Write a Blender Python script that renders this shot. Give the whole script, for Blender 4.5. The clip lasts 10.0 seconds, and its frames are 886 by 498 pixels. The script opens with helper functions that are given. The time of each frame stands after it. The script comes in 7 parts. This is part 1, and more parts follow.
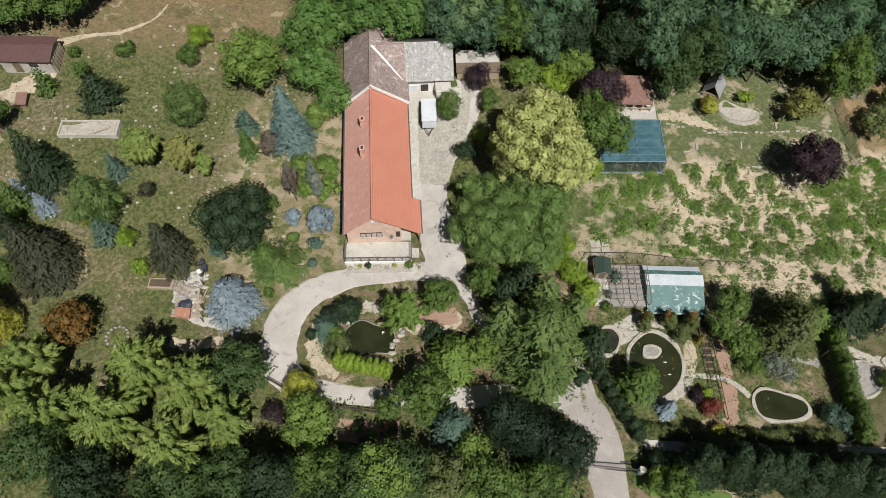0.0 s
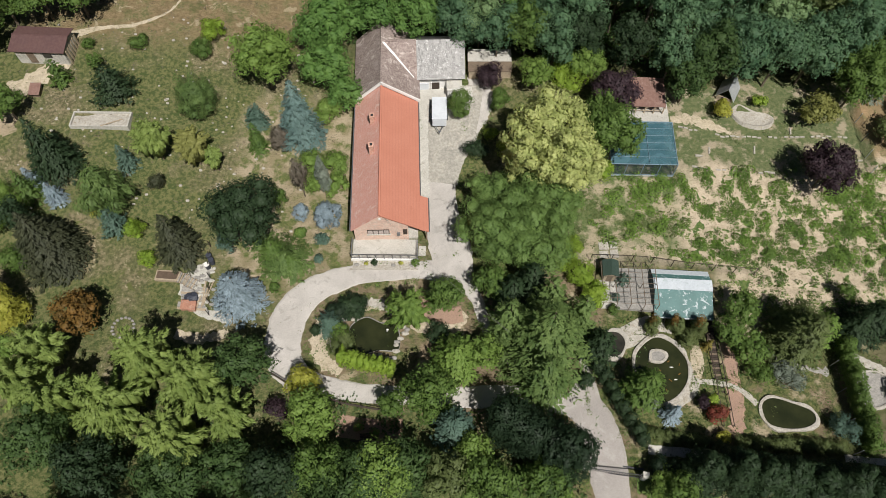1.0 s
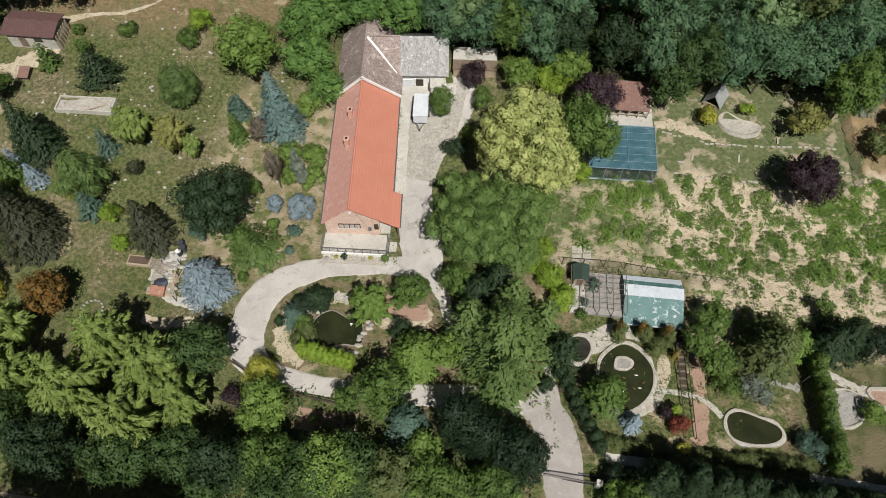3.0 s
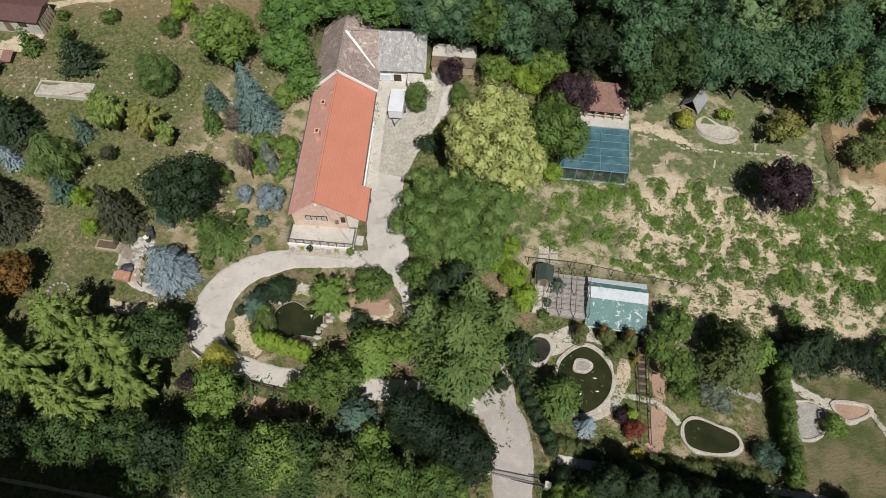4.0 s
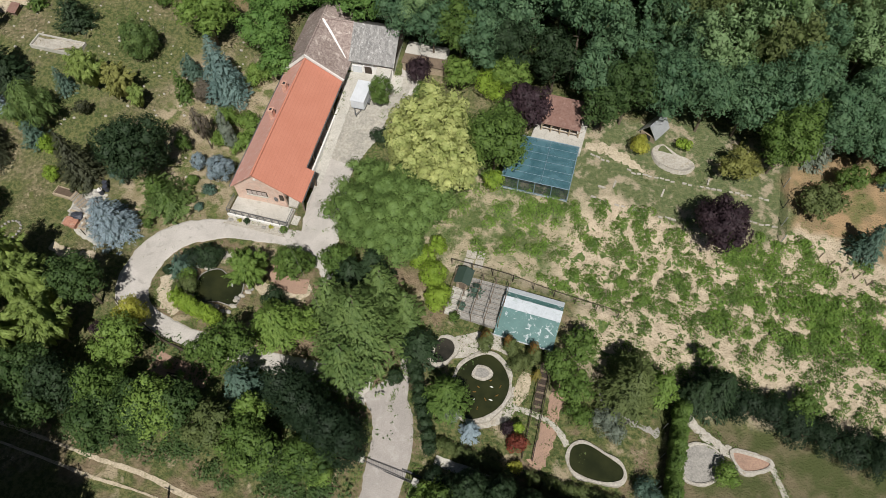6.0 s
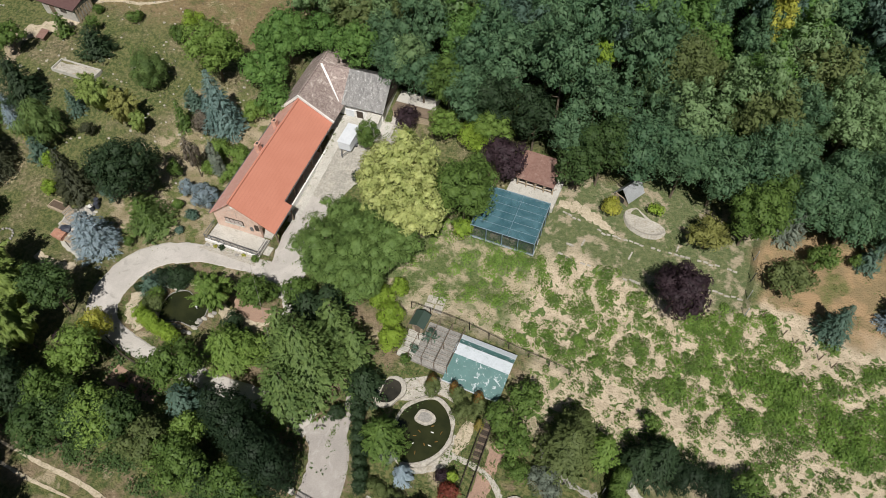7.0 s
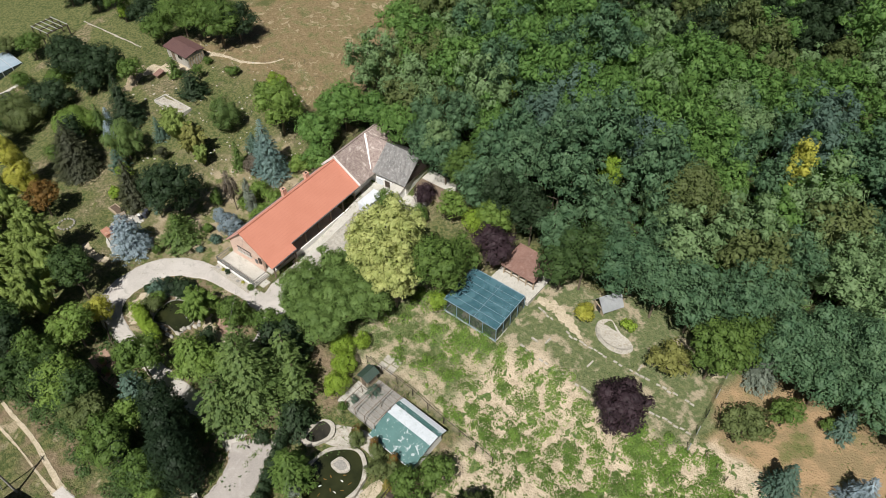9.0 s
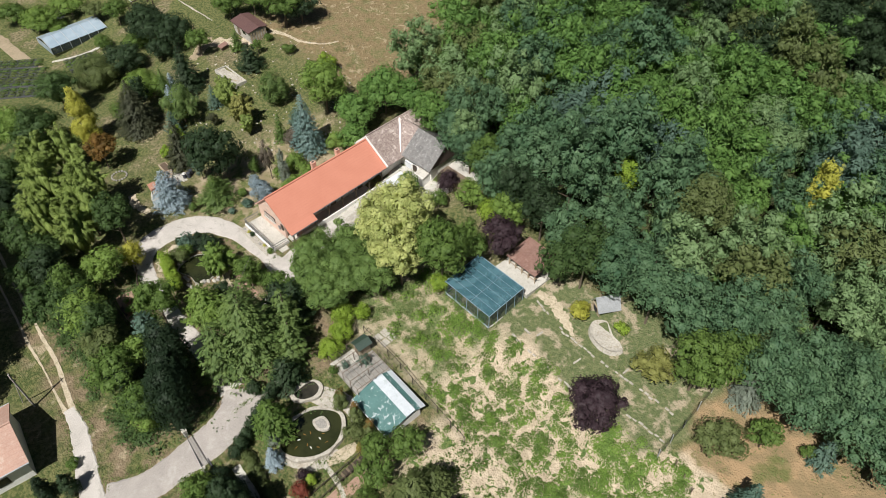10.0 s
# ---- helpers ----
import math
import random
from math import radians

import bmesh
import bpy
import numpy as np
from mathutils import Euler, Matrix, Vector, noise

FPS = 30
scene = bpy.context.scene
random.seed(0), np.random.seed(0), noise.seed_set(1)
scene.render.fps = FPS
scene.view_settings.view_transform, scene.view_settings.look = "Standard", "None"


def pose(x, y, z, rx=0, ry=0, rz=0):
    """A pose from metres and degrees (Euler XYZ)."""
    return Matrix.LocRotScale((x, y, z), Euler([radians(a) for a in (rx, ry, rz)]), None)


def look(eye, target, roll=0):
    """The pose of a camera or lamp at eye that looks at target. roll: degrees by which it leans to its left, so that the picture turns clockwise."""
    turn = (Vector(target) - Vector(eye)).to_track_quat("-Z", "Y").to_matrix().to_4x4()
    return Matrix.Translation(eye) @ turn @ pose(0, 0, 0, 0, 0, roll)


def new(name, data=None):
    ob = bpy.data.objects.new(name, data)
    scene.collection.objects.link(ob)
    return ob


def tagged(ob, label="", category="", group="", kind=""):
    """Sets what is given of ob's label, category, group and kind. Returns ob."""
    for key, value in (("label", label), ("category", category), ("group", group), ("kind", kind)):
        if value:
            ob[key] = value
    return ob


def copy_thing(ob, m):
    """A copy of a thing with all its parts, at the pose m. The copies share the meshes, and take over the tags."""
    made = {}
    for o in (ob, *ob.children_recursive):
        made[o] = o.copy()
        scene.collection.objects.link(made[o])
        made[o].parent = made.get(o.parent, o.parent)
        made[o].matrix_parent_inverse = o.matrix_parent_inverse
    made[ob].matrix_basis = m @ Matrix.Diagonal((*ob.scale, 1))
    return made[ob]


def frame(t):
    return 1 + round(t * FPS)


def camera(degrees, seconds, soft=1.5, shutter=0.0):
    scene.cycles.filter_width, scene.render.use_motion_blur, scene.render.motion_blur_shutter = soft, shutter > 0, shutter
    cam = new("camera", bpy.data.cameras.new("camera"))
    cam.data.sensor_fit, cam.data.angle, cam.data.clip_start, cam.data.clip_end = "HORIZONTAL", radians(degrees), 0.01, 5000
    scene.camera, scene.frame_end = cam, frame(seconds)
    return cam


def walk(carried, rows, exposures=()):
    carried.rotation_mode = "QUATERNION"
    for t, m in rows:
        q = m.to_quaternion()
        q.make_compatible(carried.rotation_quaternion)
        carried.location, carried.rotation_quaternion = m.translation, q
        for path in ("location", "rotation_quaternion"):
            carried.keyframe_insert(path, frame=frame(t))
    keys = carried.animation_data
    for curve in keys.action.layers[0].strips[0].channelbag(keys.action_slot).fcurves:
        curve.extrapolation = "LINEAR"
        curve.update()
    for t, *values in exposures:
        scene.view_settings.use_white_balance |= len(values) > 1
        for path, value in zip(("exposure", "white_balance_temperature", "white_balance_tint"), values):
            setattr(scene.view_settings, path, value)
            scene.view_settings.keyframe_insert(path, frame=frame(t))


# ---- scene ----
cam = camera(66.6, 10.0, soft=0.85)
METRES, EYE, TILT, LEAN, TURN = 62.0, 66.0, -60.9, -0.6, 0.0
ROWS = [
    (0.0, 0.0, 0.0, 0.0, 0.0, 0.0, -0.0),
    (0.5, 0.0021, 0.003, -0.0013, 0.47, 0.01, -0.63),
    (1.0, 0.0087, 0.0053, -0.0031, 1.0, 0.03, -1.32),
    (1.5, 0.021, 0.0075, -0.0044, 1.56, 0.04, -2.02),
    (2.0, 0.0406, 0.0094, -0.0048, 2.08, 0.04, -2.63),
    (2.5, 0.0676, 0.0115, -0.0059, 2.53, 0.08, -3.15),
    (4.0, 0.1914, 0.0237, -0.0078, 4.4, 0.06, -5.79),
    (4.5, 0.2434, 0.0281, -0.0077, 5.54, -0.02, -7.6),
    (5.0, 0.3004, 0.032, -0.0055, 7.05, -0.21, -9.98),
    (5.5, 0.3609, 0.0359, -0.0012, 8.23, -0.42, -11.82),
    (7.0, 0.5596, 0.0486, 0.0274, 12.84, 3.68, -19.07),
    (7.5, 0.6303, 0.0539, 0.0415, 14.93, 6.09, -22.18),
    (8.0, 0.7005, 0.0589, 0.0575, 17.38, 8.24, -25.62),
    (8.5, 0.7701, 0.0665, 0.0707, 20.06, 9.12, -29.16),
    (9.0, 0.8386, 0.0763, 0.0912, 23.03, 7.84, -32.62),
    (9.5, 0.9057, 0.0871, 0.1162, 26.43, 5.89, -36.14),
    (10.0, 0.972, 0.1016, 0.1444, 30.22, 3.53, -39.6),
]
walk(cam, [(t, pose(0, 0, EYE, TILT, LEAN, TURN) @ pose(METRES * x, METRES * y, METRES * z, 90 + pitch, roll, yaw)) for t, x, y, z, yaw, pitch, roll in ROWS],
     exposures=[(0.0, 0.02), (5.5, -0.04), (7.0, 0.0), (8.5, 0.14), (10.0, 0.28)])

# ---- sky and sun: late morning, high summer ----
SUN_AZ, SUN_EL = radians(157), radians(57)
world = bpy.data.worlds.new("sky")
scene.world = world
world.use_nodes = True
sky = world.node_tree.nodes.new("ShaderNodeTexSky")
sky.sky_type, sky.sun_disc, sky.sun_elevation, sky.sun_rotation = "NISHITA", False, SUN_EL, SUN_AZ
back = world.node_tree.nodes["Background"]
back.inputs["Strength"].default_value = 0.024
world.node_tree.links.new(sky.outputs[0], back.inputs["Color"])
sun_lamp = new("sun", bpy.data.lights.new("sun", "SUN"))
sun_lamp.data.energy, sun_lamp.data.angle, sun_lamp.data.color = 5.0, radians(0.6), (1.0, 0.965, 0.92)
sun_at = Vector((math.sin(SUN_AZ) * math.cos(SUN_EL), math.cos(SUN_AZ) * math.cos(SUN_EL), math.sin(SUN_EL)))
sun_lamp.matrix_world = look(sun_at * 200, (0, 0, 0))


# ---- materials ----
def node(nt, kind, **inputs):
    n = nt.nodes.new(kind)
    for k, v in inputs.items():
        n.inputs[k.replace("_", " ")].default_value = v
    return n


def plain(name, rough=0.8, metal=0.0):
    m = bpy.data.materials.new(name)
    m.use_nodes = True
    b = m.node_tree.nodes["Principled BSDF"]
    b.inputs["Roughness"].default_value, b.inputs["Metallic"].default_value = rough, metal
    return m, m.node_tree, b


def place(nt):
    return nt.nodes.new("ShaderNodeNewGeometry").outputs["Position"]


def speckle(nt, scale, detail=4.0, lo=0.35, hi=0.65, at=None, distort=0.0):
    n = node(nt, "ShaderNodeTexNoise", Scale=scale, Detail=detail, Roughness=0.6, Distortion=distort)
    nt.links.new(at or place(nt), n.inputs["Vector"])
    r = node(nt, "ShaderNodeMapRange", From_Min=lo, From_Max=hi)
    r.interpolation_type = "SMOOTHSTEP"
    nt.links.new(n.outputs["Fac"], r.inputs["Value"])
    return r.outputs["Result"]


def blend(nt, fac, a, b, mode="MIX"):
    mix = nt.nodes.new("ShaderNodeMix")
    mix.data_type, mix.blend_type = "RGBA", mode
    for socket, v in ((mix.inputs[0], fac), (mix.inputs[6], a), (mix.inputs[7], b)):
        if isinstance(v, (int, float)):
            socket.default_value = v
        elif isinstance(v, tuple):
            socket.default_value = (*v, 1)
        else:
            nt.links.new(v, socket)
    return mix.outputs[2]


def sums(nt, op, a, b=0.0):
    m = nt.nodes.new("ShaderNodeMath")
    m.operation = op
    for socket, v in zip(m.inputs, (a, b)):
        if isinstance(v, (int, float)):
            socket.default_value = v
        else:
            nt.links.new(v, socket)
    return m.outputs[0]


def relief(nt, bsdf, height, strength, distance):
    b = node(nt, "ShaderNodeBump", Strength=strength, Distance=distance)
    nt.links.new(height, b.inputs["Height"])
    nt.links.new(b.outputs[0], bsdf.inputs["Normal"])


def surface(name, a, b, big=0.6, fine=9.0, rough=0.8, metal=0.0, stain=None, bump=0.4, grainy=0.28):
    """Two tones in large patches, a fine grain over them and, if given, stains of a third tone."""
    m, nt, s = plain(name, rough, metal)
    grain = speckle(nt, fine, 5.0, 0.3, 0.7)
    c = blend(nt, speckle(nt, big, 5.0, 0.3, 0.7, distort=0.6), a, b)
    if stain:
        c = blend(nt, speckle(nt, big * 2.3, 6.0, 0.55, 0.66, distort=1.0), c, stain)
    c = blend(nt, grainy, c, blend(nt, grain, tuple(0.4 * v for v in b), tuple(min(1, 1.5 * v) for v in a)))
    nt.links.new(c, s.inputs["Base Color"])
    relief(nt, s, grain, bump, 0.05)
    return m


def striped(name, a, b, axis, pitch, worn, rough=0.75, lift=0.06, mottle=7.0, worn_at=(0.5, 0.62)):
    """Courses of tiles or ribs of sheet across one axis of the object, with worn patches."""
    m, nt, s = plain(name, rough)
    at = nt.nodes.new("ShaderNodeTexCoord").outputs["Object"]
    sep = nt.nodes.new("ShaderNodeSeparateXYZ")
    nt.links.new(at, sep.inputs[0])
    saw = sums(nt, "FRACT", sums(nt, "DIVIDE", sep.outputs[axis], pitch))
    c = blend(nt, speckle(nt, 0.5, 5.0, 0.3, 0.7, at), a, b)
    c = blend(nt, speckle(nt, mottle, 3.0, 0.3, 0.7, at), c, blend(nt, 0.5, c, worn))
    c = blend(nt, speckle(nt, 0.9, 7.0, *worn_at, at, 1.2), c, worn)
    c = blend(nt, sums(nt, "MULTIPLY", sums(nt, "GREATER_THAN", saw, 0.86), 0.14), c, tuple(0.4 * v for v in a))
    nt.links.new(c, s.inputs["Base Color"])
    relief(nt, s, saw, 0.3, lift)
    return m


def leafy(name, dark, light, through_light=0.28, rough=0.55):
    """Foliage: every leaf differs a little, and clumps drift between two tones."""
    m, nt, s = plain(name, rough)
    geo = nt.nodes.new("ShaderNodeNewGeometry")
    each = nt.nodes.new("ShaderNodeObjectInfo").outputs["Random"]
    drift = speckle(nt, 0.9, 3.0, 0.32, 0.68)
    f = sums(nt, "ADD", sums(nt, "MULTIPLY", geo.outputs["Random Per Island"], 0.25), sums(nt, "MULTIPLY", drift, 0.36))
    f = sums(nt, "ADD", sums(nt, "ADD", f, 0.06), sums(nt, "MULTIPLY", each, 0.18))
    c = blend(nt, f, dark, light)
    nt.links.new(c, s.inputs["Base Color"])
    s.inputs["Specular IOR Level"].default_value = 0.18
    t = nt.nodes.new("ShaderNodeBsdfTranslucent")
    nt.links.new(blend(nt, 0.4, c, (min(1, light[0] * 1.4), min(1, light[1] * 1.3), light[2] * 0.5)), t.inputs["Color"])
    mix = nt.nodes.new("ShaderNodeMixShader")
    mix.inputs[0].default_value = through_light
    nt.links.new(s.outputs[0], mix.inputs[1])
    nt.links.new(t.outputs[0], mix.inputs[2])
    gaps = nt.nodes.new("ShaderNodeMixShader")
    nt.links.new(speckle(nt, 8.5, 2.0, 0.585, 0.615), gaps.inputs[0])
    nt.links.new(mix.outputs[0], gaps.inputs[1])
    nt.links.new(nt.nodes.new("ShaderNodeBsdfTransparent").outputs[0], gaps.inputs[2])
    nt.links.new(gaps.outputs[0], nt.nodes["Material Output"].inputs["Surface"])
    return m


LEAF = {name: leafy(name + "_leaves", dark, light) for name, dark, light in (
    ("dark", (0.018, 0.037, 0.016), (0.059, 0.096, 0.044)),
    ("yew", (0.011, 0.025, 0.012), (0.036, 0.06, 0.03)),
    ("mid", (0.046, 0.092, 0.021), (0.175, 0.265, 0.064)),
    ("weed", (0.065, 0.135, 0.024), (0.235, 0.35, 0.075)),
    ("deep", (0.028, 0.06, 0.02), (0.105, 0.168, 0.052)),
    ("sunlit", (0.075, 0.14, 0.055), (0.27, 0.385, 0.18)),
    ("canopy", (0.048, 0.118, 0.03), (0.2, 0.335, 0.085)),
    ("light", (0.078, 0.145, 0.027), (0.26, 0.37, 0.09)),
    ("strawgreen", (0.128, 0.14, 0.036), (0.34, 0.345, 0.114)),
    ("willow", (0.1, 0.155, 0.036), (0.335, 0.42, 0.12)),
    ("lime", (0.129, 0.218, 0.023), (0.337, 0.455, 0.07)),
    ("yellow", (0.22, 0.25, 0.035), (0.58, 0.55, 0.11)),
    ("cream", (0.15, 0.215, 0.05), (0.66, 0.68, 0.285)),
    ("blue", (0.12, 0.165, 0.19), (0.43, 0.53, 0.61)),
    ("teal", (0.06, 0.108, 0.10), (0.25, 0.37, 0.345)),
    ("bluegreen", (0.043, 0.085, 0.062), (0.165, 0.255, 0.195)),
    ("grey", (0.101, 0.128, 0.099), (0.292, 0.335, 0.268)),
    ("olive", (0.057, 0.084, 0.026), (0.192, 0.232, 0.088)),
    ("olivedark", (0.028, 0.037, 0.021), (0.095, 0.102, 0.056)),
    ("cedar", (0.054, 0.105, 0.031), (0.222, 0.305, 0.096)),
    ("walnut", (0.062, 0.118, 0.032), (0.232, 0.34, 0.1)),
    ("robinia", (0.032, 0.088, 0.047), (0.165, 0.265, 0.132)),
    ("purple", (0.02, 0.013, 0.017), (0.088, 0.056, 0.066)),
    ("copper", (0.06, 0.06, 0.018), (0.3, 0.16, 0.045)),
    ("brown", (0.083, 0.069, 0.052), (0.225, 0.198, 0.155)),
    ("red", (0.111, 0.025, 0.024), (0.296, 0.09, 0.053)),
    ("topiary", (0.083, 0.119, 0.023), (0.337, 0.239, 0.07)))}
WORD = {"dark": "dark green", "yew": "blackish green", "mid": "green", "deep": "deep green", "weed": "bright green", "light": "light green", "sunlit": "pale green", "strawgreen": "yellowish olive", "canopy": "fresh green", "willow": "pale yellowish green", "lime": "lime green", "yellow": "golden yellow",
        "cream": "cream-variegated", "blue": "silvery blue", "teal": "blue-green silvery", "bluegreen": "blue-green", "grey": "grey-green", "olive": "olive green",
        "olivedark": "bronze-green", "cedar": "olive green", "walnut": "deep green", "robinia": "bluish green", "purple": "dark purple",
        "copper": "copper orange", "brown": "dry brownish", "red": "dark red", "topiary": "green and rust-tipped"}
bark = surface("bark", (0.10, 0.075, 0.05), (0.17, 0.14, 0.10), 1.5, 12, 0.9)
gravel = surface("pale_gravel", (0.53, 0.495, 0.455), (0.42, 0.39, 0.355), 0.35, 14, 0.95, stain=(0.36, 0.335, 0.30), grainy=0.2)
drivegravel = surface("pinkish_gravel", (0.40, 0.365, 0.335), (0.31, 0.285, 0.26), 0.3, 14, 0.95, stain=(0.44, 0.41, 0.38))
cobbles = surface("grey_cobbles", (0.40, 0.375, 0.325), (0.30, 0.285, 0.245), 0.5, 3.5, 0.95, stain=(0.46, 0.42, 0.355))
concrete = surface("concrete", (0.52, 0.50, 0.45), (0.42, 0.40, 0.35), 0.7, 8, 0.9, stain=(0.33, 0.31, 0.26))
sandstone = surface("pale_stone_edging", (0.46, 0.43, 0.375), (0.35, 0.32, 0.27), 0.9, 5, 0.95, stain=(0.30, 0.26, 0.19))
sand = surface("sand", (0.50, 0.425, 0.315), (0.38, 0.32, 0.225), 0.9, 5, 1.0, stain=(0.24, 0.22, 0.12))
white = surface("white_render", (0.80, 0.79, 0.76), (0.72, 0.70, 0.66), 0.5, 10, 0.85, bump=0.15, grainy=0.12)
brickwall = surface("pinkish_brick", (0.62, 0.42, 0.33), (0.70, 0.55, 0.46), 1.4, 5, 0.9, stain=(0.72, 0.62, 0.54))
paletile = striped("pale_terracotta_tiles", (0.42, 0.25, 0.19), (0.36, 0.21, 0.16), 2, 0.22, (0.50, 0.37, 0.30), 0.8, worn_at=(0.52, 0.66))
orange = striped("orange_tiles", (0.57, 0.235, 0.16), (0.53, 0.21, 0.14), 2, 0.22, (0.47, 0.18, 0.115), 0.75, worn_at=(0.62, 0.75))
redtile = striped("weathered_red_tiles", (0.66, 0.31, 0.245), (0.60, 0.275, 0.21), 2, 0.22, (0.74, 0.53, 0.46), 0.8, worn_at=(0.53, 0.7))
oldtile = striped("old_brown_tiles", (0.18, 0.13, 0.115), (0.26, 0.20, 0.18), 2, 0.25, (0.52, 0.445, 0.40), 0.9, 0.09, 4.2, (0.56, 0.66))
felt = surface("grey_roofing_sheet", (0.24, 0.235, 0.225), (0.18, 0.175, 0.17), 1.3, 1.7, 0.5, 0.4, stain=(0.38, 0.375, 0.365), bump=0.9, grainy=0.16)
tin = surface("galvanised_sheet", (0.55, 0.57, 0.59), (0.45, 0.47, 0.49), 0.8, 9, 0.35, 0.4)
trailerwhite = surface("white_enamel", (0.66, 0.69, 0.72), (0.58, 0.61, 0.64), 0.8, 6, 0.4, bump=0.05, grainy=0.06)
brownroof = striped("brown_sheet", (0.115, 0.06, 0.055), (0.095, 0.05, 0.05), 0, 0.4, (0.15, 0.09, 0.08), 0.6, 0.05, 3.0, (0.62, 0.75))
rustroof = striped("rust_red_sheet", (0.215, 0.115, 0.09), (0.175, 0.095, 0.075), 0, 0.35, (0.29, 0.19, 0.155), 0.7, 0.05, 3.0, (0.55, 0.68))
greenroof = surface("peeling_green_sheet", (0.065, 0.15, 0.14), (0.085, 0.185, 0.175), 0.8, 6, 0.5, stain=(0.50, 0.55, 0.57), bump=0.15, grainy=0.12)
paleroof = surface("pale_ridge_sheet", (0.56, 0.60, 0.63), (0.48, 0.52, 0.55), 0.9, 6, 0.45, stain=(0.40, 0.46, 0.46), bump=0.15, grainy=0.1)
darkgreen = surface("dark_green_sheet", (0.03, 0.055, 0.04), (0.04, 0.065, 0.05), 1.0, 8, 0.6)
wood = surface("weathered_wood", (0.20, 0.15, 0.105), (0.14, 0.105, 0.075), 1.3, 10, 0.85)
palewood = surface("pale_wood", (0.42, 0.34, 0.24), (0.34, 0.27, 0.19), 1.3, 10, 0.85)
darkwood = surface("dark_wood", (0.06, 0.042, 0.03), (0.04, 0.03, 0.022), 1.3, 10, 0.8)
steel = surface("grey_steel", (0.22, 0.23, 0.24), (0.16, 0.165, 0.17), 1.5, 10, 0.5, 0.6)
bluesteel = surface("blue_grey_paint", (0.20, 0.28, 0.33), (0.16, 0.23, 0.28), 1.5, 10, 0.5)
rubber = surface("black_rubber", (0.02, 0.02, 0.02), (0.03, 0.03, 0.03), 2, 10, 0.8)
palebrick = surface("pale_orange_brick", (0.62, 0.36, 0.27), (0.54, 0.30, 0.22), 1.5, 6, 0.9, stain=(0.66, 0.48, 0.40))
claybrick = surface("clay_brick", (0.42, 0.21, 0.14), (0.35, 0.17, 0.12), 1.5, 6, 0.9, stain=(0.50, 0.38, 0.30))
pinkgravel = surface("reddish_gravel", (0.38, 0.25, 0.18), (0.30, 0.20, 0.15), 0.8, 8, 1.0)
stonegrey = surface("grey_stone", (0.34, 0.32, 0.29), (0.24, 0.23, 0.21), 1.0, 6, 0.9)
plasticblue = surface("dark_tarpaulin", (0.05, 0.055, 0.075), (0.04, 0.045, 0.06), 1.0, 6, 0.5)
trodden = surface("trodden_earth", (0.36, 0.29, 0.20), (0.28, 0.225, 0.145), 0.5, 7, 1.0, stain=(0.20, 0.18, 0.09))
soil = surface("dark_soil", (0.12, 0.085, 0.06), (0.085, 0.06, 0.04), 0.8, 7, 1.0)
mulch = surface("black_ground_cover", (0.055, 0.06, 0.065), (0.085, 0.09, 0.095), 0.8, 7, 0.8)
curtained = surface("curtained_glass", (0.52, 0.44, 0.40), (0.44, 0.38, 0.35), 1.5, 6, 0.15, bump=0.0)
glassy, _nt, _s = plain("dark_glass", 0.08)
_s.inputs["Base Color"].default_value = (0.015, 0.018, 0.02, 1)


def watery(name, a, b):
    m, nt, s = plain(name, 0.06)
    nt.links.new(blend(nt, speckle(nt, 0.5, 4.0, 0.3, 0.7), a, b), s.inputs["Base Color"])
    relief(nt, s, speckle(nt, 2.0, 2.0, 0.2, 0.8), 0.06, 0.03)
    return m


pondwater = watery("green_pond_water", (0.018, 0.022, 0.009), (0.032, 0.036, 0.014))
drywater = watery("dark_pond_water", (0.02, 0.02, 0.016), (0.05, 0.045, 0.035))


def sheer(name, a, b, clear, rough=0.5):
    """A net or film that lets part of the light straight through."""
    m, nt, s = plain(name, rough)
    nt.links.new(blend(nt, speckle(nt, 0.45, 5.0, 0.3, 0.7, distort=1.0), a, b), s.inputs["Base Color"])
    mix = nt.nodes.new("ShaderNodeMixShader")
    mix.inputs[0].default_value = clear
    nt.links.new(s.outputs[0], mix.inputs[1])
    nt.links.new(nt.nodes.new("ShaderNodeBsdfTransparent").outputs[0], mix.inputs[2])
    nt.links.new(mix.outputs[0], nt.nodes["Material Output"].inputs["Surface"])
    return m


net = sheer("blue_green_netting", (0.04, 0.12, 0.15), (0.09, 0.20, 0.24), 0.36)
sidenet = sheer("dark_netting", (0.05, 0.08, 0.10), (0.04, 0.06, 0.08), 0.55)
wiremesh = sheer("wire_mesh", (0.10, 0.12, 0.11), (0.08, 0.09, 0.08), 0.86)
fieldmesh = sheer("dark_field_mesh", (0.07, 0.085, 0.08), (0.05, 0.06, 0.055), 0.62)
finemesh = sheer("fine_wire_mesh", (0.10, 0.12, 0.11), (0.08, 0.09, 0.08), 0.94)
film = sheer("polythene_film", (0.46, 0.56, 0.64), (0.36, 0.46, 0.54), 0.35, 0.3)


# ---- lie of the land ----
def ease(a, b, v):
    t = np.clip((v - a) / (b - a), 0, 1)
    return t * t * (3 - 2 * t)


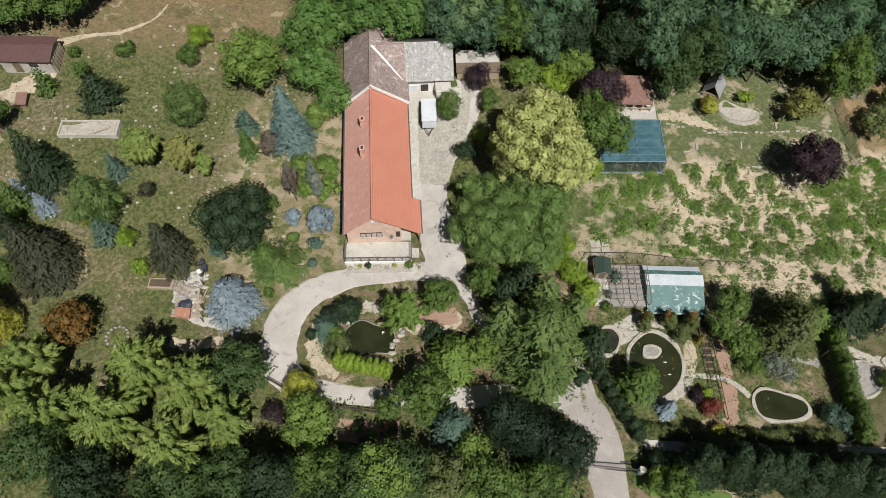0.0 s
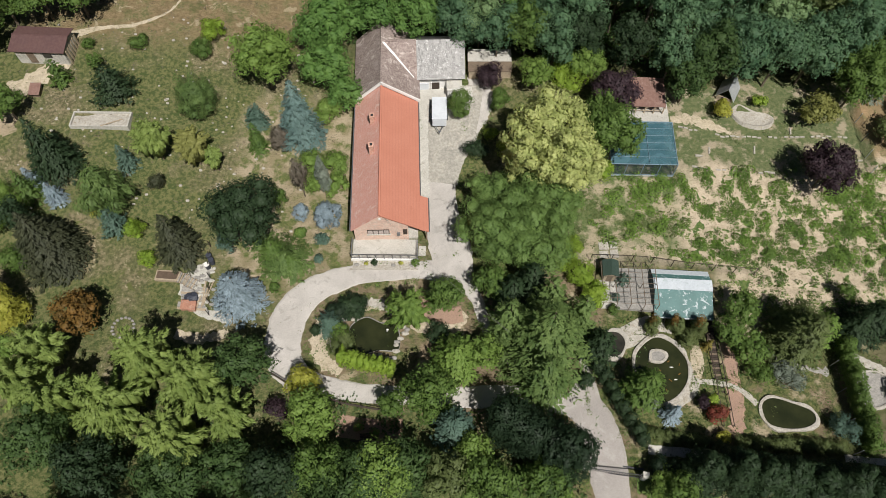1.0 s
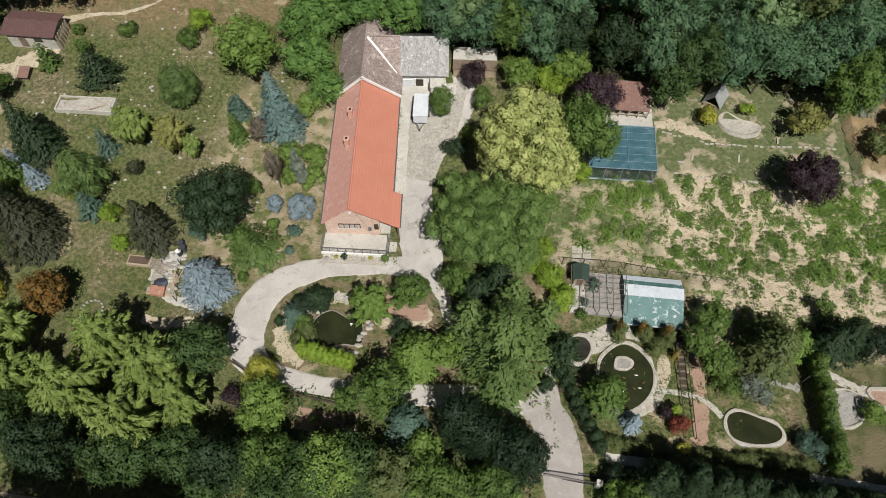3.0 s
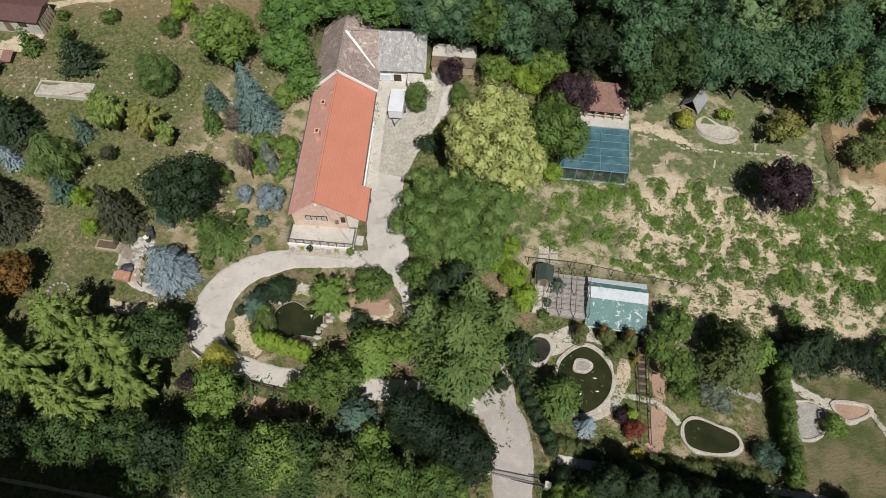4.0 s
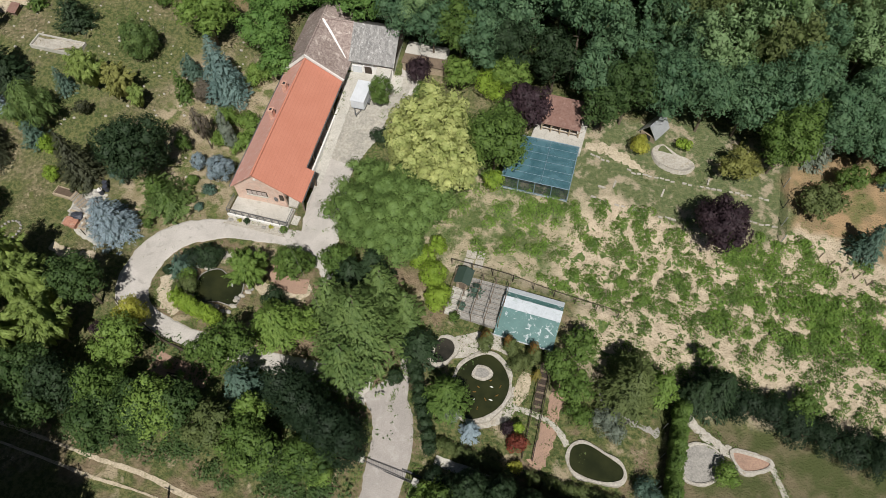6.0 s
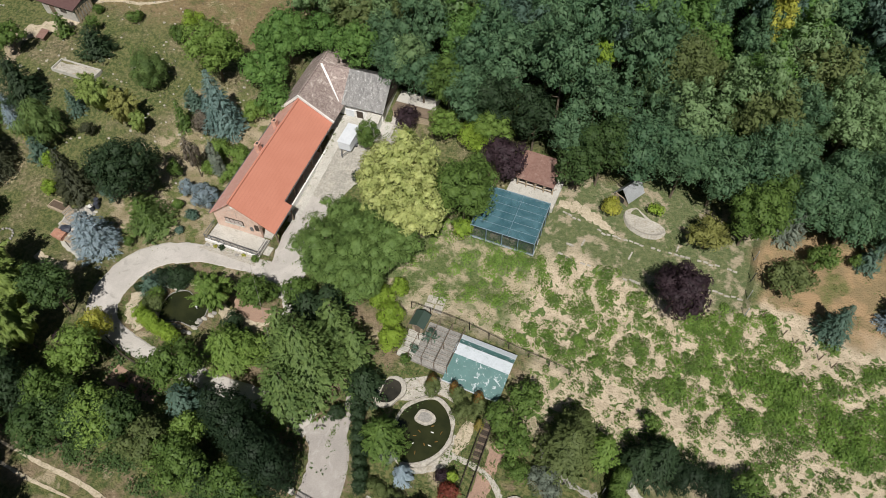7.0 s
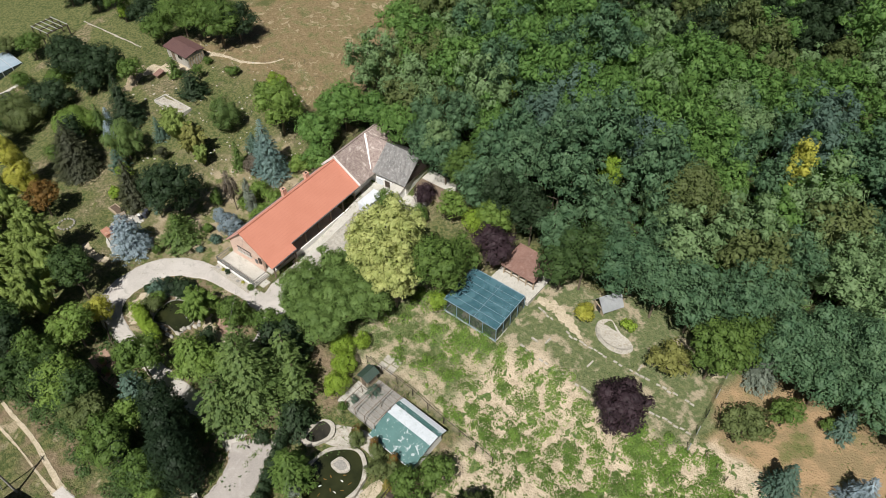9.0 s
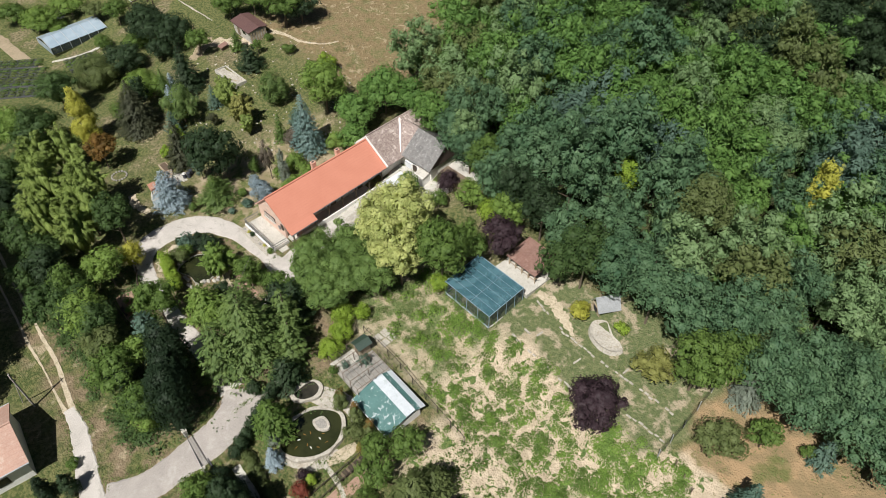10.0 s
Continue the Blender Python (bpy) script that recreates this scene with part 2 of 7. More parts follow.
def land(x, y):
    """Height of the ground."""
    z = 0.2 + 3.2 * ease(40, 75, y) + 0.05 * np.maximum(0, y - 75) - 0.6 * ease(5, 35, x)
    z = z - 0.8 * ease(36, 24, y) * ease(8, 25, x) - 0.9 * ease(36, 22, y) * ease(25, 45, x)
    z = z + 3.0 * ease(-12, -42, x) * ease(28, 52, y)
    z = z + 1.05 * ease(42.5, 47.5, y) * ease(15, 23, x) * (1 - ease(50, 56, x)) * (1 - ease(57, 68, y))
    z = z - 0.65 * ease(45, 38, y) * ease(20, 28, x) * ease(24, 32, y)
    return z - 0.7 * ease(36, 46, y) * (1 - ease(58, 66, y)) * ease(-16, -11, x) * (1 - ease(5, 12, x))


def ground_material():
    m, nt, s = plain("ground", 1.0)
    at = place(nt)
    wob = node(nt, "ShaderNodeTexNoise", Scale=0.14, Detail=5.0)
    nt.links.new(at, wob.inputs["Vector"])
    shift = nt.nodes.new("ShaderNodeVectorMath")
    shift.operation = "MULTIPLY_ADD"
    nt.links.new(wob.outputs["Color"], shift.inputs[0])
    shift.inputs[1].default_value = (9, 9, 0)
    nt.links.new(at, shift.inputs[2])
    sep = nt.nodes.new("ShaderNodeSeparateXYZ")
    nt.links.new(shift.outputs[0], sep.inputs[0])

    def ramp(out, a, b):
        r = node(nt, "ShaderNodeMapRange", From_Min=a, From_Max=b)
        r.interpolation_type = "SMOOTHSTEP"
        nt.links.new(out, r.inputs["Value"])
        return r.outputs["Result"]

    def zone(x0, x1, y0, y1, soft=3.0):
        f = None
        for out, lo, hi in ((sep.outputs[0], x0, x1), (sep.outputs[1], y0, y1)):
            lo, hi = lo + 4.5, hi + 4.5
            g = sums(nt, "MULTIPLY", ramp(out, lo - soft / 2, lo + soft / 2), ramp(out, hi + soft / 2, hi - soft / 2))
            f = g if f is None else sums(nt, "MULTIPLY", f, g)
        return f

    straw = blend(nt, speckle(nt, 2.3, 7.0, 0.40, 0.60), (0.255, 0.215, 0.13), (0.11, 0.105, 0.054))
    straw = blend(nt, speckle(nt, 2.6, 4.0, 0.60, 0.66), straw, (0.42, 0.36, 0.25))
    straw = blend(nt, speckle(nt, 0.8, 6.0, 0.55, 0.68, distort=0.5), straw, (0.12, 0.135, 0.045))
    green = blend(nt, speckle(nt, 2.6, 7.0, 0.40, 0.60), (0.07, 0.095, 0.032), (0.165, 0.165, 0.07))
    lawn = blend(nt, speckle(nt, 0.16, 6.0, 0.34, 0.56), straw, green)
    bare = blend(nt, speckle(nt, 1.1, 6.0, 0.35, 0.65), (0.56, 0.465, 0.345), (0.43, 0.355, 0.255))
    bare = blend(nt, speckle(nt, 3.5, 5.0, 0.57, 0.68), bare, (0.30, 0.25, 0.16))
    weeds = blend(nt, speckle(nt, 2.8, 5.0, 0.35, 0.65), (0.07, 0.125, 0.035), (0.15, 0.19, 0.065))
    field = blend(nt, speckle(nt, 0.9, 8.0, 0.56, 0.60, distort=0.5), bare, weeds)
    meadow = blend(nt, speckle(nt, 0.45, 6.0, 0.45, 0.6), blend(nt, speckle(nt, 2.4, 5.0, 0.35, 0.65), (0.085, 0.13, 0.042), (0.165, 0.19, 0.08)), (0.40, 0.34, 0.23))
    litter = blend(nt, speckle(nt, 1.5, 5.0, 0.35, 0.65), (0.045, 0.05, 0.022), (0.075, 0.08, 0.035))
    rusty = blend(nt, speckle(nt, 0.45, 7.0, 0.4, 0.6, distort=0.5), (0.37, 0.255, 0.145), (0.25, 0.19, 0.105))
    rusty = blend(nt, speckle(nt, 0.25, 6.0, 0.54, 0.68), rusty, (0.15, 0.155, 0.06))
    bed = blend(nt, speckle(nt, 0.35, 6.0, 0.42, 0.58), blend(nt, speckle(nt, 1.8, 6.0, 0.35, 0.65), (0.26, 0.20, 0.13), (0.165, 0.13, 0.08)), green)
    bed = blend(nt, speckle(nt, 0.3, 5.0, 0.56, 0.64, distort=0.4), bed, (0.36, 0.30, 0.20))
    drystraw = blend(nt, speckle(nt, 0.5, 6.0, 0.4, 0.6), (0.38, 0.315, 0.215), (0.26, 0.22, 0.13))
    drystraw = blend(nt, speckle(nt, 0.7, 7.0, 0.46, 0.60), drystraw, blend(nt, speckle(nt, 3.0, 5.0, 0.35, 0.65), (0.095, 0.125, 0.04), (0.17, 0.175, 0.07)))
    c = lawn
    hill = blend(nt, speckle(nt, 2.2, 8.0, 0.3, 0.7), (0.27, 0.205, 0.115), (0.165, 0.125, 0.068))
    hill = blend(nt, speckle(nt, 0.5, 7.0, 0.46, 0.62), hill, blend(nt, speckle(nt, 3.0, 6.0, 0.35, 0.65), (0.125, 0.13, 0.055), (0.24, 0.20, 0.105)))
    hill = blend(nt, speckle(nt, 0.45, 9.0, 0.57, 0.63, distort=1.6), hill, (0.35, 0.29, 0.185))
    hill = blend(nt, speckle(nt, 0.2, 6.0, 0.56, 0.68), hill, (0.105, 0.115, 0.045))
    c = blend(nt, zone(-54, -16, 62, 400, 6), c, hill)
    c = blend(nt, zone(-130, -55, 10, 80, 4), c, blend(nt, speckle(nt, 0.12, 5.0, 0.55, 0.65), green, straw))
    c = blend(nt, zone(-24, -10.5, 30, 56, 4), c, drystraw)
    c = blend(nt, zone(-14, 40, 4, 34, 3), c, bed)
    c = blend(nt, zone(17, 47, 12, 35, 3), c, blend(nt, speckle(nt, 0.4, 6.0, 0.5, 0.62), green, bed))
    c = blend(nt, zone(12, 95, 35.5, 49, 2), c, field)
    c = blend(nt, zone(51, 110, 40, 53, 2), c, field)
    c = blend(nt, zone(30, 75, 28, 38, 3), c, field)
    c = blend(nt, zone(10, 27, 37, 48, 4), c, meadow)
    strip = blend(nt, speckle(nt, 0.6, 7.0, 0.50, 0.64), blend(nt, speckle(nt, 2.4, 5.0, 0.35, 0.65), (0.10, 0.13, 0.055), (0.165, 0.178, 0.085)), (0.37, 0.315, 0.22))
    c = blend(nt, zone(24, 49.7, 47.4, 60, 1.5), c, strip)
    c = blend(nt, zone(50.3, 95, 50.5, 66, 2), c, rusty)
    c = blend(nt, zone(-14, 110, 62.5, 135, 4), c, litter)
    c = blend(nt, zone(40, 75, 4, 27, 2), c, blend(nt, speckle(nt, 0.3, 7.0, 0.4, 0.62), (0.08, 0.095, 0.036), (0.175, 0.148, 0.088)))
    c = blend(nt, zone(-100, 10, 8.5, 17, 2), c, green)
    nt.links.new(c, s.inputs["Base Color"])
    s.inputs["Specular IOR Level"].default_value = 0.1
    relief(nt, s, speckle(nt, 4.5, 7.0, 0.2, 0.8), 0.9, 0.12)
    return m


def mesh_of(name, verts, faces, material, smooth=False):
    me = bpy.data.meshes.new(name)
    me.from_pydata([tuple(v) for v in verts], [], [tuple(f) for f in faces])
    me.materials.append(material)
    if smooth:
        me.polygons.foreach_set("use_smooth", [True] * len(me.polygons))
    me.update()
    return me


def build_ground():
    reach = [150, 190, 260, 400, 700, 1500]
    xs = np.array([-v for v in reversed(reach)] + list(np.arange(-120, 120.1, 1.2)) + reach)
    ys = np.array([-1500, -700, -300, -120, -60] + list(np.arange(-30, 160.1, 1.2)) + [180, 230, 320, 500, 900, 1500])
    gx, gy = np.meshgrid(xs, ys)
    gz = land(gx, np.minimum(gy, 200))
    rng = np.random.default_rng(4)
    gz = gz + rng.normal(0, 0.02, gz.shape)
    n = len(xs)
    faces = [(j * n + i, j * n + i + 1, (j + 1) * n + i + 1, (j + 1) * n + i) for j in range(len(ys) - 1) for i in range(n - 1)]
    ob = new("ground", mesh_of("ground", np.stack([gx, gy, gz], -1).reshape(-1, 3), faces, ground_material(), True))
    tagged(ob, "dry sandy hillside ground with straw, weeds and bare soil", "ground", kind="structure")


build_ground()


# ---- building blocks ----
def spline(points, closed=False, step=6):
    """A smooth line through a few corners."""
    p = [np.array(q, float) for q in points]
    n, out = len(p), []
    for i in range(n if closed else n - 1):
        a, b, c, d = (p[(i + k) % n] if closed else p[min(max(i + k, 0), n - 1)] for k in (-1, 0, 1, 2))
        for k in range(step):
            t = k / step
            out.append(0.5 * ((2 * b) + (c - a) * t + (2 * a - 5 * b + 4 * c - d) * t * t + (3 * b - a - 3 * c + d) * t ** 3))
    return out if closed else out + [p[-1]]


edges = []


def ribbon(name, points, width, material, lift, label, category="path", kind="structure", ragged=0.12, thick=0.25):
    """A way laid over the ground, with slightly uneven edges. Points: x, y and, if given, their own width."""
    full = [(*q, width) if len(q) == 2 else q for q in points]
    line = spline(full, step=8)
    rng = np.random.default_rng(len(points) + int(abs(points[0][0]) * 10))
    verts, faces, cols = [], [], 6
    for i, (x, y, w) in enumerate(line):
        a, b = line[max(i - 1, 0)], line[min(i + 1, len(line) - 1)]
        d = np.array([b[0] - a[0], b[1] - a[1]])
        d /= max(1e-6, np.hypot(*d))
        for k in range(cols + 1):
            u = (k / cols - 0.5) * (w + rng.normal(0, ragged))
            px, py = x - d[1] * u, y + d[0] * u
            verts.append((px, py, float(land(px, py)) + lift - (thick if k in (0, cols) else 0)))
    for i in range(len(line) - 1):
        for k in range(cols):
            a = i * (cols + 1) + k
            faces.append((a, a + cols + 1, a + cols + 2, a + 1))
    if material in (gravel, drivegravel, cobbles, sandstone):
        edges.extend(verts[0::cols + 1] + verts[cols::cols + 1])
    ob = new(name, mesh_of(name, verts, faces, material, False))
    return tagged(ob, label, category, kind=kind)


def put(x, y, turn=0.0, lift=0.0):
    return pose(x, y, float(land(x, y)) + lift, 0, 0, turn)


def thing(name, m, label, category, group="", kind=""):
    ob = new(name)
    ob.empty_display_size = 0.3
    ob.matrix_world = m
    return tagged(ob, label, category, group, kind)


def part(name, bm, material, parent, label="", kind=""):
    me = bpy.data.meshes.new(name)
    bm.to_mesh(me)
    bm.free()
    me.materials.append(material)
    ob = new(name, me)
    ob.parent = parent
    return tagged(ob, label, kind=kind)


def hexa(bm, corners):
    """A solid from eight corners: four below, four above, in the same order."""
    v = [bm.verts.new(c) for c in corners]
    for f in ((3, 2, 1, 0), (4, 5, 6, 7), (0, 1, 5, 4), (1, 2, 6, 5), (2, 3, 7, 6), (3, 0, 4, 7)):
        bm.faces.new([v[i] for i in f])
    return bm


def block(x0, x1, y0, y1, z0, z1, bm=None):
    bm = bm or bmesh.new()
    return hexa(bm, [(x0, y0, z0), (x1, y0, z0), (x1, y1, z0), (x0, y1, z0), (x0, y0, z1), (x1, y0, z1), (x1, y1, z1), (x0, y1, z1)])


def slab(a, b, c, d, thick, bm=None):
    """A sheet through four corners, of that thickness below them."""
    bm = bm or bmesh.new()
    n = (Vector(b) - Vector(a)).cross(Vector(d) - Vector(a)).normalized() * thick
    if n.z < 0:
        n = -n
    top = [Vector(p) for p in (a, b, c, d)]
    if (top[1] - top[0]).cross(top[3] - top[0]).z < 0:
        top.reverse()
    return hexa(bm, [p - n for p in top] + top)


def bar(a, b, r, bm=None, sides=6, r2=None):
    """A round bar from a to b."""
    bm = bm or bmesh.new()
    a, b = Vector(a), Vector(b)
    q = (b - a).to_track_quat("Z", "Y")
    rings = []
    for p, rad in ((a, r), (b, r if r2 is None else r2)):
        rings.append([bm.verts.new(p + q @ Vector((rad * math.cos(2 * math.pi * k / sides), rad * math.sin(2 * math.pi * k / sides), 0))) for k in range(sides)])
    for k in range(sides):
        bm.faces.new([rings[0][k], rings[0][(k + 1) % sides], rings[1][(k + 1) % sides], rings[1][k]])
    bm.faces.new(list(reversed(rings[0])))
    bm.faces.new(rings[1])
    return bm


def lump(rx, ry, rz, seed, bm=None, at=(0, 0, 0), rough=0.25, level=2):
    """A rounded, uneven stone."""
    bm = bm or bmesh.new()
    made = bmesh.ops.create_icosphere(bm, subdivisions=level, radius=1.0)["verts"]
    for v in made:
        k = 1 + rough * noise.noise(v.co * 1.3 + Vector((seed * 7.1, seed * 3.3, seed)))
        v.co = Vector((v.co.x * rx * k + at[0], v.co.y * ry * k + at[1], v.co.z * rz * k + at[2]))
    return bm


# ---- plants ----
ICO = bmesh.new()
bmesh.ops.create_icosphere(ICO, subdivisions=1, radius=1.0)
ICO_V = np.array([v.co[:] for v in ICO.verts])
ICO_F = [[v.index for v in f.verts] for f in ICO.faces]
ICO.free()


def unit(v):
    return v / np.maximum(1e-9, np.linalg.norm(v, axis=-1, keepdims=True))


def ball(rng, n):
    return unit(rng.normal(size=(n, 3)))


soft_normals = {}


def leaf_mesh(name, material, at, normal, along, length, width, cores=(), facing=None):
    """Many small leaf sprays as one mesh, over a few rounded cores of inner leaves."""
    n = len(at)
    u = unit(along - (along * normal).sum(1, keepdims=True) * normal)
    v = np.cross(normal, u)
    hl, hw = (length / 2)[:, None], (width / 2)[:, None]
    dip = normal * hw * 0.35
    verts = np.stack([at - u * hl, at + v * hw - dip, at + u * hl, at - v * hw - dip], 1).reshape(-1, 3)
    base = np.arange(n)[:, None] * 4
    faces = [(base + np.array([[0, 2, 1]])).reshape(-1, 3), (base + np.array([[0, 3, 2]])).reshape(-1, 3)]
    all_v, count = [verts], 4 * n
    for c, r in cores:
        all_v.append(ICO_V * np.array(r) + np.array(c))
        faces.append(np.array(ICO_F) + count)
        count += len(ICO_V)
    verts, faces = np.concatenate(all_v), np.concatenate(faces)
    me = bpy.data.meshes.new(name)
    me.vertices.add(len(verts))
    me.vertices.foreach_set("co", verts.astype(np.float32).ravel())
    me.loops.add(faces.size)
    me.loops.foreach_set("vertex_index", faces.astype(np.int32).ravel())
    me.polygons.add(len(faces))
    me.polygons.foreach_set("loop_start", np.arange(0, faces.size, 3, dtype=np.int32))
    me.polygons.foreach_set("loop_total", np.full(len(faces), 3, np.int32))
    me.materials.append(material)
    me.update(calc_edges=True)
    if facing is not None:
        shade = [np.repeat(unit(facing), 4, 0)] + [ICO_V] * len(cores)
        soft_normals[me.name] = np.concatenate(shade)
        me.normals_split_custom_set_from_vertices(soft_normals[me.name].tolist())
    return me


def lobed(rng, lobes, leaf, cover, material, hang=0.0, slim=0.62, spread=0.7, above=-9.0):
    """Leaves over the outer faces of a heap of rounded lobes (centre, radii)."""
    at, nor = [], []
    leaf *= 0.84
    for i, (c, r) in enumerate(lobes):
        area = 4 * math.pi * ((r[0] * r[1] + r[0] * r[2] + r[1] * r[2]) / 3)
        k = max(8, int(cover * area / (leaf * leaf * slim * 0.5)))
        d = ball(rng, k)
        p = np.array(c) + d * np.array(r)
        wave = sum(np.sin(p @ (ball(rng, 1)[0] * 4.2 / (0.25 + 0.3 * r[0])) + rng.uniform(0, 6)) for _ in range(3)) / 3
        p += d * (np.array(r) * (0.36 * wave + rng.normal(0, 0.10, k))[:, None])
        keep = (wave > -0.55) & (d[:, 2] > -0.3) & (p[:, 2] > above)
        for j, (c2, r2) in enumerate(lobes):
            if j != i:
                keep &= (((p - np.array(c2)) / np.array(r2)) ** 2).sum(1) > 0.8
        at.append(p[keep])
        nor.append(d[keep])
    at, nor = np.concatenate(at), np.concatenate(nor)
    k = len(at)
    normal = unit(nor + np.array([0, 0, 0.35]) + rng.normal(size=(k, 3)) * spread * 0.6)
    along = rng.normal(size=(k, 3)) * np.array([1, 1, 0.5]) * (1 - 0.7 * hang) + nor * 0.5 + np.array([0, 0, -2.5 * hang])
    length = leaf * rng.uniform(0.65, 1.35, k)
    return leaf_mesh("crown", material, at, normal, along, length, length * slim, [(c, tuple(0.63 * v for v in r)) for c, r in lobes],
                     nor * 0.9 + normal * 0.45 + np.array([0, 0, 0.1]))


def trunk_mesh(rng, h, r, top, limbs):
    bm = bar((0, 0, -0.4), (0.04 * r, 0.03 * r, h), 0.035 * top + 0.05, None, 7, 0.02 * top + 0.02)
    for k in range(limbs):
        a = 2 * math.pi * (k + rng.uniform(0, 0.6)) / max(1, limbs)
        z = h * rng.uniform(0.45, 0.9)
        q = r * rng.uniform(0.35, 0.65)
        bar((0, 0, z), (q * math.cos(a), q * math.sin(a), z + 0.6 * q), 0.016 * top + 0.03, bm, 5, 0.02)
    me = bpy.data.meshes.new("trunk")
    bm.to_mesh(me)
    bm.free()
    me.materials.append(bark)
    return me


planted = []


def plant(kind, colour, x, y, h, r, trunk, crown, group, category, what):
    planted.append((x, y, r))
    ob = thing(kind, put(x, y), f"{WORD[colour]} {what}", category, group)
    for name, me in (("trunk", trunk), ("crown", crown)):
        p = new(name, me)
        p.parent = ob
    return ob


count_of = [0]


def seeded():
    count_of[0] += 1
    return np.random.default_rng(1000 + count_of[0])


def broad_lobes(rng, h, r, low, many, size=(0.30, 0.46), out=(0.72, 1.22)):
    """Lobes of a broad crown between the height low and the top."""
    zc, hz = (h + low) / 2, (h - low) / 2
    lobes = [((0, 0, zc), (0.62 * r, 0.62 * r, 0.62 * hz))]
    for k in range(many):
        d = ball(rng, 1)[0]
        d[2] = abs(d[2]) * rng.uniform(0.7, 1.15) if rng.random() < 0.72 else -abs(d[2]) * 0.7
        s = rng.uniform(*size)
        q = (1 - s) * rng.uniform(*out)
        lobes.append(((d[0] * r * q, d[1] * r * q, zc + d[2] * hz * q), (s * r, s * r, s * (0.55 * r + 0.45 * hz) * 0.85)))
    return lobes


def broad(colour, x, y, h, r):
    rng = seeded()
    leaf = 0.235 + 0.027 * r
    lobes = broad_lobes(rng, h, r, (0.08 if colour in ("robinia", "canopy", "sunlit", "dark") else 0.22) * h, *((int(30 + 12 * r), (0.13, 0.24)) if colour == "cream" else (int(12 + 7 * r), (0.22, 0.40))))
    crown = lobed(rng, lobes, leaf, {"cream": 1.15, "purple": 1.1, "yellow": 1.0}.get(colour, 0.62), LEAF[colour])
    return plant("tree", colour, x, y, h, r, trunk_mesh(rng, 0.6 * h, r, r, 5), crown, "garden trees", "tree", "broadleaf tree with an uneven crown")


def globe(colour, x, y, h, r):
    rng = seeded()
    lobes = broad_lobes(rng, h, r, 0.02 * h, int(20 + 10 * r), (0.16, 0.27))
    crown = lobed(rng, lobes, 0.25, 0.95, LEAF[colour])
    return plant("tree", colour, x, y, h, r, trunk_mesh(rng, 0.5 * h, r, r, 6), crown, "yard trees", "tree", "dense round-crowned tree beside the drive")


def dense(colour, x, y, h, r):
    rng = seeded()
    lobes = [((0, 0, 0.5 * h), (0.72 * r, 0.72 * r, 0.46 * h))]
    for k in range(int(12 + 5 * r)):
        d = ball(rng, 1)[0]
        lobes.append(((d[0] * r * 0.72, d[1] * r * 0.72, 0.48 * h + d[2] * 0.34 * h), (0.28 * r, 0.28 * r, 0.30 * r)))
    crown = lobed(rng, lobes, min(0.26, 0.12 + 0.06 * r), 1.1, LEAF[colour], slim=0.45)
    return plant("shrub", colour, x, y, h, r, trunk_mesh(rng, 0.4 * h, r, 0.5 * r, 2), crown, "clipped shrubs", "shrub", "dense rounded evergreen shrub")


def shrub(colour, x, y, h, r):
    rng = seeded()
    lobes = broad_lobes(rng, h, r, -0.1 * h, int(6 + 4 * r), (0.28, 0.5))
    crown = lobed(rng, lobes, 0.18 + 0.025 * r, 0.8, LEAF[colour], slim=0.5, spread=1.0)
    return plant("shrub", colour, x, y, h, r, trunk_mesh(rng, 0.4 * h, r, 0.5 * r, 4), crown, "garden shrubs", "shrub", "loose spreading garden shrub")


def feather(colour, x, y, h, r):
    """A clump of tall plumes that rise from the middle and arch outwards, leafy along their upper part."""
    rng = seeded()
    at, nor, along, length, cores = [], [], [], [], [((0, 0, 0.42 * h), (0.5 * r, 0.5 * r, 0.34 * h))]
    for k in range(int(20 + 11 * r)):
        a, q = rng.uniform(0, 2 * math.pi), math.sqrt(rng.uniform(0.02, 1.25))
        out = np.array([math.cos(a), math.sin(a), 0.0])
        top = h * (1 - 0.38 * q * q) * rng.uniform(0.86, 1.06)
        n = int(85 + 10 * r)
        t = rng.uniform(0.25, 1, n) ** 0.8
        spine = out * (r * q * (0.12 + 0.88 * t ** 1.7))[:, None]
        spine[:, 2] = 0.15 * h + (top - 0.15 * h) * np.sin(t * math.pi / 2)
        d = ball(rng, n)
        at.append(spine + d * ((0.17 * r + 0.22) * (1.08 - t) + 0.1)[:, None])
        nor.append(d * 0.7 + out * 0.25 + np.array([0, 0, 0.6]))
        along.append(out * (0.5 + 0.9 * q) + d * 0.7 + np.array([0, 0, 0.5 - 0.8 * q]) + rng.normal(0, 0.2, (n, 3)))
        length.append(0.42 * rng.uniform(0.6, 1.4, n))
        cores.append((tuple(out * r * q * 0.6 + np.array([0, 0, 0.15 * h + (top - 0.15 * h) * 0.72])), (0.14 * r, 0.14 * r, 0.17 * h)))
    at, nor, along, length = (np.concatenate(v) for v in (at, nor, along, length))
    normal = unit(nor + rng.normal(0, 0.35, (len(at), 3)))
    crown = leaf_mesh("crown", LEAF[colour], at, normal, along, length, length * 0.3, cores, nor + normal * 0.6)
    return plant("tree", colour, x, y, h, r, trunk_mesh(rng, 0.5 * h, r, 0.6 * r, 6), crown, "feathery trees", "tree", "tall clump of feathery arching plumes")


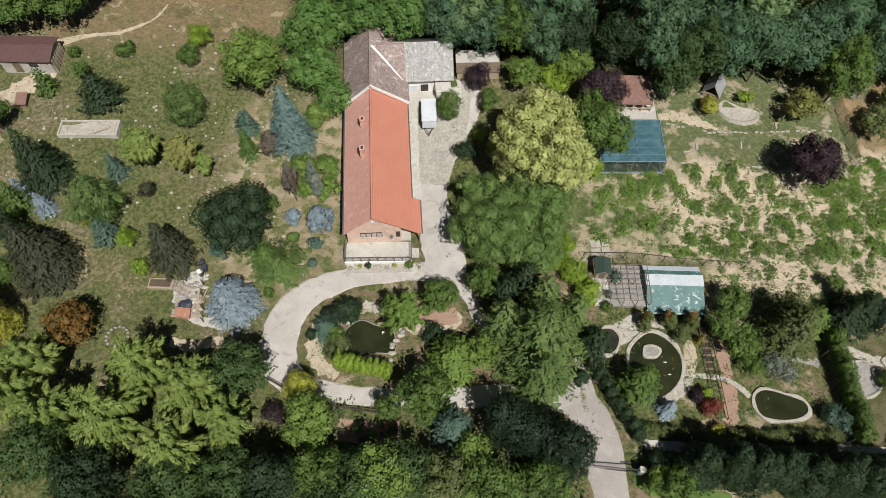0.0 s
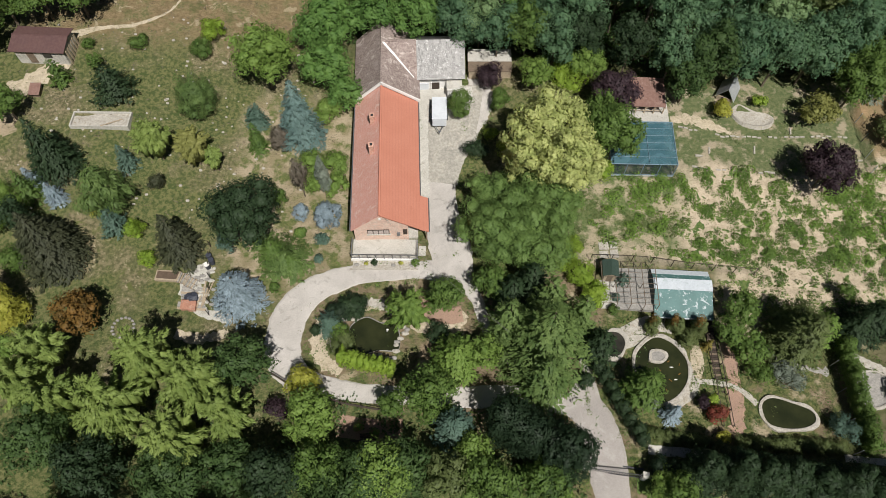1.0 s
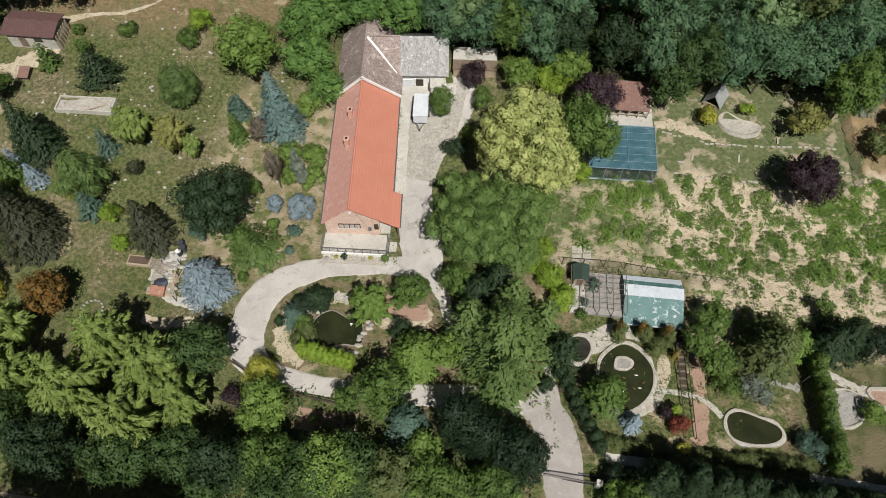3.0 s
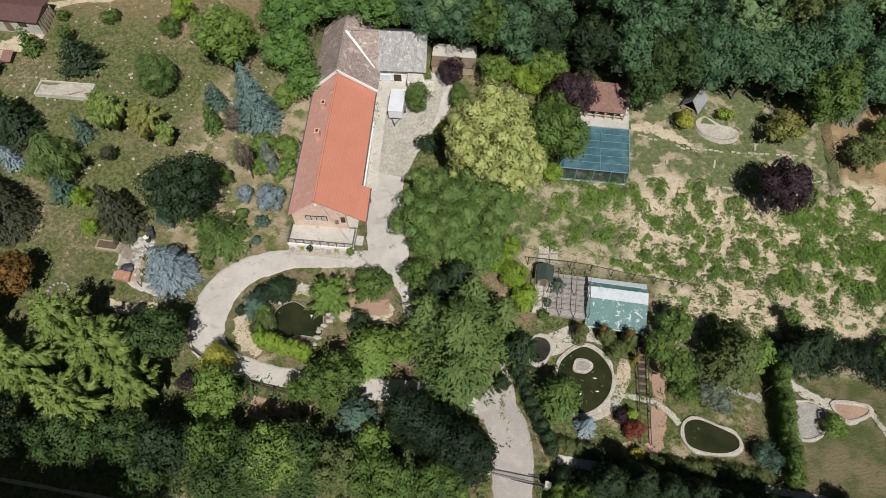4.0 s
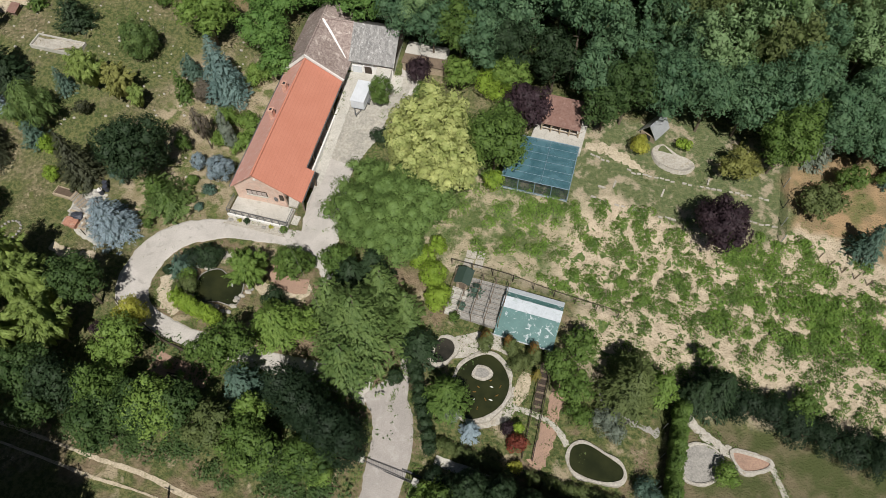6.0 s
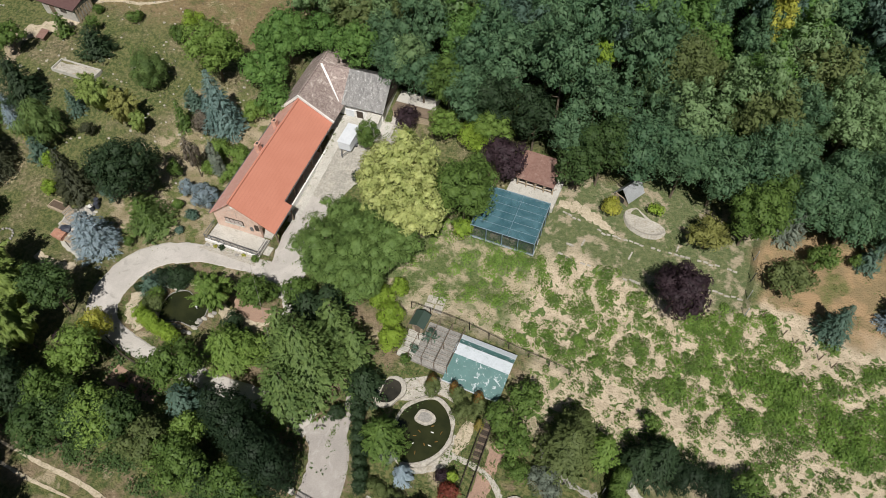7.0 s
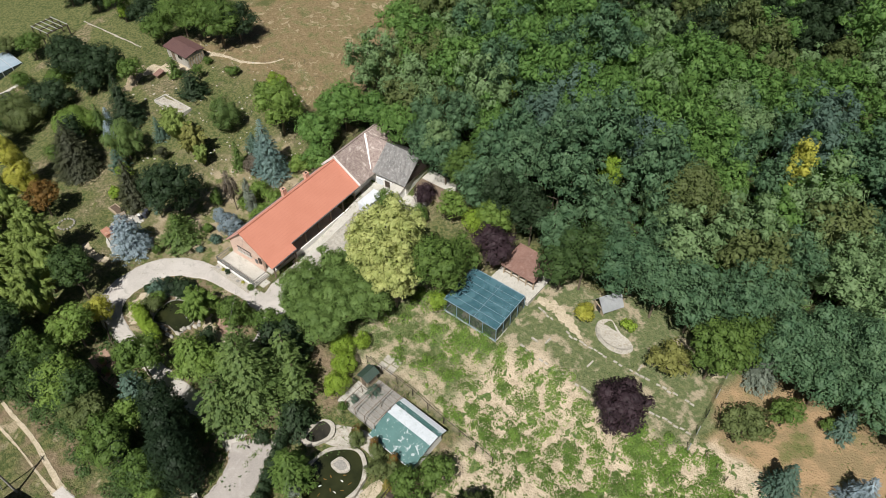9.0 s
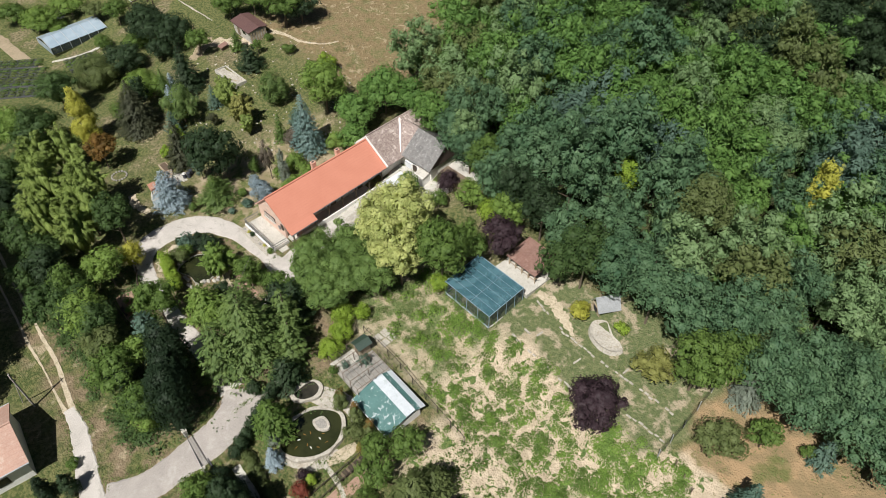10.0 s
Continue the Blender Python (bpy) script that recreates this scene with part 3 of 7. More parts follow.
def weep(colour, x, y, h, r):
    rng = seeded()
    lobes = broad_lobes(rng, h, r, 0.05 * h, int(8 + 4 * r), (0.22, 0.4))
    lobes = [(c, (q[0] * 0.9, q[1] * 0.9, q[2] * 1.5)) for c, q in lobes]
    crown = lobed(rng, lobes, 0.6, 0.9, LEAF[colour], hang=1.0, slim=0.22)
    return plant("tree", colour, x, y, h, r, trunk_mesh(rng, 0.7 * h, r, r, 4), crown, "weeping trees", "tree", "weeping tree with hanging branches")


def column(colour, x, y, h, r):
    rng = seeded()
    lobes = []
    for k in range(int(14 + 2.2 * h)):
        t = rng.uniform(0, 1)
        w = r * (1 - t) ** 0.55 * (0.75 + 0.25 * min(1, t * 6)) + 0.12 * r
        a = rng.uniform(0, 2 * math.pi)
        lobes.append(((0.5 * w * math.cos(a), 0.5 * w * math.sin(a), h * (0.08 + 0.84 * t)), (0.52 * w, 0.52 * w, 0.10 * h + 0.25 * w)))
    crown = lobed(rng, lobes, min(0.34, 0.14 + 0.06 * r + 0.012 * h), 1.0, LEAF[colour], hang=-0.4, slim=0.36)
    return plant("conifer", colour, x, y, h, r, trunk_mesh(rng, 0.4 * h, r, r, 0), crown, "columnar conifers", "conifer", "dense columnar conifer")


def tiers(rng, h, r, low, gap, power, droop, spray, ragged, material, slim=0.34):
    """Whorls of boughs, each bearing sprays of needles."""
    at, along, normal, length = [], [], [], []
    z = low * h
    while z < 0.985 * h:
        t = (z - low * h) / (h * (1 - low))
        reach = r * (1 - t) ** power + 0.06
        boughs = max(6, int(6 + 4.2 * reach))
        for a in np.linspace(0, 2 * math.pi, boughs, endpoint=False) + rng.uniform(0, 6):
            a += rng.normal(0, 0.2)
            l = reach * rng.uniform(1 - ragged, 1.0 + 0.4 * ragged)
            out = np.array([math.cos(a), math.sin(a), 0.0])
            side = np.array([-out[1], out[0], 0.0])
            k = max(3, int(l * 8.5 / (spray / 0.36)))
            s = np.sqrt(rng.uniform(0.04, 1, k))
            fan = rng.uniform(-1, 1, k) * 0.42 * (1.15 - s) * l * 0.9
            p = out * (s * l)[:, None] + side * fan[:, None]
            p[:, 2] = z + rng.normal(0, 0.06, k) - droop * (s * l) ** 1.3 * 0.5 + 0.12 * l * s ** 3
            at.append(p)
            along.append(out + side * (np.sign(fan) * 0.6)[:, None] + np.array([0, 0, -droop]) + rng.normal(0, 0.15, (k, 3)))
            normal.append(np.array([0, 0, 1.0]) + out * 0.45 + rng.normal(0, 0.28, (k, 3)))
            length.append(spray * rng.uniform(0.7, 1.35, k))
        z += gap * rng.uniform(0.8, 1.2)
    at, along, normal, length = (np.concatenate(v) for v in (at, along, normal, length))
    cores = []
    for k in range(5):
        t = k / 7
        w = 0.5 * r * (1 - t) ** power
        cores.append(((0, 0, h * (low + (1 - low) * (t + 0.05))), (w, w, 0.1 * h)))
    outward = unit(at * np.array([1, 1, 0]) + 1e-6)
    return leaf_mesh("crown", material, at, unit(normal), along, length, length * slim, cores, outward * 0.5 + unit(normal) * 0.7 + np.array([0, 0, 0.3]))


def spruce(colour, x, y, h, r):
    rng = seeded()
    gap = 0.26 + 0.008 * h
    crown = tiers(rng, h, r, 0.05, gap, 0.85 if r < 0.45 * h else 0.6, 0.32, 0.27 + 0.015 * h, 0.22, LEAF[colour])
    return plant("conifer", colour, x, y, h, r, trunk_mesh(rng, 0.9 * h, r, 0.25 * h, 0), crown, "spruces", "conifer", "conical conifer with tiered boughs")


def pine(colour, x, y, h, r):
    rng = seeded()
    crown = tiers(rng, h, r, 0.06, 0.34, 0.5, -0.1, 0.36, 0.4, LEAF[colour], 0.42)
    return plant("conifer", colour, x, y, h, r, trunk_mesh(rng, 0.8 * h, r, 0.25 * h, 0), crown, "pines", "conifer", "irregular bushy conifer")


def cedar(colour, x, y, h, r):
    rng = seeded()
    crown = tiers(rng, h, r, 0.05, 0.62, 0.62, 0.12, 0.4, 0.5, LEAF[colour], 0.4)
    return plant("conifer", colour, x, y, h, r, trunk_mesh(rng, 0.9 * h, r, 0.25 * h, 0), crown, "cedars", "conifer", "broad ragged cedar with spreading boughs")


def topiary(x, y, h, r):
    ob = column("olive", x, y, h, r)
    rng = seeded()
    lobes = [((-0.25 * r + rng.normal(0, 0.12 * r), 0.1 * r * k, h * (0.62 + 0.09 * k)), (0.42 * r, 0.42 * r, 0.12 * h)) for k in range(4)]
    p = new("tips", lobed(rng, lobes, 0.16, 1.0, LEAF["copper"], slim=0.4))
    p.parent = ob
    tagged(p, "rust-red new growth")
    return ob


# ---- ways and yards ----
ribbon("drive_ring", [(12.4, 19.9, 4.2), (8.0, 20.0, 3.2), (4.0, 19.8, 3.0), (-1.0, 19.7, 2.6), (-6.2, 19.8, 2.6), (-10.0, 20.1, 2.8), (-13.8, 21.0, 3.8), (-15.8, 23.0, 4.8),
       (-16.3, 25.8, 5.0), (-15.5, 28.9, 4.9), (-13.2, 31.3, 4.3), (-9.4, 32.9, 3.4), (-5.2, 33.4, 2.7), (-1.6, 33.8, 3.2), (1.2, 33.6, 4.4)], 2.7, gravel, 0.06,
       "pale gravel drive curving round the pond garden", "drive")
ribbon("drive_gate", [(14.6, 4.0, 3.4), (16.3, 7.2, 4.2), (16.5, 10.6, 4.6), (16.3, 13.6, 5.0), (15.9, 16.4, 5.2), (14.8, 18.8, 5.0), (12.8, 20.4, 4.4)], 4.6, drivegravel, 0.068,
       "pale gravel drive leading in from the gate", "drive")
ribbon("drive_spur", [(15.8, 18.6, 1.8), (15.4, 21.0, 1.5), (14.8, 23.6, 1.3), (14.2, 26.4, 1.2)], 1.4, drivegravel, 0.06, "narrow gravel path beside the drive", "path")
ribbon("drive_house", [(1.4, 31.0, 3.4), (1.2, 33.6, 5.6), (0.6, 37.0, 6.0), (-0.2, 40.5, 5.4), (-0.6, 43.6, 5.0), (-0.8, 46.2, 5.2)], 5.0, gravel, 0.076,
       "pale concrete drive running up beside the house", "drive")
ribbon("yard", [(-0.7, 45.6, 5.2), (-0.3, 49.0, 6.4), (0.6, 53.0, 8.4), (0.8, 57.4, 9.8), (0.8, 59.4, 9.8)], 6.0, cobbles, 0.084, "cobbled yard of grey stones beside the house", "yard")
ribbon("yard_back", [(-5.0, 57.2), (-1.0, 57.8), (3.0, 58.2)], 3.2, concrete, 0.09, "pale concrete apron before the wing door", "yard")
ribbon("yard_edge", [(2.8, 52.5, 2.0), (4.0, 55.5, 3.0), (4.3, 58.4, 3.4), (3.6, 61.0, 3.4)], 2.6, gravel, 0.07, "pale gravel apron at the edge of the yard", "yard", ragged=0.4)
ribbon("lane", [(2.0, 33.0, 2.6), (3.6, 30.6, 1.8), (4.6, 27.6, 1.6), (5.8, 25.2, 1.6), (8.2, 22.6, 1.8)], 1.8, gravel, 0.055, "narrow gravel lane under the trees", "path")
ribbon("road", [(-60, 8.6, 0.6), (-40, 7.6, 0.5), (-25, 6.8, 0.5), (-14.1, 6.5, 0.45), (-9.6, 6.3, 0.6), (-5.1, 6.3, 0.7), (-0.6, 5.7, 0.8), (3.0, 5.3, 1.0)], 0.6, sand, 0.05, "sandy wheel track of an unpaved road", "road", ragged=0.1)
ribbon("road", [(-60, 7.0, 0.4), (-40, 6.0, 0.35), (-25, 5.2, 0.3), (-14.1, 4.9, 0.4), (-9.6, 4.7, 0.5), (-5.1, 4.8, 0.3), (-0.6, 4.6, 0.35), (2.6, 4.6, 0.8)], 0.4, sand, 0.05, "overgrown wheel track of an unpaved road", "road", ragged=0.08)
ribbon("road", [(2.4, 5.0, 1.6), (5.0, 4.9, 2.2), (8.5, 4.2, 2.7), (13.0, 3.1, 3.0), (18, 2.0, 3.6), (30, -0.6, 4.0), (60, -7, 4.0)], 3.0, gravel, 0.056, "pale gravel road below the gate", "road", ragged=0.2)
ribbon("sand_path", [(-47.0, 62.2, 1.7), (-44.6, 63.1, 1.2), (-42.5, 63.6, 0.7), (-39.2, 64.2, 0.8), (-35.8, 66.4, 0.45), (-34.4, 69.0, 0.25)], 0.6, sand, 0.04, "bare sandy footpath through dry grass", "path", ragged=0.12)
ribbon("sand_bank", [(27.0, 54.4, 1.4), (29.4, 54.5, 2.1), (31.6, 53.8, 1.6), (34.2, 52.7, 0.5)], 1.5, sand, 0.04, "bare sandy strip beside the garden edging", "path", ragged=0.5)
ribbon("brook_path", [(25.4, 22.6), (28.6, 22.4), (30.6, 21.9), (32.2, 20.4)], 0.8, sandstone, 0.05, "winding pale stone path between the ponds", "path")
ribbon("stone_path", [(41.6, 28.2), (43.4, 26.3), (45.6, 25.0), (47.6, 24.3)], 1.3, sandstone, 0.05, "pale stone path beside the hedge", "path", ragged=0.3)
ribbon("stone_path", [(51.2, 24.2), (52.6, 21.8), (53.6, 19.6)], 0.7, sandstone, 0.05, "pale stone path leading away over the lawn", "path")
ribbon("rock_stream", [(34.2, 27.8), (35.0, 25.8), (37.2, 24.6), (40.6, 24.2)], 0.9, stonegrey, 0.05, "dry stone-lined rill between shrubs", "rill", ragged=0.4)
ribbon("pond_terrace", [(17.0, 25.4, 2.6), (19.6, 27.0, 3.4), (22.4, 28.6, 2.6), (24.6, 28.2, 2.0)], 2.6, sandstone, 0.02, "pale gravel terrace round the fish ponds", "terrace")
ribbon("pond_side", [(26.4, 24.4, 1.8), (25.4, 21.6, 2.4), (22.8, 19.6, 1.6)], 2.0, sandstone, 0.02, "pale gravel strip beside the large fish pond", "terrace")
ribbon("planting_bed", [(29.9, 28.0, 1.4), (30.2, 24.6, 2.0), (30.0, 20.0, 2.2), (29.6, 17.4, 1.6)], 2.0, pinkgravel, 0.04, "reddish-brown planting bed beside the timber walk", "bed", ragged=0.4)
ribbon("seat_ground", [(-9.6, 16.6), (-6.5, 16.2), (-3.4, 16.4)], 3.0, pinkgravel, 0.05, "reddish gravel of a small sitting place", "terrace")
ribbon("pond_garden_soil", [(-2.6, 29.6), (0.2, 28.4), (2.2, 28.6)], 2.6, pinkgravel, 0.05, "reddish bark-strewn planting bed", "bed")
ribbon("south_path", [(40, 15.4), (46, 15.0), (54, 13.6)], 0.9, concrete, 0.05, "narrow concrete path along the hedge", "path")
ribbon("south_path", [(20.4, 15.4), (24.5, 15.2), (27.5, 14.8)], 1.3, concrete, 0.05, "narrow concrete path along the hedge", "path")
ribbon("rubble_ground", [(-22.0, 27.2, 1.2), (-25.6, 28.4, 2.0), (-27.0, 31.0, 3.4), (-25.4, 33.4, 2.0)], 2.0, concrete, 0.045, "dusty ground strewn with rubble", "ground", ragged=0.5)
ribbon("sand_patch", [(-27.5, 25.5), (-24.5, 25.0), (-22.0, 25.8)], 1.4, sand, 0.04, "bare sandy patch in the lawn", "ground", ragged=0.5)
ribbon("sand_patch", [(-52.5, 53.5), (-49.0, 56.0), (-46.5, 59.5)], 3.4, sand, 0.04, "bare trodden earth below the shed", "ground", ragged=0.8)

# ---- the long house ----
house = thing("house", pose(-6.8, 37.0, 0.2, 0, 0, 3.5), "long low farmhouse with orange and old brown tiled roofs", "house")
RIDGE, OLD = 5.75, 6.3
# walls
wall = block(-2.95, 2.3, 0.35, 17.7, -0.6, 2.95)
part("wall", wall, white, house, "white rendered wall under the eaves")
gable = bmesh.new()
hexa(gable, [(-3.0, 0.3, -0.4), (2.9, 0.3, -0.4), (2.9, 0.6, -0.4), (-3.0, 0.6, -0.4), (-3.0, 0.3, 2.95), (2.9, 0.3, 3.3), (2.9, 0.6, 3.3), (-3.0, 0.6, 2.95)])
hexa(gable, [(-3.0, 0.3, 2.95), (2.9, 0.3, 3.3), (2.9, 0.6, 3.3), (-3.0, 0.6, 2.95), (-0.05, 0.3, RIDGE - 0.14), (0.05, 0.3, RIDGE - 0.14), (0.05, 0.6, RIDGE - 0.14), (-0.05, 0.6, RIDGE - 0.14)])
part("gable_wall", gable, brickwall, house, "pale pinkish brick gable")
old_wall = block(-3.15, 3.3, 17.7, 27.7, -0.6, 3.1)
part("wall", old_wall, white, house, "white rendered wall of the old end")
# roof slopes of the long range
part("roof", slab((-3.3, 0, 2.8), (0, 0, RIDGE), (0, 17.95, RIDGE), (-3.3, 17.95, 2.8), 0.12), redtile, house, "weathered red tiles with pale scratches")
part("roof", slab((0, 0, RIDGE), (4.25, 0, 2.8), (4.25, 17.95, 2.8), (0, 17.95, RIDGE), 0.12), orange, house, "clean orange clay tiles")
part("porch_roof", slab((4.22, -0.05, 2.83), (5.15, -0.05, 2.3), (5.15, 4.35, 2.3), (4.22, 4.35, 2.83), 0.12), orange, house, "orange tiled flare over the porch")
ridge_row = bmesh.new()
for k in range(48):
    bar((0, 0.375 * k, RIDGE + 0.0), (0, 0.375 * k + 0.40, RIDGE + 0.03), 0.13, ridge_row, 8)
part("ridge", ridge_row, orange, house, "row of rounded ridge tiles")
for x, z, y0, y1 in ((4.31, 2.74, 4.4, 17.9), (5.21, 2.24, 0, 4.35), (-3.38, 2.74, 0, 17.9)):
    part("gutter", bar((x, y0, z), (x, y1, z), 0.07), steel, house, "grey metal gutter")
# old tiled end and cross wing
part("roof", slab((-3.5, 17.95, 3.0), (0, 17.95, OLD), (0, 28.2, OLD), (-3.5, 28.2, 3.0), 0.14), oldtile, house, "mottled old brown tiles")
part("roof", slab((0, 17.95, OLD), (4.5, 17.95, 3.1), (4.5, 28.2, 3.1), (0, 28.2, OLD), 0.14), oldtile, house, "mottled old brown tiles")
part("roof", slab((0.3, 24.6, OLD), (0.3, 21.0, 3.4), (4.3, 21.0, 3.4), (4.3, 24.6, OLD), 0.12), oldtile, house, "mottled old brown tiles of the cross wing")
part("roof", slab((0.3, 24.6, OLD), (0.3, 28.2, 3.4), (4.3, 28.2, 3.4), (4.3, 24.6, OLD), 0.12), oldtile, house, "mottled old brown tiles of the cross wing")
part("sheet_roof", slab((4.2, 24.6, OLD + 0.05), (4.2, 20.9, 3.4), (10.1, 20.9, 3.4), (10.1, 24.6, OLD + 0.05), 0.14), felt, house, "wrinkled grey roofing sheet")
part("sheet_roof", slab((4.2, 24.6, OLD + 0.05), (4.2, 28.3, 3.4), (10.1, 28.3, 3.4), (10.1, 24.6, OLD + 0.05), 0.14), felt, house, "wrinkled grey roofing sheet")
part("valley", slab((-0.05, 24.55, OLD + 0.06), (0.25, 24.75, OLD + 0.06), (3.85, 21.15, 3.62), (3.6, 20.95, 3.62), 0.05), white, house, "pale mortar strip in the roof valley")
part("ridge", bar((0, 18.0, OLD + 0.02), (0, 28.2, OLD + 0.02), 0.12, None, 8), oldtile, house, "brown ridge tiles")
part("ridge", bar((0, 24.6, OLD + 0.02), (4.2, 24.6, OLD + 0.02), 0.12, None, 8), oldtile, house, "brown ridge tiles")
verge = slab((-3.55, 17.83, 3.05), (0, 17.83, OLD + 0.06), (0, 18.0, OLD + 0.06), (-3.55, 18.0, 3.05), 0.3)
part("verge", verge, white, house, "white painted verge board")
part("verge", slab((0, 17.83, OLD + 0.06), (4.55, 17.83, 3.14), (4.55, 18.0, 3.14), (0, 18.0, OLD + 0.06), 0.3), white, house, "white painted verge board")
wing = bmesh.new()
block(3.3, 9.7, 21.5, 27.8, -0.6, 3.5, wing)
part("wall", wing, white, house, "white rendered wall of the cross wing")
hexa_e = bmesh.new()
hexa(hexa_e, [(9.72, 21.2, 3.3), (9.9, 21.2, 3.3), (9.9, 28.0, 3.3), (9.72, 28.0, 3.3), (9.72, 24.5, OLD - 0.1), (9.9, 24.5, OLD - 0.1), (9.9, 24.7, OLD - 0.1), (9.72, 24.7, OLD - 0.1)])
part("gable_boards", hexa_e, darkwood, house, "dark timber boards in the gable")
hexa_n = bmesh.new()
hexa(hexa_n, [(-3.2, 27.6, 2.9), (3.9, 27.6, 2.9), (3.9, 27.8, 2.9), (-3.2, 27.8, 2.9), (-0.05, 27.6, OLD - 0.1), (0.05, 27.6, OLD - 0.1), (0.05, 27.8, OLD - 0.1), (-0.05, 27.8, OLD - 0.1)])
part("gable_wall", hexa_n, white, house, "white gable at the back")
lean = block(7.9, 9.6, 20.0, 21.6, -0.6, 2.5)
part("lean_to", lean, white, house, "small white lean-to beside the wing door")
part("lean_to_roof", slab((7.8, 19.9, 2.45), (9.7, 19.9, 2.45), (9.7, 21.6, 2.9), (7.8, 21.6, 2.9), 0.08), concrete, house, "pale flat roof of the lean-to")
# dark block on the solid wall stands for the shade within the doorway
door = part("door", block(6.0, 6.95, 21.40, 21.52, 0.15, 2.25), darkwood, house, "dark panel in place of the shaded wing doorway")
part("frame", block(5.85, 6.0, 21.36, 21.5, 0.15, 2.4, block(6.95, 7.1, 21.36, 21.5, 0.15, 2.4)), white, door)
part("door", block(4.4, 5.6, 21.40, 21.52, 0.3, 2.2), trailerwhite, house, "pale grey sheet door of the wing")
# gable window with four lights
window = part("window", block(-1.55, 0.85, 0.22, 0.32, 1.62, 2.42), darkwood, house, "dark framed window with four panes")
for k in range(4):
    part("pane", block(-1.47 + 0.585 * k, -0.98 + 0.585 * k, 0.2, 0.23, 1.70, 2.34), curtained, window, "pane with a pale curtain behind")
part("sill", block(-1.65, 0.95, 0.1, 0.3, 1.54, 1.62), concrete, window)
attic = part("window", lump(0.16, 0.04, 0.2, 1, None, (-0.05, 0.3, 4.6)), white, house, "small oval attic vent")
part("meter_box", block(1.65, 2.0, 0.14, 0.3, 1.2, 1.75), steel, house, "grey meter box on the gable")
part("meter_box", block(2.35, 2.8, 0.16, 0.3, 1.5, 2.4), darkwood, house, "dark shuttered side light")
# verandah along the drive side
part("verandah_floor", block(2.3, 3.95, 0.5, 17.6, -0.5, 0.18), concrete, house, "pale concrete verandah floor")
part("verandah_kerb", block(3.95, 4.12, 4.6, 17.6, -0.5, 0.36), white, house, "white painted verandah edge")
for k in range(6):
    part("post", block(3.70, 3.86, 4.6 + 2.5 * k, 4.76 + 2.5 * k, 0.18, 2.95), wood, house)
for y in (0.3, 4.1):
    part("post", block(4.82, 4.98, y, y + 0.16, -0.3, 2.25), wood, house)
for y in (3.2, 8.6, 13.6):
    d = part("door", block(2.28, 2.36, y, y + 0.95, 0.18, 2.2), wood, house, "brown wooden door under the verandah")
    part("handle", block(2.36, 2.40, y + 0.78, y + 0.84, 1.1, 1.25), steel, d)
for y in (5.6, 10.8, 15.6):
    w = part("window", block(2.28, 2.35, y, y + 1.2, 0.95, 2.0), white, house, "white verandah window")
    part("pane", block(2.34, 2.37, y + 0.08, y + 0.56, 1.03, 1.92), glassy, w)
    part("pane", block(2.34, 2.37, y + 0.64, y + 1.12, 1.03, 1.92), glassy, w)
# chimneys on the back slope
for y, tall in ((8.7, 1.2), (13.0, 1.0)):
    z = RIDGE - 0.95 * 0.894
    c = part("chimney", block(-1.25, -0.72, y, y + 0.62, z - 0.6, z + tall), palebrick, house, "square brick chimney")
    part("cap", block(-1.28, -0.69, y - 0.03, y + 0.65, z + tall, z + tall + 0.08), palebrick, c)
    part("flue", block(-1.12, -0.85, y + 0.14, y + 0.48, z + tall + 0.08, z + tall + 0.11), rubber, c)

# terrace before the gable
terrace = thing("terrace", pose(-7.0, 37.0, 0.2, 0, 0, 1.2), "raised concrete terrace with an iron railing before the gable", "terrace")
part("slab", block(-3.05, 4.1, -2.1, 0.3, -0.5, 0.30), concrete, terrace, "pale concrete paving")
part("retaining_wall", block(-3.15, 4.2, -2.35, -2.1, -0.7, 0.42), white, terrace, "whitewashed retaining wall")
railing = part("railing", block(-3.1, 4.15, -2.26, -2.2, 1.24, 1.30), steel, terrace, "dark wrought-iron railing")
part("rail", block(-3.1, 4.15, -2.25, -2.21, 0.58, 0.62), steel, railing)
for k in range(9):
    part("post", block(-3.1 + 0.9 * k, -3.05 + 0.9 * k, -2.26, -2.2, 0.42, 1.3), steel, railing)
bals = bmesh.new()
for k in range(56):
    block(-3.0 + 0.128 * k, -2.98 + 0.128 * k, -2.24, -2.22, 0.6, 1.26, bals)
part("balusters", bals, steel, railing)
part("side_railing", block(-3.12, -3.06, -2.2, 0.0, 1.2, 1.26, block(-3.12, -3.06, -2.2, 0.0, 0.8, 0.84)), steel, terrace)
part("side_railing", block(4.1, 4.16, -2.2, -0.2, 1.2, 1.26, block(4.1, 4.16, -2.2, -0.2, 0.8, 0.84)), steel, terrace)
part("step", block(4.2, 5.0, -1.6, -0.4, -0.5, 0.10), concrete, terrace)
border = thing("flower_border", pose(-7.0, 37.0, 0.2, 0, 0, 1.2), "narrow stone-edged flower border below the terrace", "flower bed")
part("soil", block(-2.95, 4.0, -3.25, -2.35, -0.4, 0.10), sandstone, border)
part("edging", block(-3.15, 4.2, -3.42, -3.25, -0.4, 0.16), sandstone, border)
for k in range(7):
    part("stone", lump(0.28, 0.2, 0.14, k + 3, None, (-2.5 + 1.0 * k, -2.85 + 0.12 * (k % 2), 0.14)), sandstone if k % 2 else stonegrey, border)

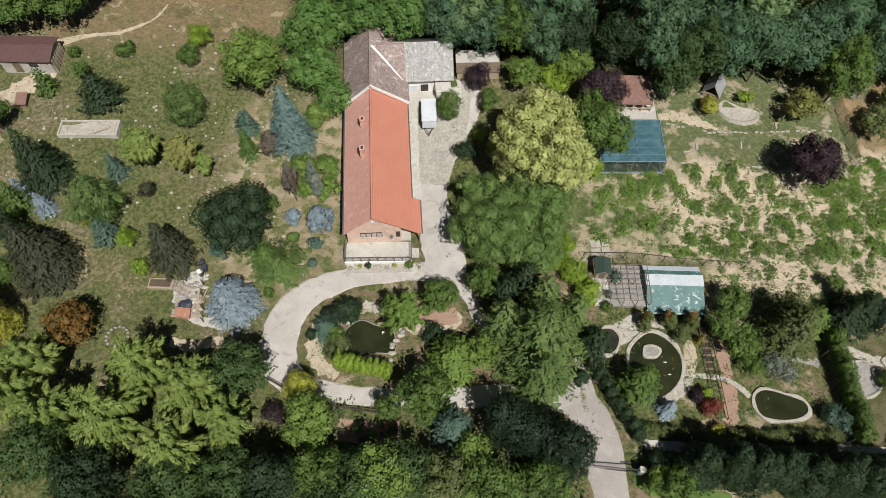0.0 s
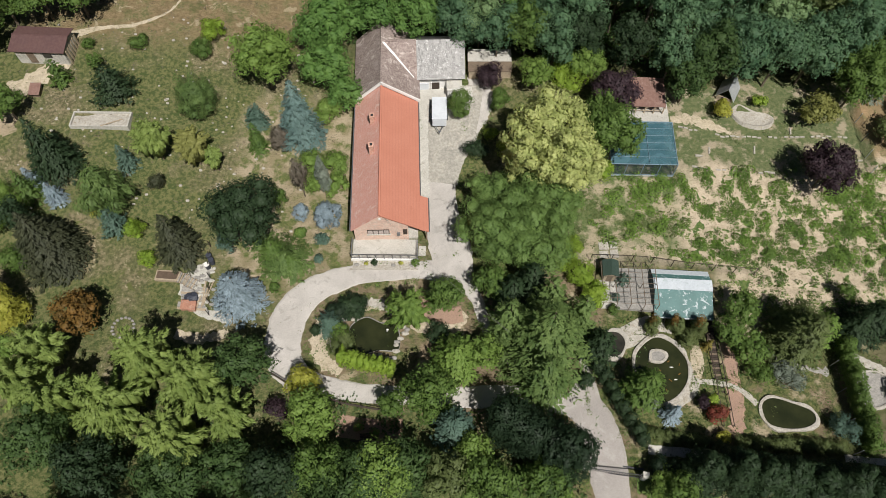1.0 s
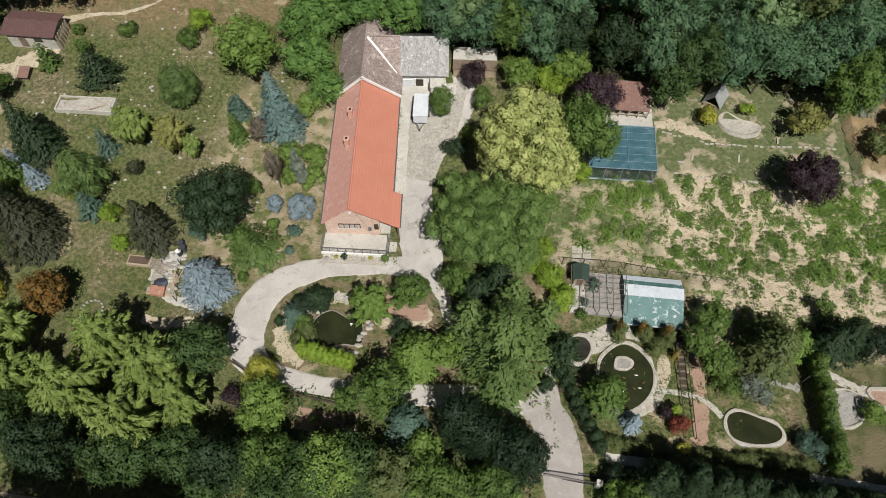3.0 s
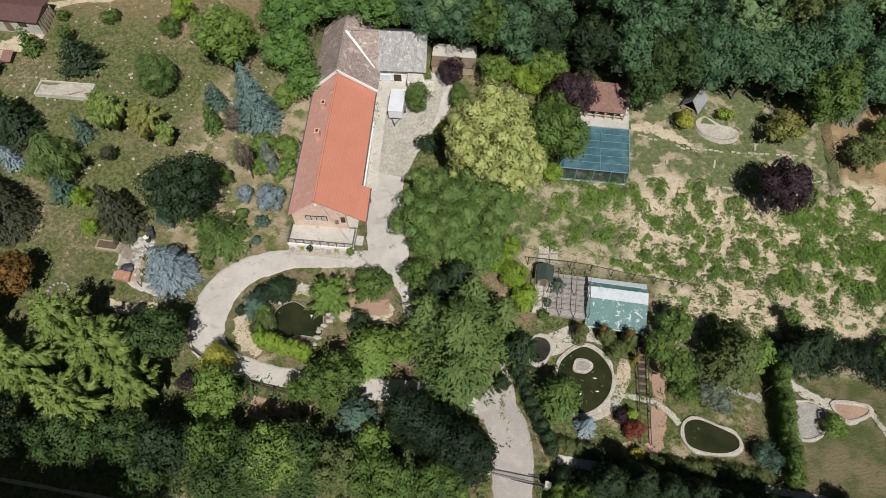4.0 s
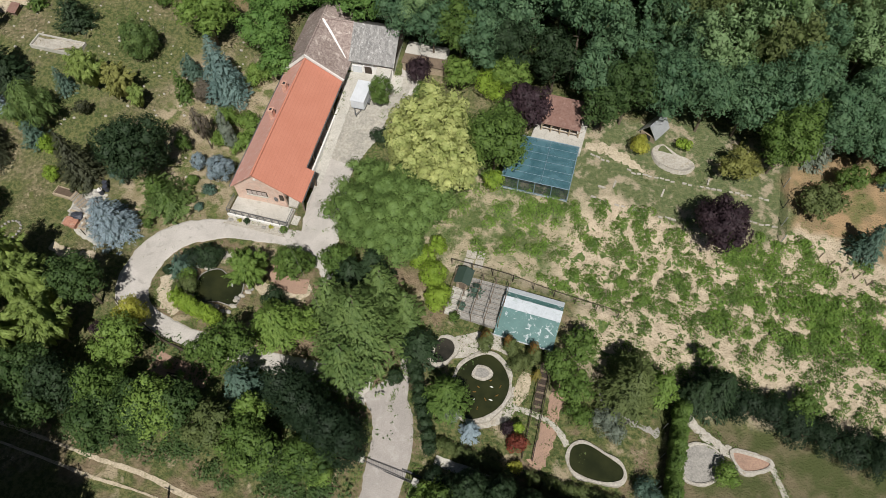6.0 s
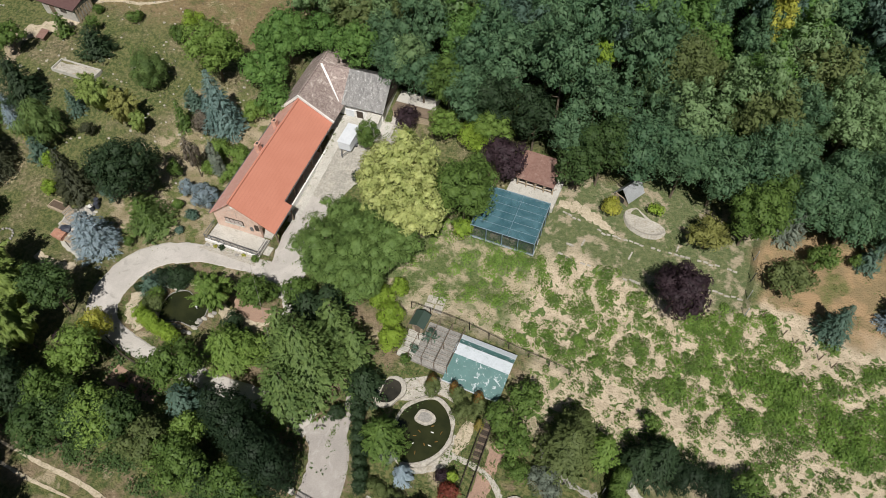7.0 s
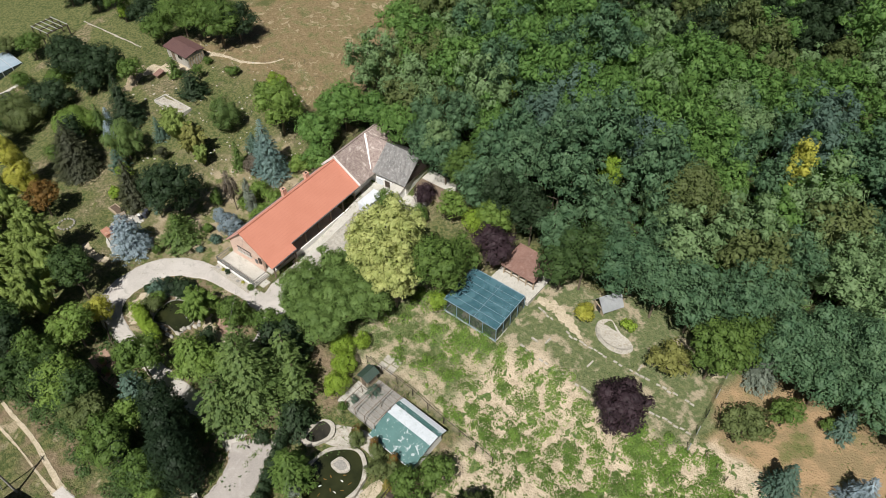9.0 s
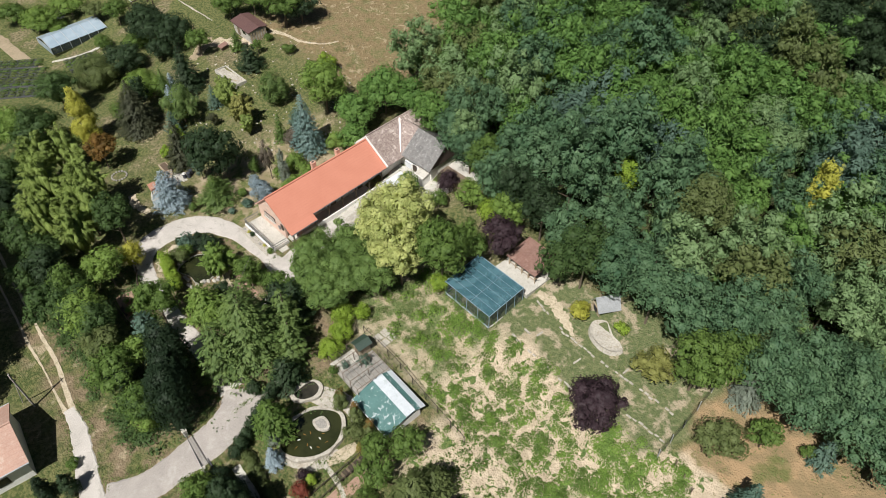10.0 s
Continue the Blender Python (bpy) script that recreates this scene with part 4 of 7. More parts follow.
# overhead cables from the gable to the trees
for k in (0, 1):
    a, b = Vector((-6.2, 37.1, 5.3 - 0.1 * k)), Vector((6.5, 24.2, 6.6 - 0.25 * k))
    bm, last = bmesh.new(), None
    for i in range(13):
        t = i / 12
        p = a.lerp(b, t) - Vector((0, 0, 0.9 * math.sin(math.pi * t)))
        if last:
            bar(last, p, 0.007, bm, 4)
        last = p
    c = thing("overhead_cable", Matrix.Identity(4), "thin grey overhead cable from the gable", "cable", "overhead cables")
    part("strand", bm, stonegrey, c)

# ---- yard ----
trailer = thing("trailer", pose(-1.05, 54.45, float(land(-1, 54.4)) + 0.08, 0, 0, 2), "white box trailer standing on the cobbled yard", "trailer")
box_bm = block(-0.85, 0.85, -1.5, 1.9, 0.45, 1.75)
bmesh.ops.bevel(box_bm, geom=list(box_bm.edges), offset=0.06, segments=2, affect="EDGES")
part("body", box_bm, trailerwhite, trailer, "white box body")
lid = slab((-0.9, -1.55, 1.80), (0.9, -1.55, 1.80), (0.9, 1.95, 1.85), (-0.9, 1.95, 1.85), 0.06)
part("lid", lid, trailerwhite, trailer, "smooth pale lid")
part("drawbar", bar((-0.5, -1.4, 0.42), (0, -2.5, 0.45), 0.05, bar((0.5, -1.4, 0.42), (0, -2.5, 0.45), 0.05)), steel, trailer)
part("jockey_wheel", bar((0.0, -2.35, 0.0), (0.0, -2.35, 0.6), 0.04), steel, trailer)
for sx in (-1, 1):
    w = part("wheel", bar((sx * 0.86, 0, 0.3), (sx * 1.04, 0, 0.3), 0.3, None, 14), rubber, trailer)
    part("rim", bar((sx * 0.95, 0, 0.3), (sx * 1.05, 0, 0.3), 0.17, None, 10), tin, w)
    part("mudguard", block(sx * 0.95 - 0.12, sx * 0.95 + 0.12, -0.4, 0.4, 0.6, 0.64), steel, trailer)

low = thing("outbuilding", pose(4.8, 61.7, 1.6, 0, 0, 2), "low outbuilding with a flat pale concrete roof", "outbuilding")
part("wall", block(-2.4, 2.9, -1.3, 1.4, -0.8, 1.5), palewood, low, "tan rendered wall")
part("roof", slab((-2.5, 0.2, 1.62), (3.0, 0.2, 1.62), (3.0, 2.2, 1.7), (-2.5, 2.2, 1.7), 0.14), concrete, low, "pale flat concrete roof")
part("roof", slab((-2.5, -1.4, 1.5), (3.0, -1.4, 1.5), (3.0, 0.2, 1.56), (-2.5, 0.2, 1.56), 0.1), wood, low, "brownish lower roof")

# ---- netted aviary ----
aviary = thing("aviary", pose(22.6, 49.4, 1.15, 0, 0, 0.5), "flat-roofed aviary frame under blue-green netting", "aviary")
AX, AY, AZ, RISE = 3.8, 2.9, 2.15, 0.5
part("net_roof", slab((-AX, -AY, AZ), (AX, -AY, AZ), (AX, AY, AZ + RISE), (-AX, AY, AZ + RISE), 0.02), net, aviary, "stretched blue-green net")
for a, b in (((-AX, -AY), (AX, -AY)), ((AX, -AY), (AX, AY)), ((AX, AY), (-AX, AY)), ((-AX, AY), (-AX, -AY))):
    za, zb = AZ + (RISE if a[1] > 0 else 0), AZ + (RISE if b[1] > 0 else 0)
    side = bmesh.new()
    q = [side.verts.new(p) for p in ((*a, -0.4), (*b, -0.4), (*b, zb), (*a, za))]
    side.faces.new(q)
    part("net_side", side, sidenet, aviary, "dark hanging side net")
    part("top_rail", bar((*a, za + 0.03), (*b, zb + 0.03), 0.05), bluesteel, aviary)
    part("bottom_board", bar((*a, 0.05), (*b, 0.05), 0.09), concrete, aviary)
    for k in range(4):
        t = k / 4
        x, y = a[0] + (b[0] - a[0]) * t, a[1] + (b[1] - a[1]) * t
        part("post", bar((x, y, -0.6), (x, y, za + (zb - za) * t), 0.05), bluesteel, aviary)
for k in range(1, 6):
    y = -AY + 2 * AY * k / 6
    part("roof_wire", bar((-AX, y, AZ + 0.07 + RISE * k / 6), (AX, y, AZ + 0.07 + RISE * k / 6), 0.025), bluesteel, aviary)
part("roof_wire", bar((0.6, -AY, AZ + 0.06), (0.6, AY, AZ + RISE + 0.07), 0.025), bluesteel, aviary)
part("kick_board", block(-AX, AX, -AY - 0.06, -AY - 0.03, -0.1, 0.28), bluesteel, aviary, "bluish board along the foot")

shelter = thing("open_shelter", pose(23.6, 56.8, 2.35, 0, 0, -1.0), "open timber shelter with a rust-red sheet roof", "shelter")
part("roof", slab((-2.5, -2.05, 1.35), (2.45, -2.05, 1.35), (2.45, 2.05, 1.95), (-2.5, 2.05, 1.95), 0.07), rustroof, shelter, "rust-red corrugated sheet")
part("back_wall", block(-2.3, 2.3, 1.8, 1.9, -0.8, 1.82), palewood, shelter)
for k in range(5):
    x = -2.1 + 1.1 * k
    part("post", block(x, x + 0.12, -1.95, -1.83, -0.8, 1.33), palewood, shelter, "weathered pale post")
    part("brace", bar((x + 0.06, -1.89, 0.75), (x + 0.5, -1.89, 1.3), 0.04), palewood, shelter)
part("floor", block(-2.9, 3.1, -4.0, 1.8, -1.6, 0.02), concrete, shelter, "pale concrete floor")
part("rail", block(-2.1, 2.4, -1.92, -1.86, 0.45, 0.53), palewood, shelter)

hut = thing("field_hut", pose(34.3, 58.3, 2.25, 0, 0, -28) @ Matrix.Diagonal((1, 1, 1.25, 1)), "small grey sheet-roofed hut with a dark open front", "hut")
part("roof", slab((-1.1, -1.5, 0.55), (0, -1.6, 1.9), (0, 1.5, 1.75), (-1.1, 1.4, 0.4), 0.05), tin, hut, "pale grey sheet")
part("roof", slab((0, -1.6, 1.9), (1.2, -1.5, 0.55), (1.2, 1.4, 0.4), (0, 1.5, 1.75), 0.05), tin, hut, "pale grey sheet")
fr = bmesh.new()
hexa(fr, [(-0.9, -1.35, -0.3), (1.0, -1.35, -0.3), (1.0, -1.25, -0.3), (-0.9, -1.25, -0.3), (-0.9, -1.35, 0.6), (1.0, -1.35, 0.6), (1.0, -1.25, 0.6), (-0.9, -1.25, 0.6)])
part("front", fr, palewood, hut)
part("back", block(-0.95, 1.05, 1.2, 1.3, -0.3, 0.6), palewood, hut)
# black panel on the closed front stands for the shade inside the opening
part("opening", block(-0.35, 0.45, -1.40, -1.36, -0.2, 0.55), rubber, hut, "black panel in place of the shaded opening")

pit = thing("sand_basin", pose(37.1, 55.1, float(land(37.1, 55.1)), 0, 0, -8), "kidney-shaped basin of pale dry sand", "basin")
ring = spline([(-1.8, 1.5), (-0.8, 1.2), (0.3, 0.7), (1.5, 0.6), (2.4, 0.0), (1.8, -1.1), (0.1, -1.6), (-1.7, -1.1), (-2.6, 0.3)], True, 5)
bm = bmesh.new()
mid = bm.verts.new((-0.4, -0.3, 0.06))
inner = [bm.verts.new((0.8 * p[0], 0.8 * p[1] - 0.06, 0.1)) for p in ring]
rim = [bm.verts.new((p[0], p[1], 0.26)) for p in ring]
foot = [bm.verts.new((1.1 * p[0], 1.12 * p[1], -0.25)) for p in ring]
for i in range(len(ring)):
    j = (i + 1) % len(ring)
    bm.faces.new((mid, inner[i], inner[j]))
    bm.faces.new((inner[i], rim[i], rim[j], inner[j]))
    bm.faces.new((rim[i], foot[i], foot[j], rim[j]))
part("bowl", bm, sandstone, pit, "pale sandy bowl")


def kerb(x0, y0, x1, y1, pieces, gap, material, label):
    """A broken row of low edging stones."""
    ob = thing("edging_row", Matrix.Identity(4), label, "edging", "garden edging")
    rng = random.Random(int(x0 * 7 + y0))
    a, b = Vector((x0, y0, 0)), Vector((x1, y1, 0))
    d = (b - a).normalized()
    n = Vector((-d.y, d.x, 0))
    for k in range(pieces):
        if rng.random() < gap:
            continue
        p, q = a.lerp(b, (k + rng.uniform(0.0, 0.12)) / pieces), a.lerp(b, (k + rng.uniform(0.7, 0.96)) / pieces)
        off = n * rng.uniform(-0.12, 0.12)
        bm = bmesh.new()
        low_p, low_q = Vector((0, 0, float(land(p.x, p.y)))), Vector((0, 0, float(land(q.x, q.y))))
        up = Vector((0, 0, 0.06 + rng.uniform(0, 0.10)))
        e = [n * rng.uniform(0.06, 0.12) for _ in range(4)]
        c = [p + off - e[0] + low_p, q + off - e[1] + low_q, q + off + e[2] + low_q, p + off + e[3] + low_p]
        hexa(bm, [v - Vector((0, 0, 0.3)) for v in c] + [v + up for v in c])
        part("stone", bm, material, ob)
    return ob


kerb(27.8, 53.3, 33.4, 52.2, 9, 0.35, sandstone, "row of pale edging stones across the garden")
kerb(33.4, 52.2, 48.8, 52.6, 24, 0.28, sandstone, "row of pale edging stones across the garden")
kerb(28.2, 47.9, 39.4, 47.3, 16, 0.25, sandstone, "row of pale edging stones above the field")
kerb(44.6, 49.2, 49.3, 49.5, 7, 0.1, sandstone, "row of pale edging stones near the fence")
kerb(31.2, 49.7, 31.4, 50.9, 1, 0.0, sandstone, "single short edging stone in the grass")
kerb(36.5, 49.9, 36.7, 51.2, 1, 0.0, sandstone, "single short edging stone in the grass")
kerb(41.2, 52.7, 41.3, 53.9, 1, 0.0, sandstone, "single short edging stone in the grass")
kerb(29.4, 49.6, 30.5, 49.5, 1, 0.0, sandstone, "single short edging stone in the grass")


def fence(name, points, tall, gap, post_mat, mesh_mat, label, rails=0, thick=0.05):
    """Posts with wire mesh or rails between them, along a line of corners."""
    ob = thing(name, Matrix.Identity(4), label, "fence", "fences")
    for (x0, y0), (x1, y1) in zip(points, points[1:]):
        n = max(1, int(math.hypot(x1 - x0, y1 - y0) / gap))
        spots = [(x0 + (x1 - x0) * k / n, y0 + (y1 - y0) * k / n) for k in range(n + 1)]
        for k, (x, y) in enumerate(spots):
            z = float(land(x, y))
            part("post", bar((x, y, z - 0.4), (x, y, z + tall), thick), post_mat, ob)
            if k == n:
                break
            u, v = spots[k + 1]
            w = float(land(u, v))
            for i in range(rails):
                h = tall * (0.95 - 0.42 * i)
                part("rail", bar((x, y, z + h), (u, v, w + h), thick * 0.8), post_mat, ob)
            if mesh_mat:
                bm = bmesh.new()
                bm.faces.new([bm.verts.new(p) for p in ((x, y, z), (u, v, w), (u, v, w + tall * 0.95), (x, y, z + tall * 0.95))])
                part("mesh", bm, mesh_mat, ob)
    return ob


fence("wire_fence", [(49.7, 47.6), (49.6, 52.0), (49.3, 57.4)], 1.7, 2.0, tin, fieldmesh, "grey wire fence with a dark mesh along the field")
fence("wire_fence", [(40.8, 27.8), (41.0, 22.0), (41.0, 15.8)], 1.8, 2.4, steel, wiremesh, "tall green wire fence beside the hedge")
fence("wire_fence", [(16.2, 35.6), (23.0, 35.7), (34.5, 35.0)], 1.5, 2.2, darkwood, wiremesh, "dark wire fence between the field and the pens", 1, 0.045)
fence("rail_fence", [(-12.2, 19.6), (-9.6, 18.6), (-5.4, 18.0)], 0.9, 1.9, darkwood, None, "dark wooden two-rail fence beside the drive", 2, 0.07)
fence("rail_fence", [(-16.8, 21.4), (-15.0, 20.4)], 0.9, 1.8, darkwood, None, "short dark wooden rail fence", 2, 0.07)
fence("rail_fence", [(-8.2, 15.0), (-4.4, 14.8)], 0.9, 1.9, darkwood, None, "dark wooden rail fence behind the seats", 2, 0.07)
fence("wire_fence", [(-56, 60), (-62, 66), (-66, 74)], 1.4, 2.5, steel, wiremesh, "thin wire fence along the far garden", 0, 0.04)
fence("rail_fence", [(12.8, 22.0), (13.6, 24.6), (14.4, 27.6)], 0.8, 1.5, wood, None, "low wooden rail beside the drive", 1, 0.06)
for k in range(7):
    x, y = 51.4 + 1.3 * k, 48.2 - 0.42 * k
    s = thing("stake", put(x, y), "short wooden stake standing in bare sand", "stake", "orchard stakes")
    part("pole", bar((0, 0, -0.3), (0.04, 0, 1.2), 0.06), wood, s)

# ---- glass-roofed pens and green shed ----
gh = thing("bird_house", pose(25.7, 31.8, -1.1, 0, 0, -1.5), "low shed with a peeling green and white sheet roof", "shed")
part("wall", block(-2.9, 2.9, -2.2, 2.1, -0.6, 1.15), white, gh, "whitewashed low wall")
part("front_wall", block(-2.95, 2.95, -2.25, -2.15, -0.6, 1.0), trailerwhite, gh)
part("roof", slab((-3.1, -2.75, 1.05), (3.1, -2.75, 1.05), (3.1, 0.35, 1.95), (-3.1, 0.35, 1.95), 0.06), greenroof, gh, "peeling green sheet with white patches")
part("ridge_sheet", slab((-3.12, 0.1, 2.0), (3.12, 0.1, 2.0), (3.12, 1.35, 2.12), (-3.12, 1.35, 2.12), 0.05), paleroof, gh, "pale bluish ridge sheet")
part("roof", slab((-3.1, 1.35, 1.95), (3.1, 1.35, 1.95), (3.1, 2.15, 1.6), (-3.1, 2.15, 1.6), 0.06), greenroof, gh, "green sheet strip")
part("roof_edge", slab((-3.1, 2.1, 1.66), (3.1, 2.1, 1.66), (3.1, 2.75, 1.4), (-3.1, 2.75, 1.4), 0.05), paleroof, gh, "pale worn edge sheet")
part("eaves_board", block(-3.1, 3.1, -2.85, -2.77, 0.95, 1.1), paleroof, gh)
for k in range(3):
    p = part("window", block(-2.2 + 1.8 * k, -1.2 + 1.8 * k, -2.30, -2.24, 0.1, 0.8), darkwood, gh)
    part("pane", block(-2.13 + 1.8 * k, -1.27 + 1.8 * k, -2.32, -2.29, 0.17, 0.73), glassy, p)

pens = thing("pen_frame", pose(19.9, 32.2, -0.12, 0, 0, -1.0), "row of open wire pens framed in brown timber", "pen")
for i in range(5):
    x = -2.9 + 1.45 * i
    for y in (-2.3, 0.2, 2.6):
        part("post", bar((x, y, -0.4), (x, y, 1.45), 0.04), wood, pens)
    part("beam", bar((x, -2.3, 1.45), (x, 2.6, 1.45), 0.04), wood, pens)
for j in range(9):
    y = -2.3 + 0.6125 * j
    part("rafter", bar((-2.9, y, 1.5), (2.9, y, 1.5), 0.022), wood, pens)
part("floor", block(-1.2, 2.9, -2.3, 2.6, -0.5, 0.08), stonegrey, pens, "grey-brown boarded floor")
part("floor", block(-2.9, -1.2, -2.3, 1.0, -0.5, 0.08), concrete, pens, "pale paved floor")
mesh_bm = bmesh.new()
mesh_bm.faces.new([mesh_bm.verts.new(p) for p in ((-2.9, -2.3, 1.53), (2.9, -2.3, 1.53), (2.9, 2.6, 1.53), (-2.9, 2.6, 1.53))])
part("mesh_top", mesh_bm, finemesh, pens)

kiosk = thing("garden_hut", pose(18.0, 34.0, -0.05, 0, 0, -2), "tiny garden hut with a dark green roof", "hut")
part("body", block(-0.6, 0.6, -0.8, 0.7, -0.3, 1.5), palewood, kiosk)
part("roof", slab((-0.85, -1.0, 1.5), (0.05, -1.0, 1.9), (0.05, 0.95, 1.9), (-0.85, 0.95, 1.5), 0.05), darkgreen, kiosk, "dark green ribbed sheet")
part("roof", slab((0.05, -1.0, 1.9), (0.9, -1.0, 1.5), (0.9, 0.95, 1.5), (0.05, 0.95, 1.9), 0.05), darkgreen, kiosk, "dark green ribbed sheet")
part("door", block(-0.3, 0.3, -0.84, -0.79, -0.2, 1.3), wood, kiosk)

paving = thing("paving_slabs", put(18.5, 37.0, 4), "worn pale paving slabs lying in the grass", "paving")
for i, (x, y, w, h) in enumerate(((-0.7, -0.5, 1.0, 0.9), (0.45, -0.45, 0.9, 1.0), (-0.6, 0.55, 1.1, 0.9), (0.5, 0.65, 0.8, 0.9))):
    part("slab", block(x - w / 2, x + w / 2, y - h / 2, y + h / 2, -0.2, 0.08 + 0.015 * i), sandstone, paving)

rail_walk = thing("timber_walk", pose(28.6, 23.6, -1.2, 0, 0, 1.5), "narrow dark timber walk with low side rails", "walkway")
for k in range(46):
    y = -5.7 + 0.25 * k
    part("plank", block(-0.42, 0.42, y, y + 0.21, -0.1, 0.06 + 0.045 * y + 0.01 * (k % 3)), darkwood if k % 3 else wood, rail_walk)
for sx in (-0.5, 0.5):
    part("rail", bar((sx, -5.7, 0.65 - 0.26), (sx, 5.7, 0.65 + 0.26), 0.045), darkwood, rail_walk)
    for k in range(8):
        y = -5.6 + 1.6 * k
        part("post", bar((sx, y, -0.5), (sx, y, 0.7 + 0.045 * y), 0.05), darkwood, rail_walk)


# ---- ponds ----
def pond(points, rim_width, water, label, rim_mat=sandstone, island=None, lift=0.10, name="pond"):
    """Water inside an uneven stone rim."""
    line = spline(points, True, 6)
    cx, cy = np.mean([p[0] for p in line]), np.mean([p[1] for p in line])
    level = max(float(land(p[0], p[1])) for p in line) + 0.09
    ob = thing(name, pose(cx, cy, level), label, "pond", "ponds")
    bm = bmesh.new()
    c = bm.verts.new((0, 0, 0))
    ring = [bm.verts.new((p[0] - cx, p[1] - cy, 0)) for p in line]
    for i in range(len(ring)):
        bm.faces.new((c, ring[i], ring[(i + 1) % len(ring)]))
    bmesh.ops.recalc_face_normals(bm, faces=bm.faces)
    if bm.faces[:][0].normal.z < 0:
        bmesh.ops.reverse_faces(bm, faces=bm.faces[:])
    part("water", bm, water, ob, "still dark green water")
    rng = random.Random(len(points) + int(cx))
    n = len(line)
    steps = [(-0.12, -0.3), (-0.10, lift), (0.35, lift + 0.03), (1.0, lift), (1.1, -0.7)]
    bm, loops = bmesh.new(), []
    for u, z in steps:
        loop = []
        for i, p in enumerate(line):
            a, b = line[i - 1], line[(i + 1) % n]
            d = np.array([b[0] - a[0], b[1] - a[1]])
            d /= max(1e-6, np.hypot(*d))
            o = np.array([d[1], -d[0]])
            if np.dot(o, np.array([p[0] - cx, p[1] - cy])) < 0:
                o = -o
            w = rim_width * u * (0.8 + 0.9 * noise.noise(Vector((0.6 * p[0], 0.6 * p[1], 3.0))) + (rng.uniform(-0.05, 0.1) if u > 0.9 else 0))
            loop.append(bm.verts.new((p[0] - cx + o[0] * w, p[1] - cy + o[1] * w, z)))
        loops.append(loop)
    for a, b in zip(loops, loops[1:]):
        for i in range(n):
            bm.faces.new((a[i], a[(i + 1) % n], b[(i + 1) % n], b[i]))
    bmesh.ops.recalc_face_normals(bm, faces=bm.faces)
    part("rim", bm, rim_mat, ob, "pale uneven stone rim")
    if island:
        ix, iy, ir = island
        bm = bmesh.new()
        outline = [(ir * (1 + 0.12 * math.sin(2 * a) + 0.1 * math.cos(3 * a)) * math.cos(a), 0.85 * ir * (1 + 0.1 * math.cos(2 * a)) * math.sin(a)) for a in np.linspace(0, 2 * math.pi, 20, endpoint=False)]
        tiers_ = [(1.08, -0.2), (1.0, 0.2), (0.72, 0.22), (0.66, 0.14)]
        loops = [[bm.verts.new((ix - cx + q * k, iy - cy + w * k, z)) for q, w in outline] for k, z in tiers_]
        for a, b in zip(loops, loops[1:]):
            for i in range(20):
                bm.faces.new((a[i], a[(i + 1) % 20], b[(i + 1) % 20], b[i]))
        isle = part("island", bm, sandstone, ob, "small stone-ringed island")
        bm = bmesh.new()
        bm.faces.new([bm.verts.new((ix - cx + q * 0.7, iy - cy + w * 0.7, 0.16)) for q, w in outline])
        part("planting", bm, stonegrey, isle)
    return ob


pond([(22.4, 27.0), (24.2, 26.4), (25.4, 24.6), (25.2, 22.4), (23.8, 20.6), (22.0, 20.0), (20.5, 21.2), (20.0, 23.2), (20.4, 25.3)], 0.42, pondwater,
     "large dark fish pond with a stone rim and an island", island=(22.45, 24.9, 1.0))
for k in range(12):
    a, q = 0.7 + 0.55 * k, 0.9 + 0.35 * (k % 4)
    f = thing("koi", pose(23.2 + 0.8 * q * math.cos(a), 23.2 + q * math.sin(a), -0.62, 0, 0, 40 * k), "small orange fish near the pond surface", "fish", "pond fish")
    part("body", lump(0.20, 0.06, 0.03, k, None, (0, 0, 0.0), 0.1), LEAF["copper"] if k % 3 else white, f)
pond([(17.4, 27.2), (18.6, 27.3), (19.2, 26.3), (18.6, 24.9), (17.5, 24.6), (17.2, 25.8)], 0.42, drywater, "small dark pond with a stone rim")
pond([(32.6, 20.3), (33.8, 21.1), (35.8, 20.6), (37.5, 19.9), (37.7, 18.8), (36.4, 18.1), (34.2, 18.0), (32.8, 18.6)], 0.34, pondwater, "oblong pond with dark green water and a pale rim")
pond([(-9.4, 26.8), (-7.9, 27.9), (-6.2, 27.3), (-4.9, 27.5), (-4.3, 25.9), (-4.4, 24.4), (-6.4, 24.3), (-8.4, 23.6), (-9.3, 24.9)], 0.1, pondwater, "green garden pond beside the drive", stonegrey)
pond([(43.4, 23.6), (45.2, 24.4), (46.6, 23.6), (46.4, 21.8), (45.0, 20.7), (43.4, 20.9)], 0.3, stonegrey, "shallow empty stone basin on the lawn")
pond([(47.6, 24.4), (49.4, 24.6), (51.0, 24.4), (50.4, 23.6), (48.6, 23.0)], 0.4, pinkgravel, "shallow basin with reddish gravel")
pond([(52.4, 20.8), (54.0, 21.0), (54.6, 19.6), (53.2, 18.8)], 0.35, sandstone, "small pale stone basin on the lawn")
# rockery and ornament by the garden pond
for k in range(26):
    a = 2.0 + 0.19 * k
    x, y = -7.2 + (3.3 + 0.5 * math.sin(5 * a)) * math.cos(a), 26.0 + (2.7 + 0.5 * math.cos(7 * a)) * math.sin(a)
    s = thing("rock", put(x, y), "rough pale rock at the edge of the garden pond", "rock", "pond rocks")
    part("stone", lump(0.28 + 0.05 * (k % 4), 0.24, 0.2, k, None, (0, 0, 0.08)), sandstone if k % 3 else stonegrey, s)
ribbon("rockery_ground", [(-12.2, 28.2), (-11.2, 26.0), (-10.6, 24.2)], 1.8, sandstone, 0.05, "pale stony ground of the rockery", "rockery", ragged=0.4)
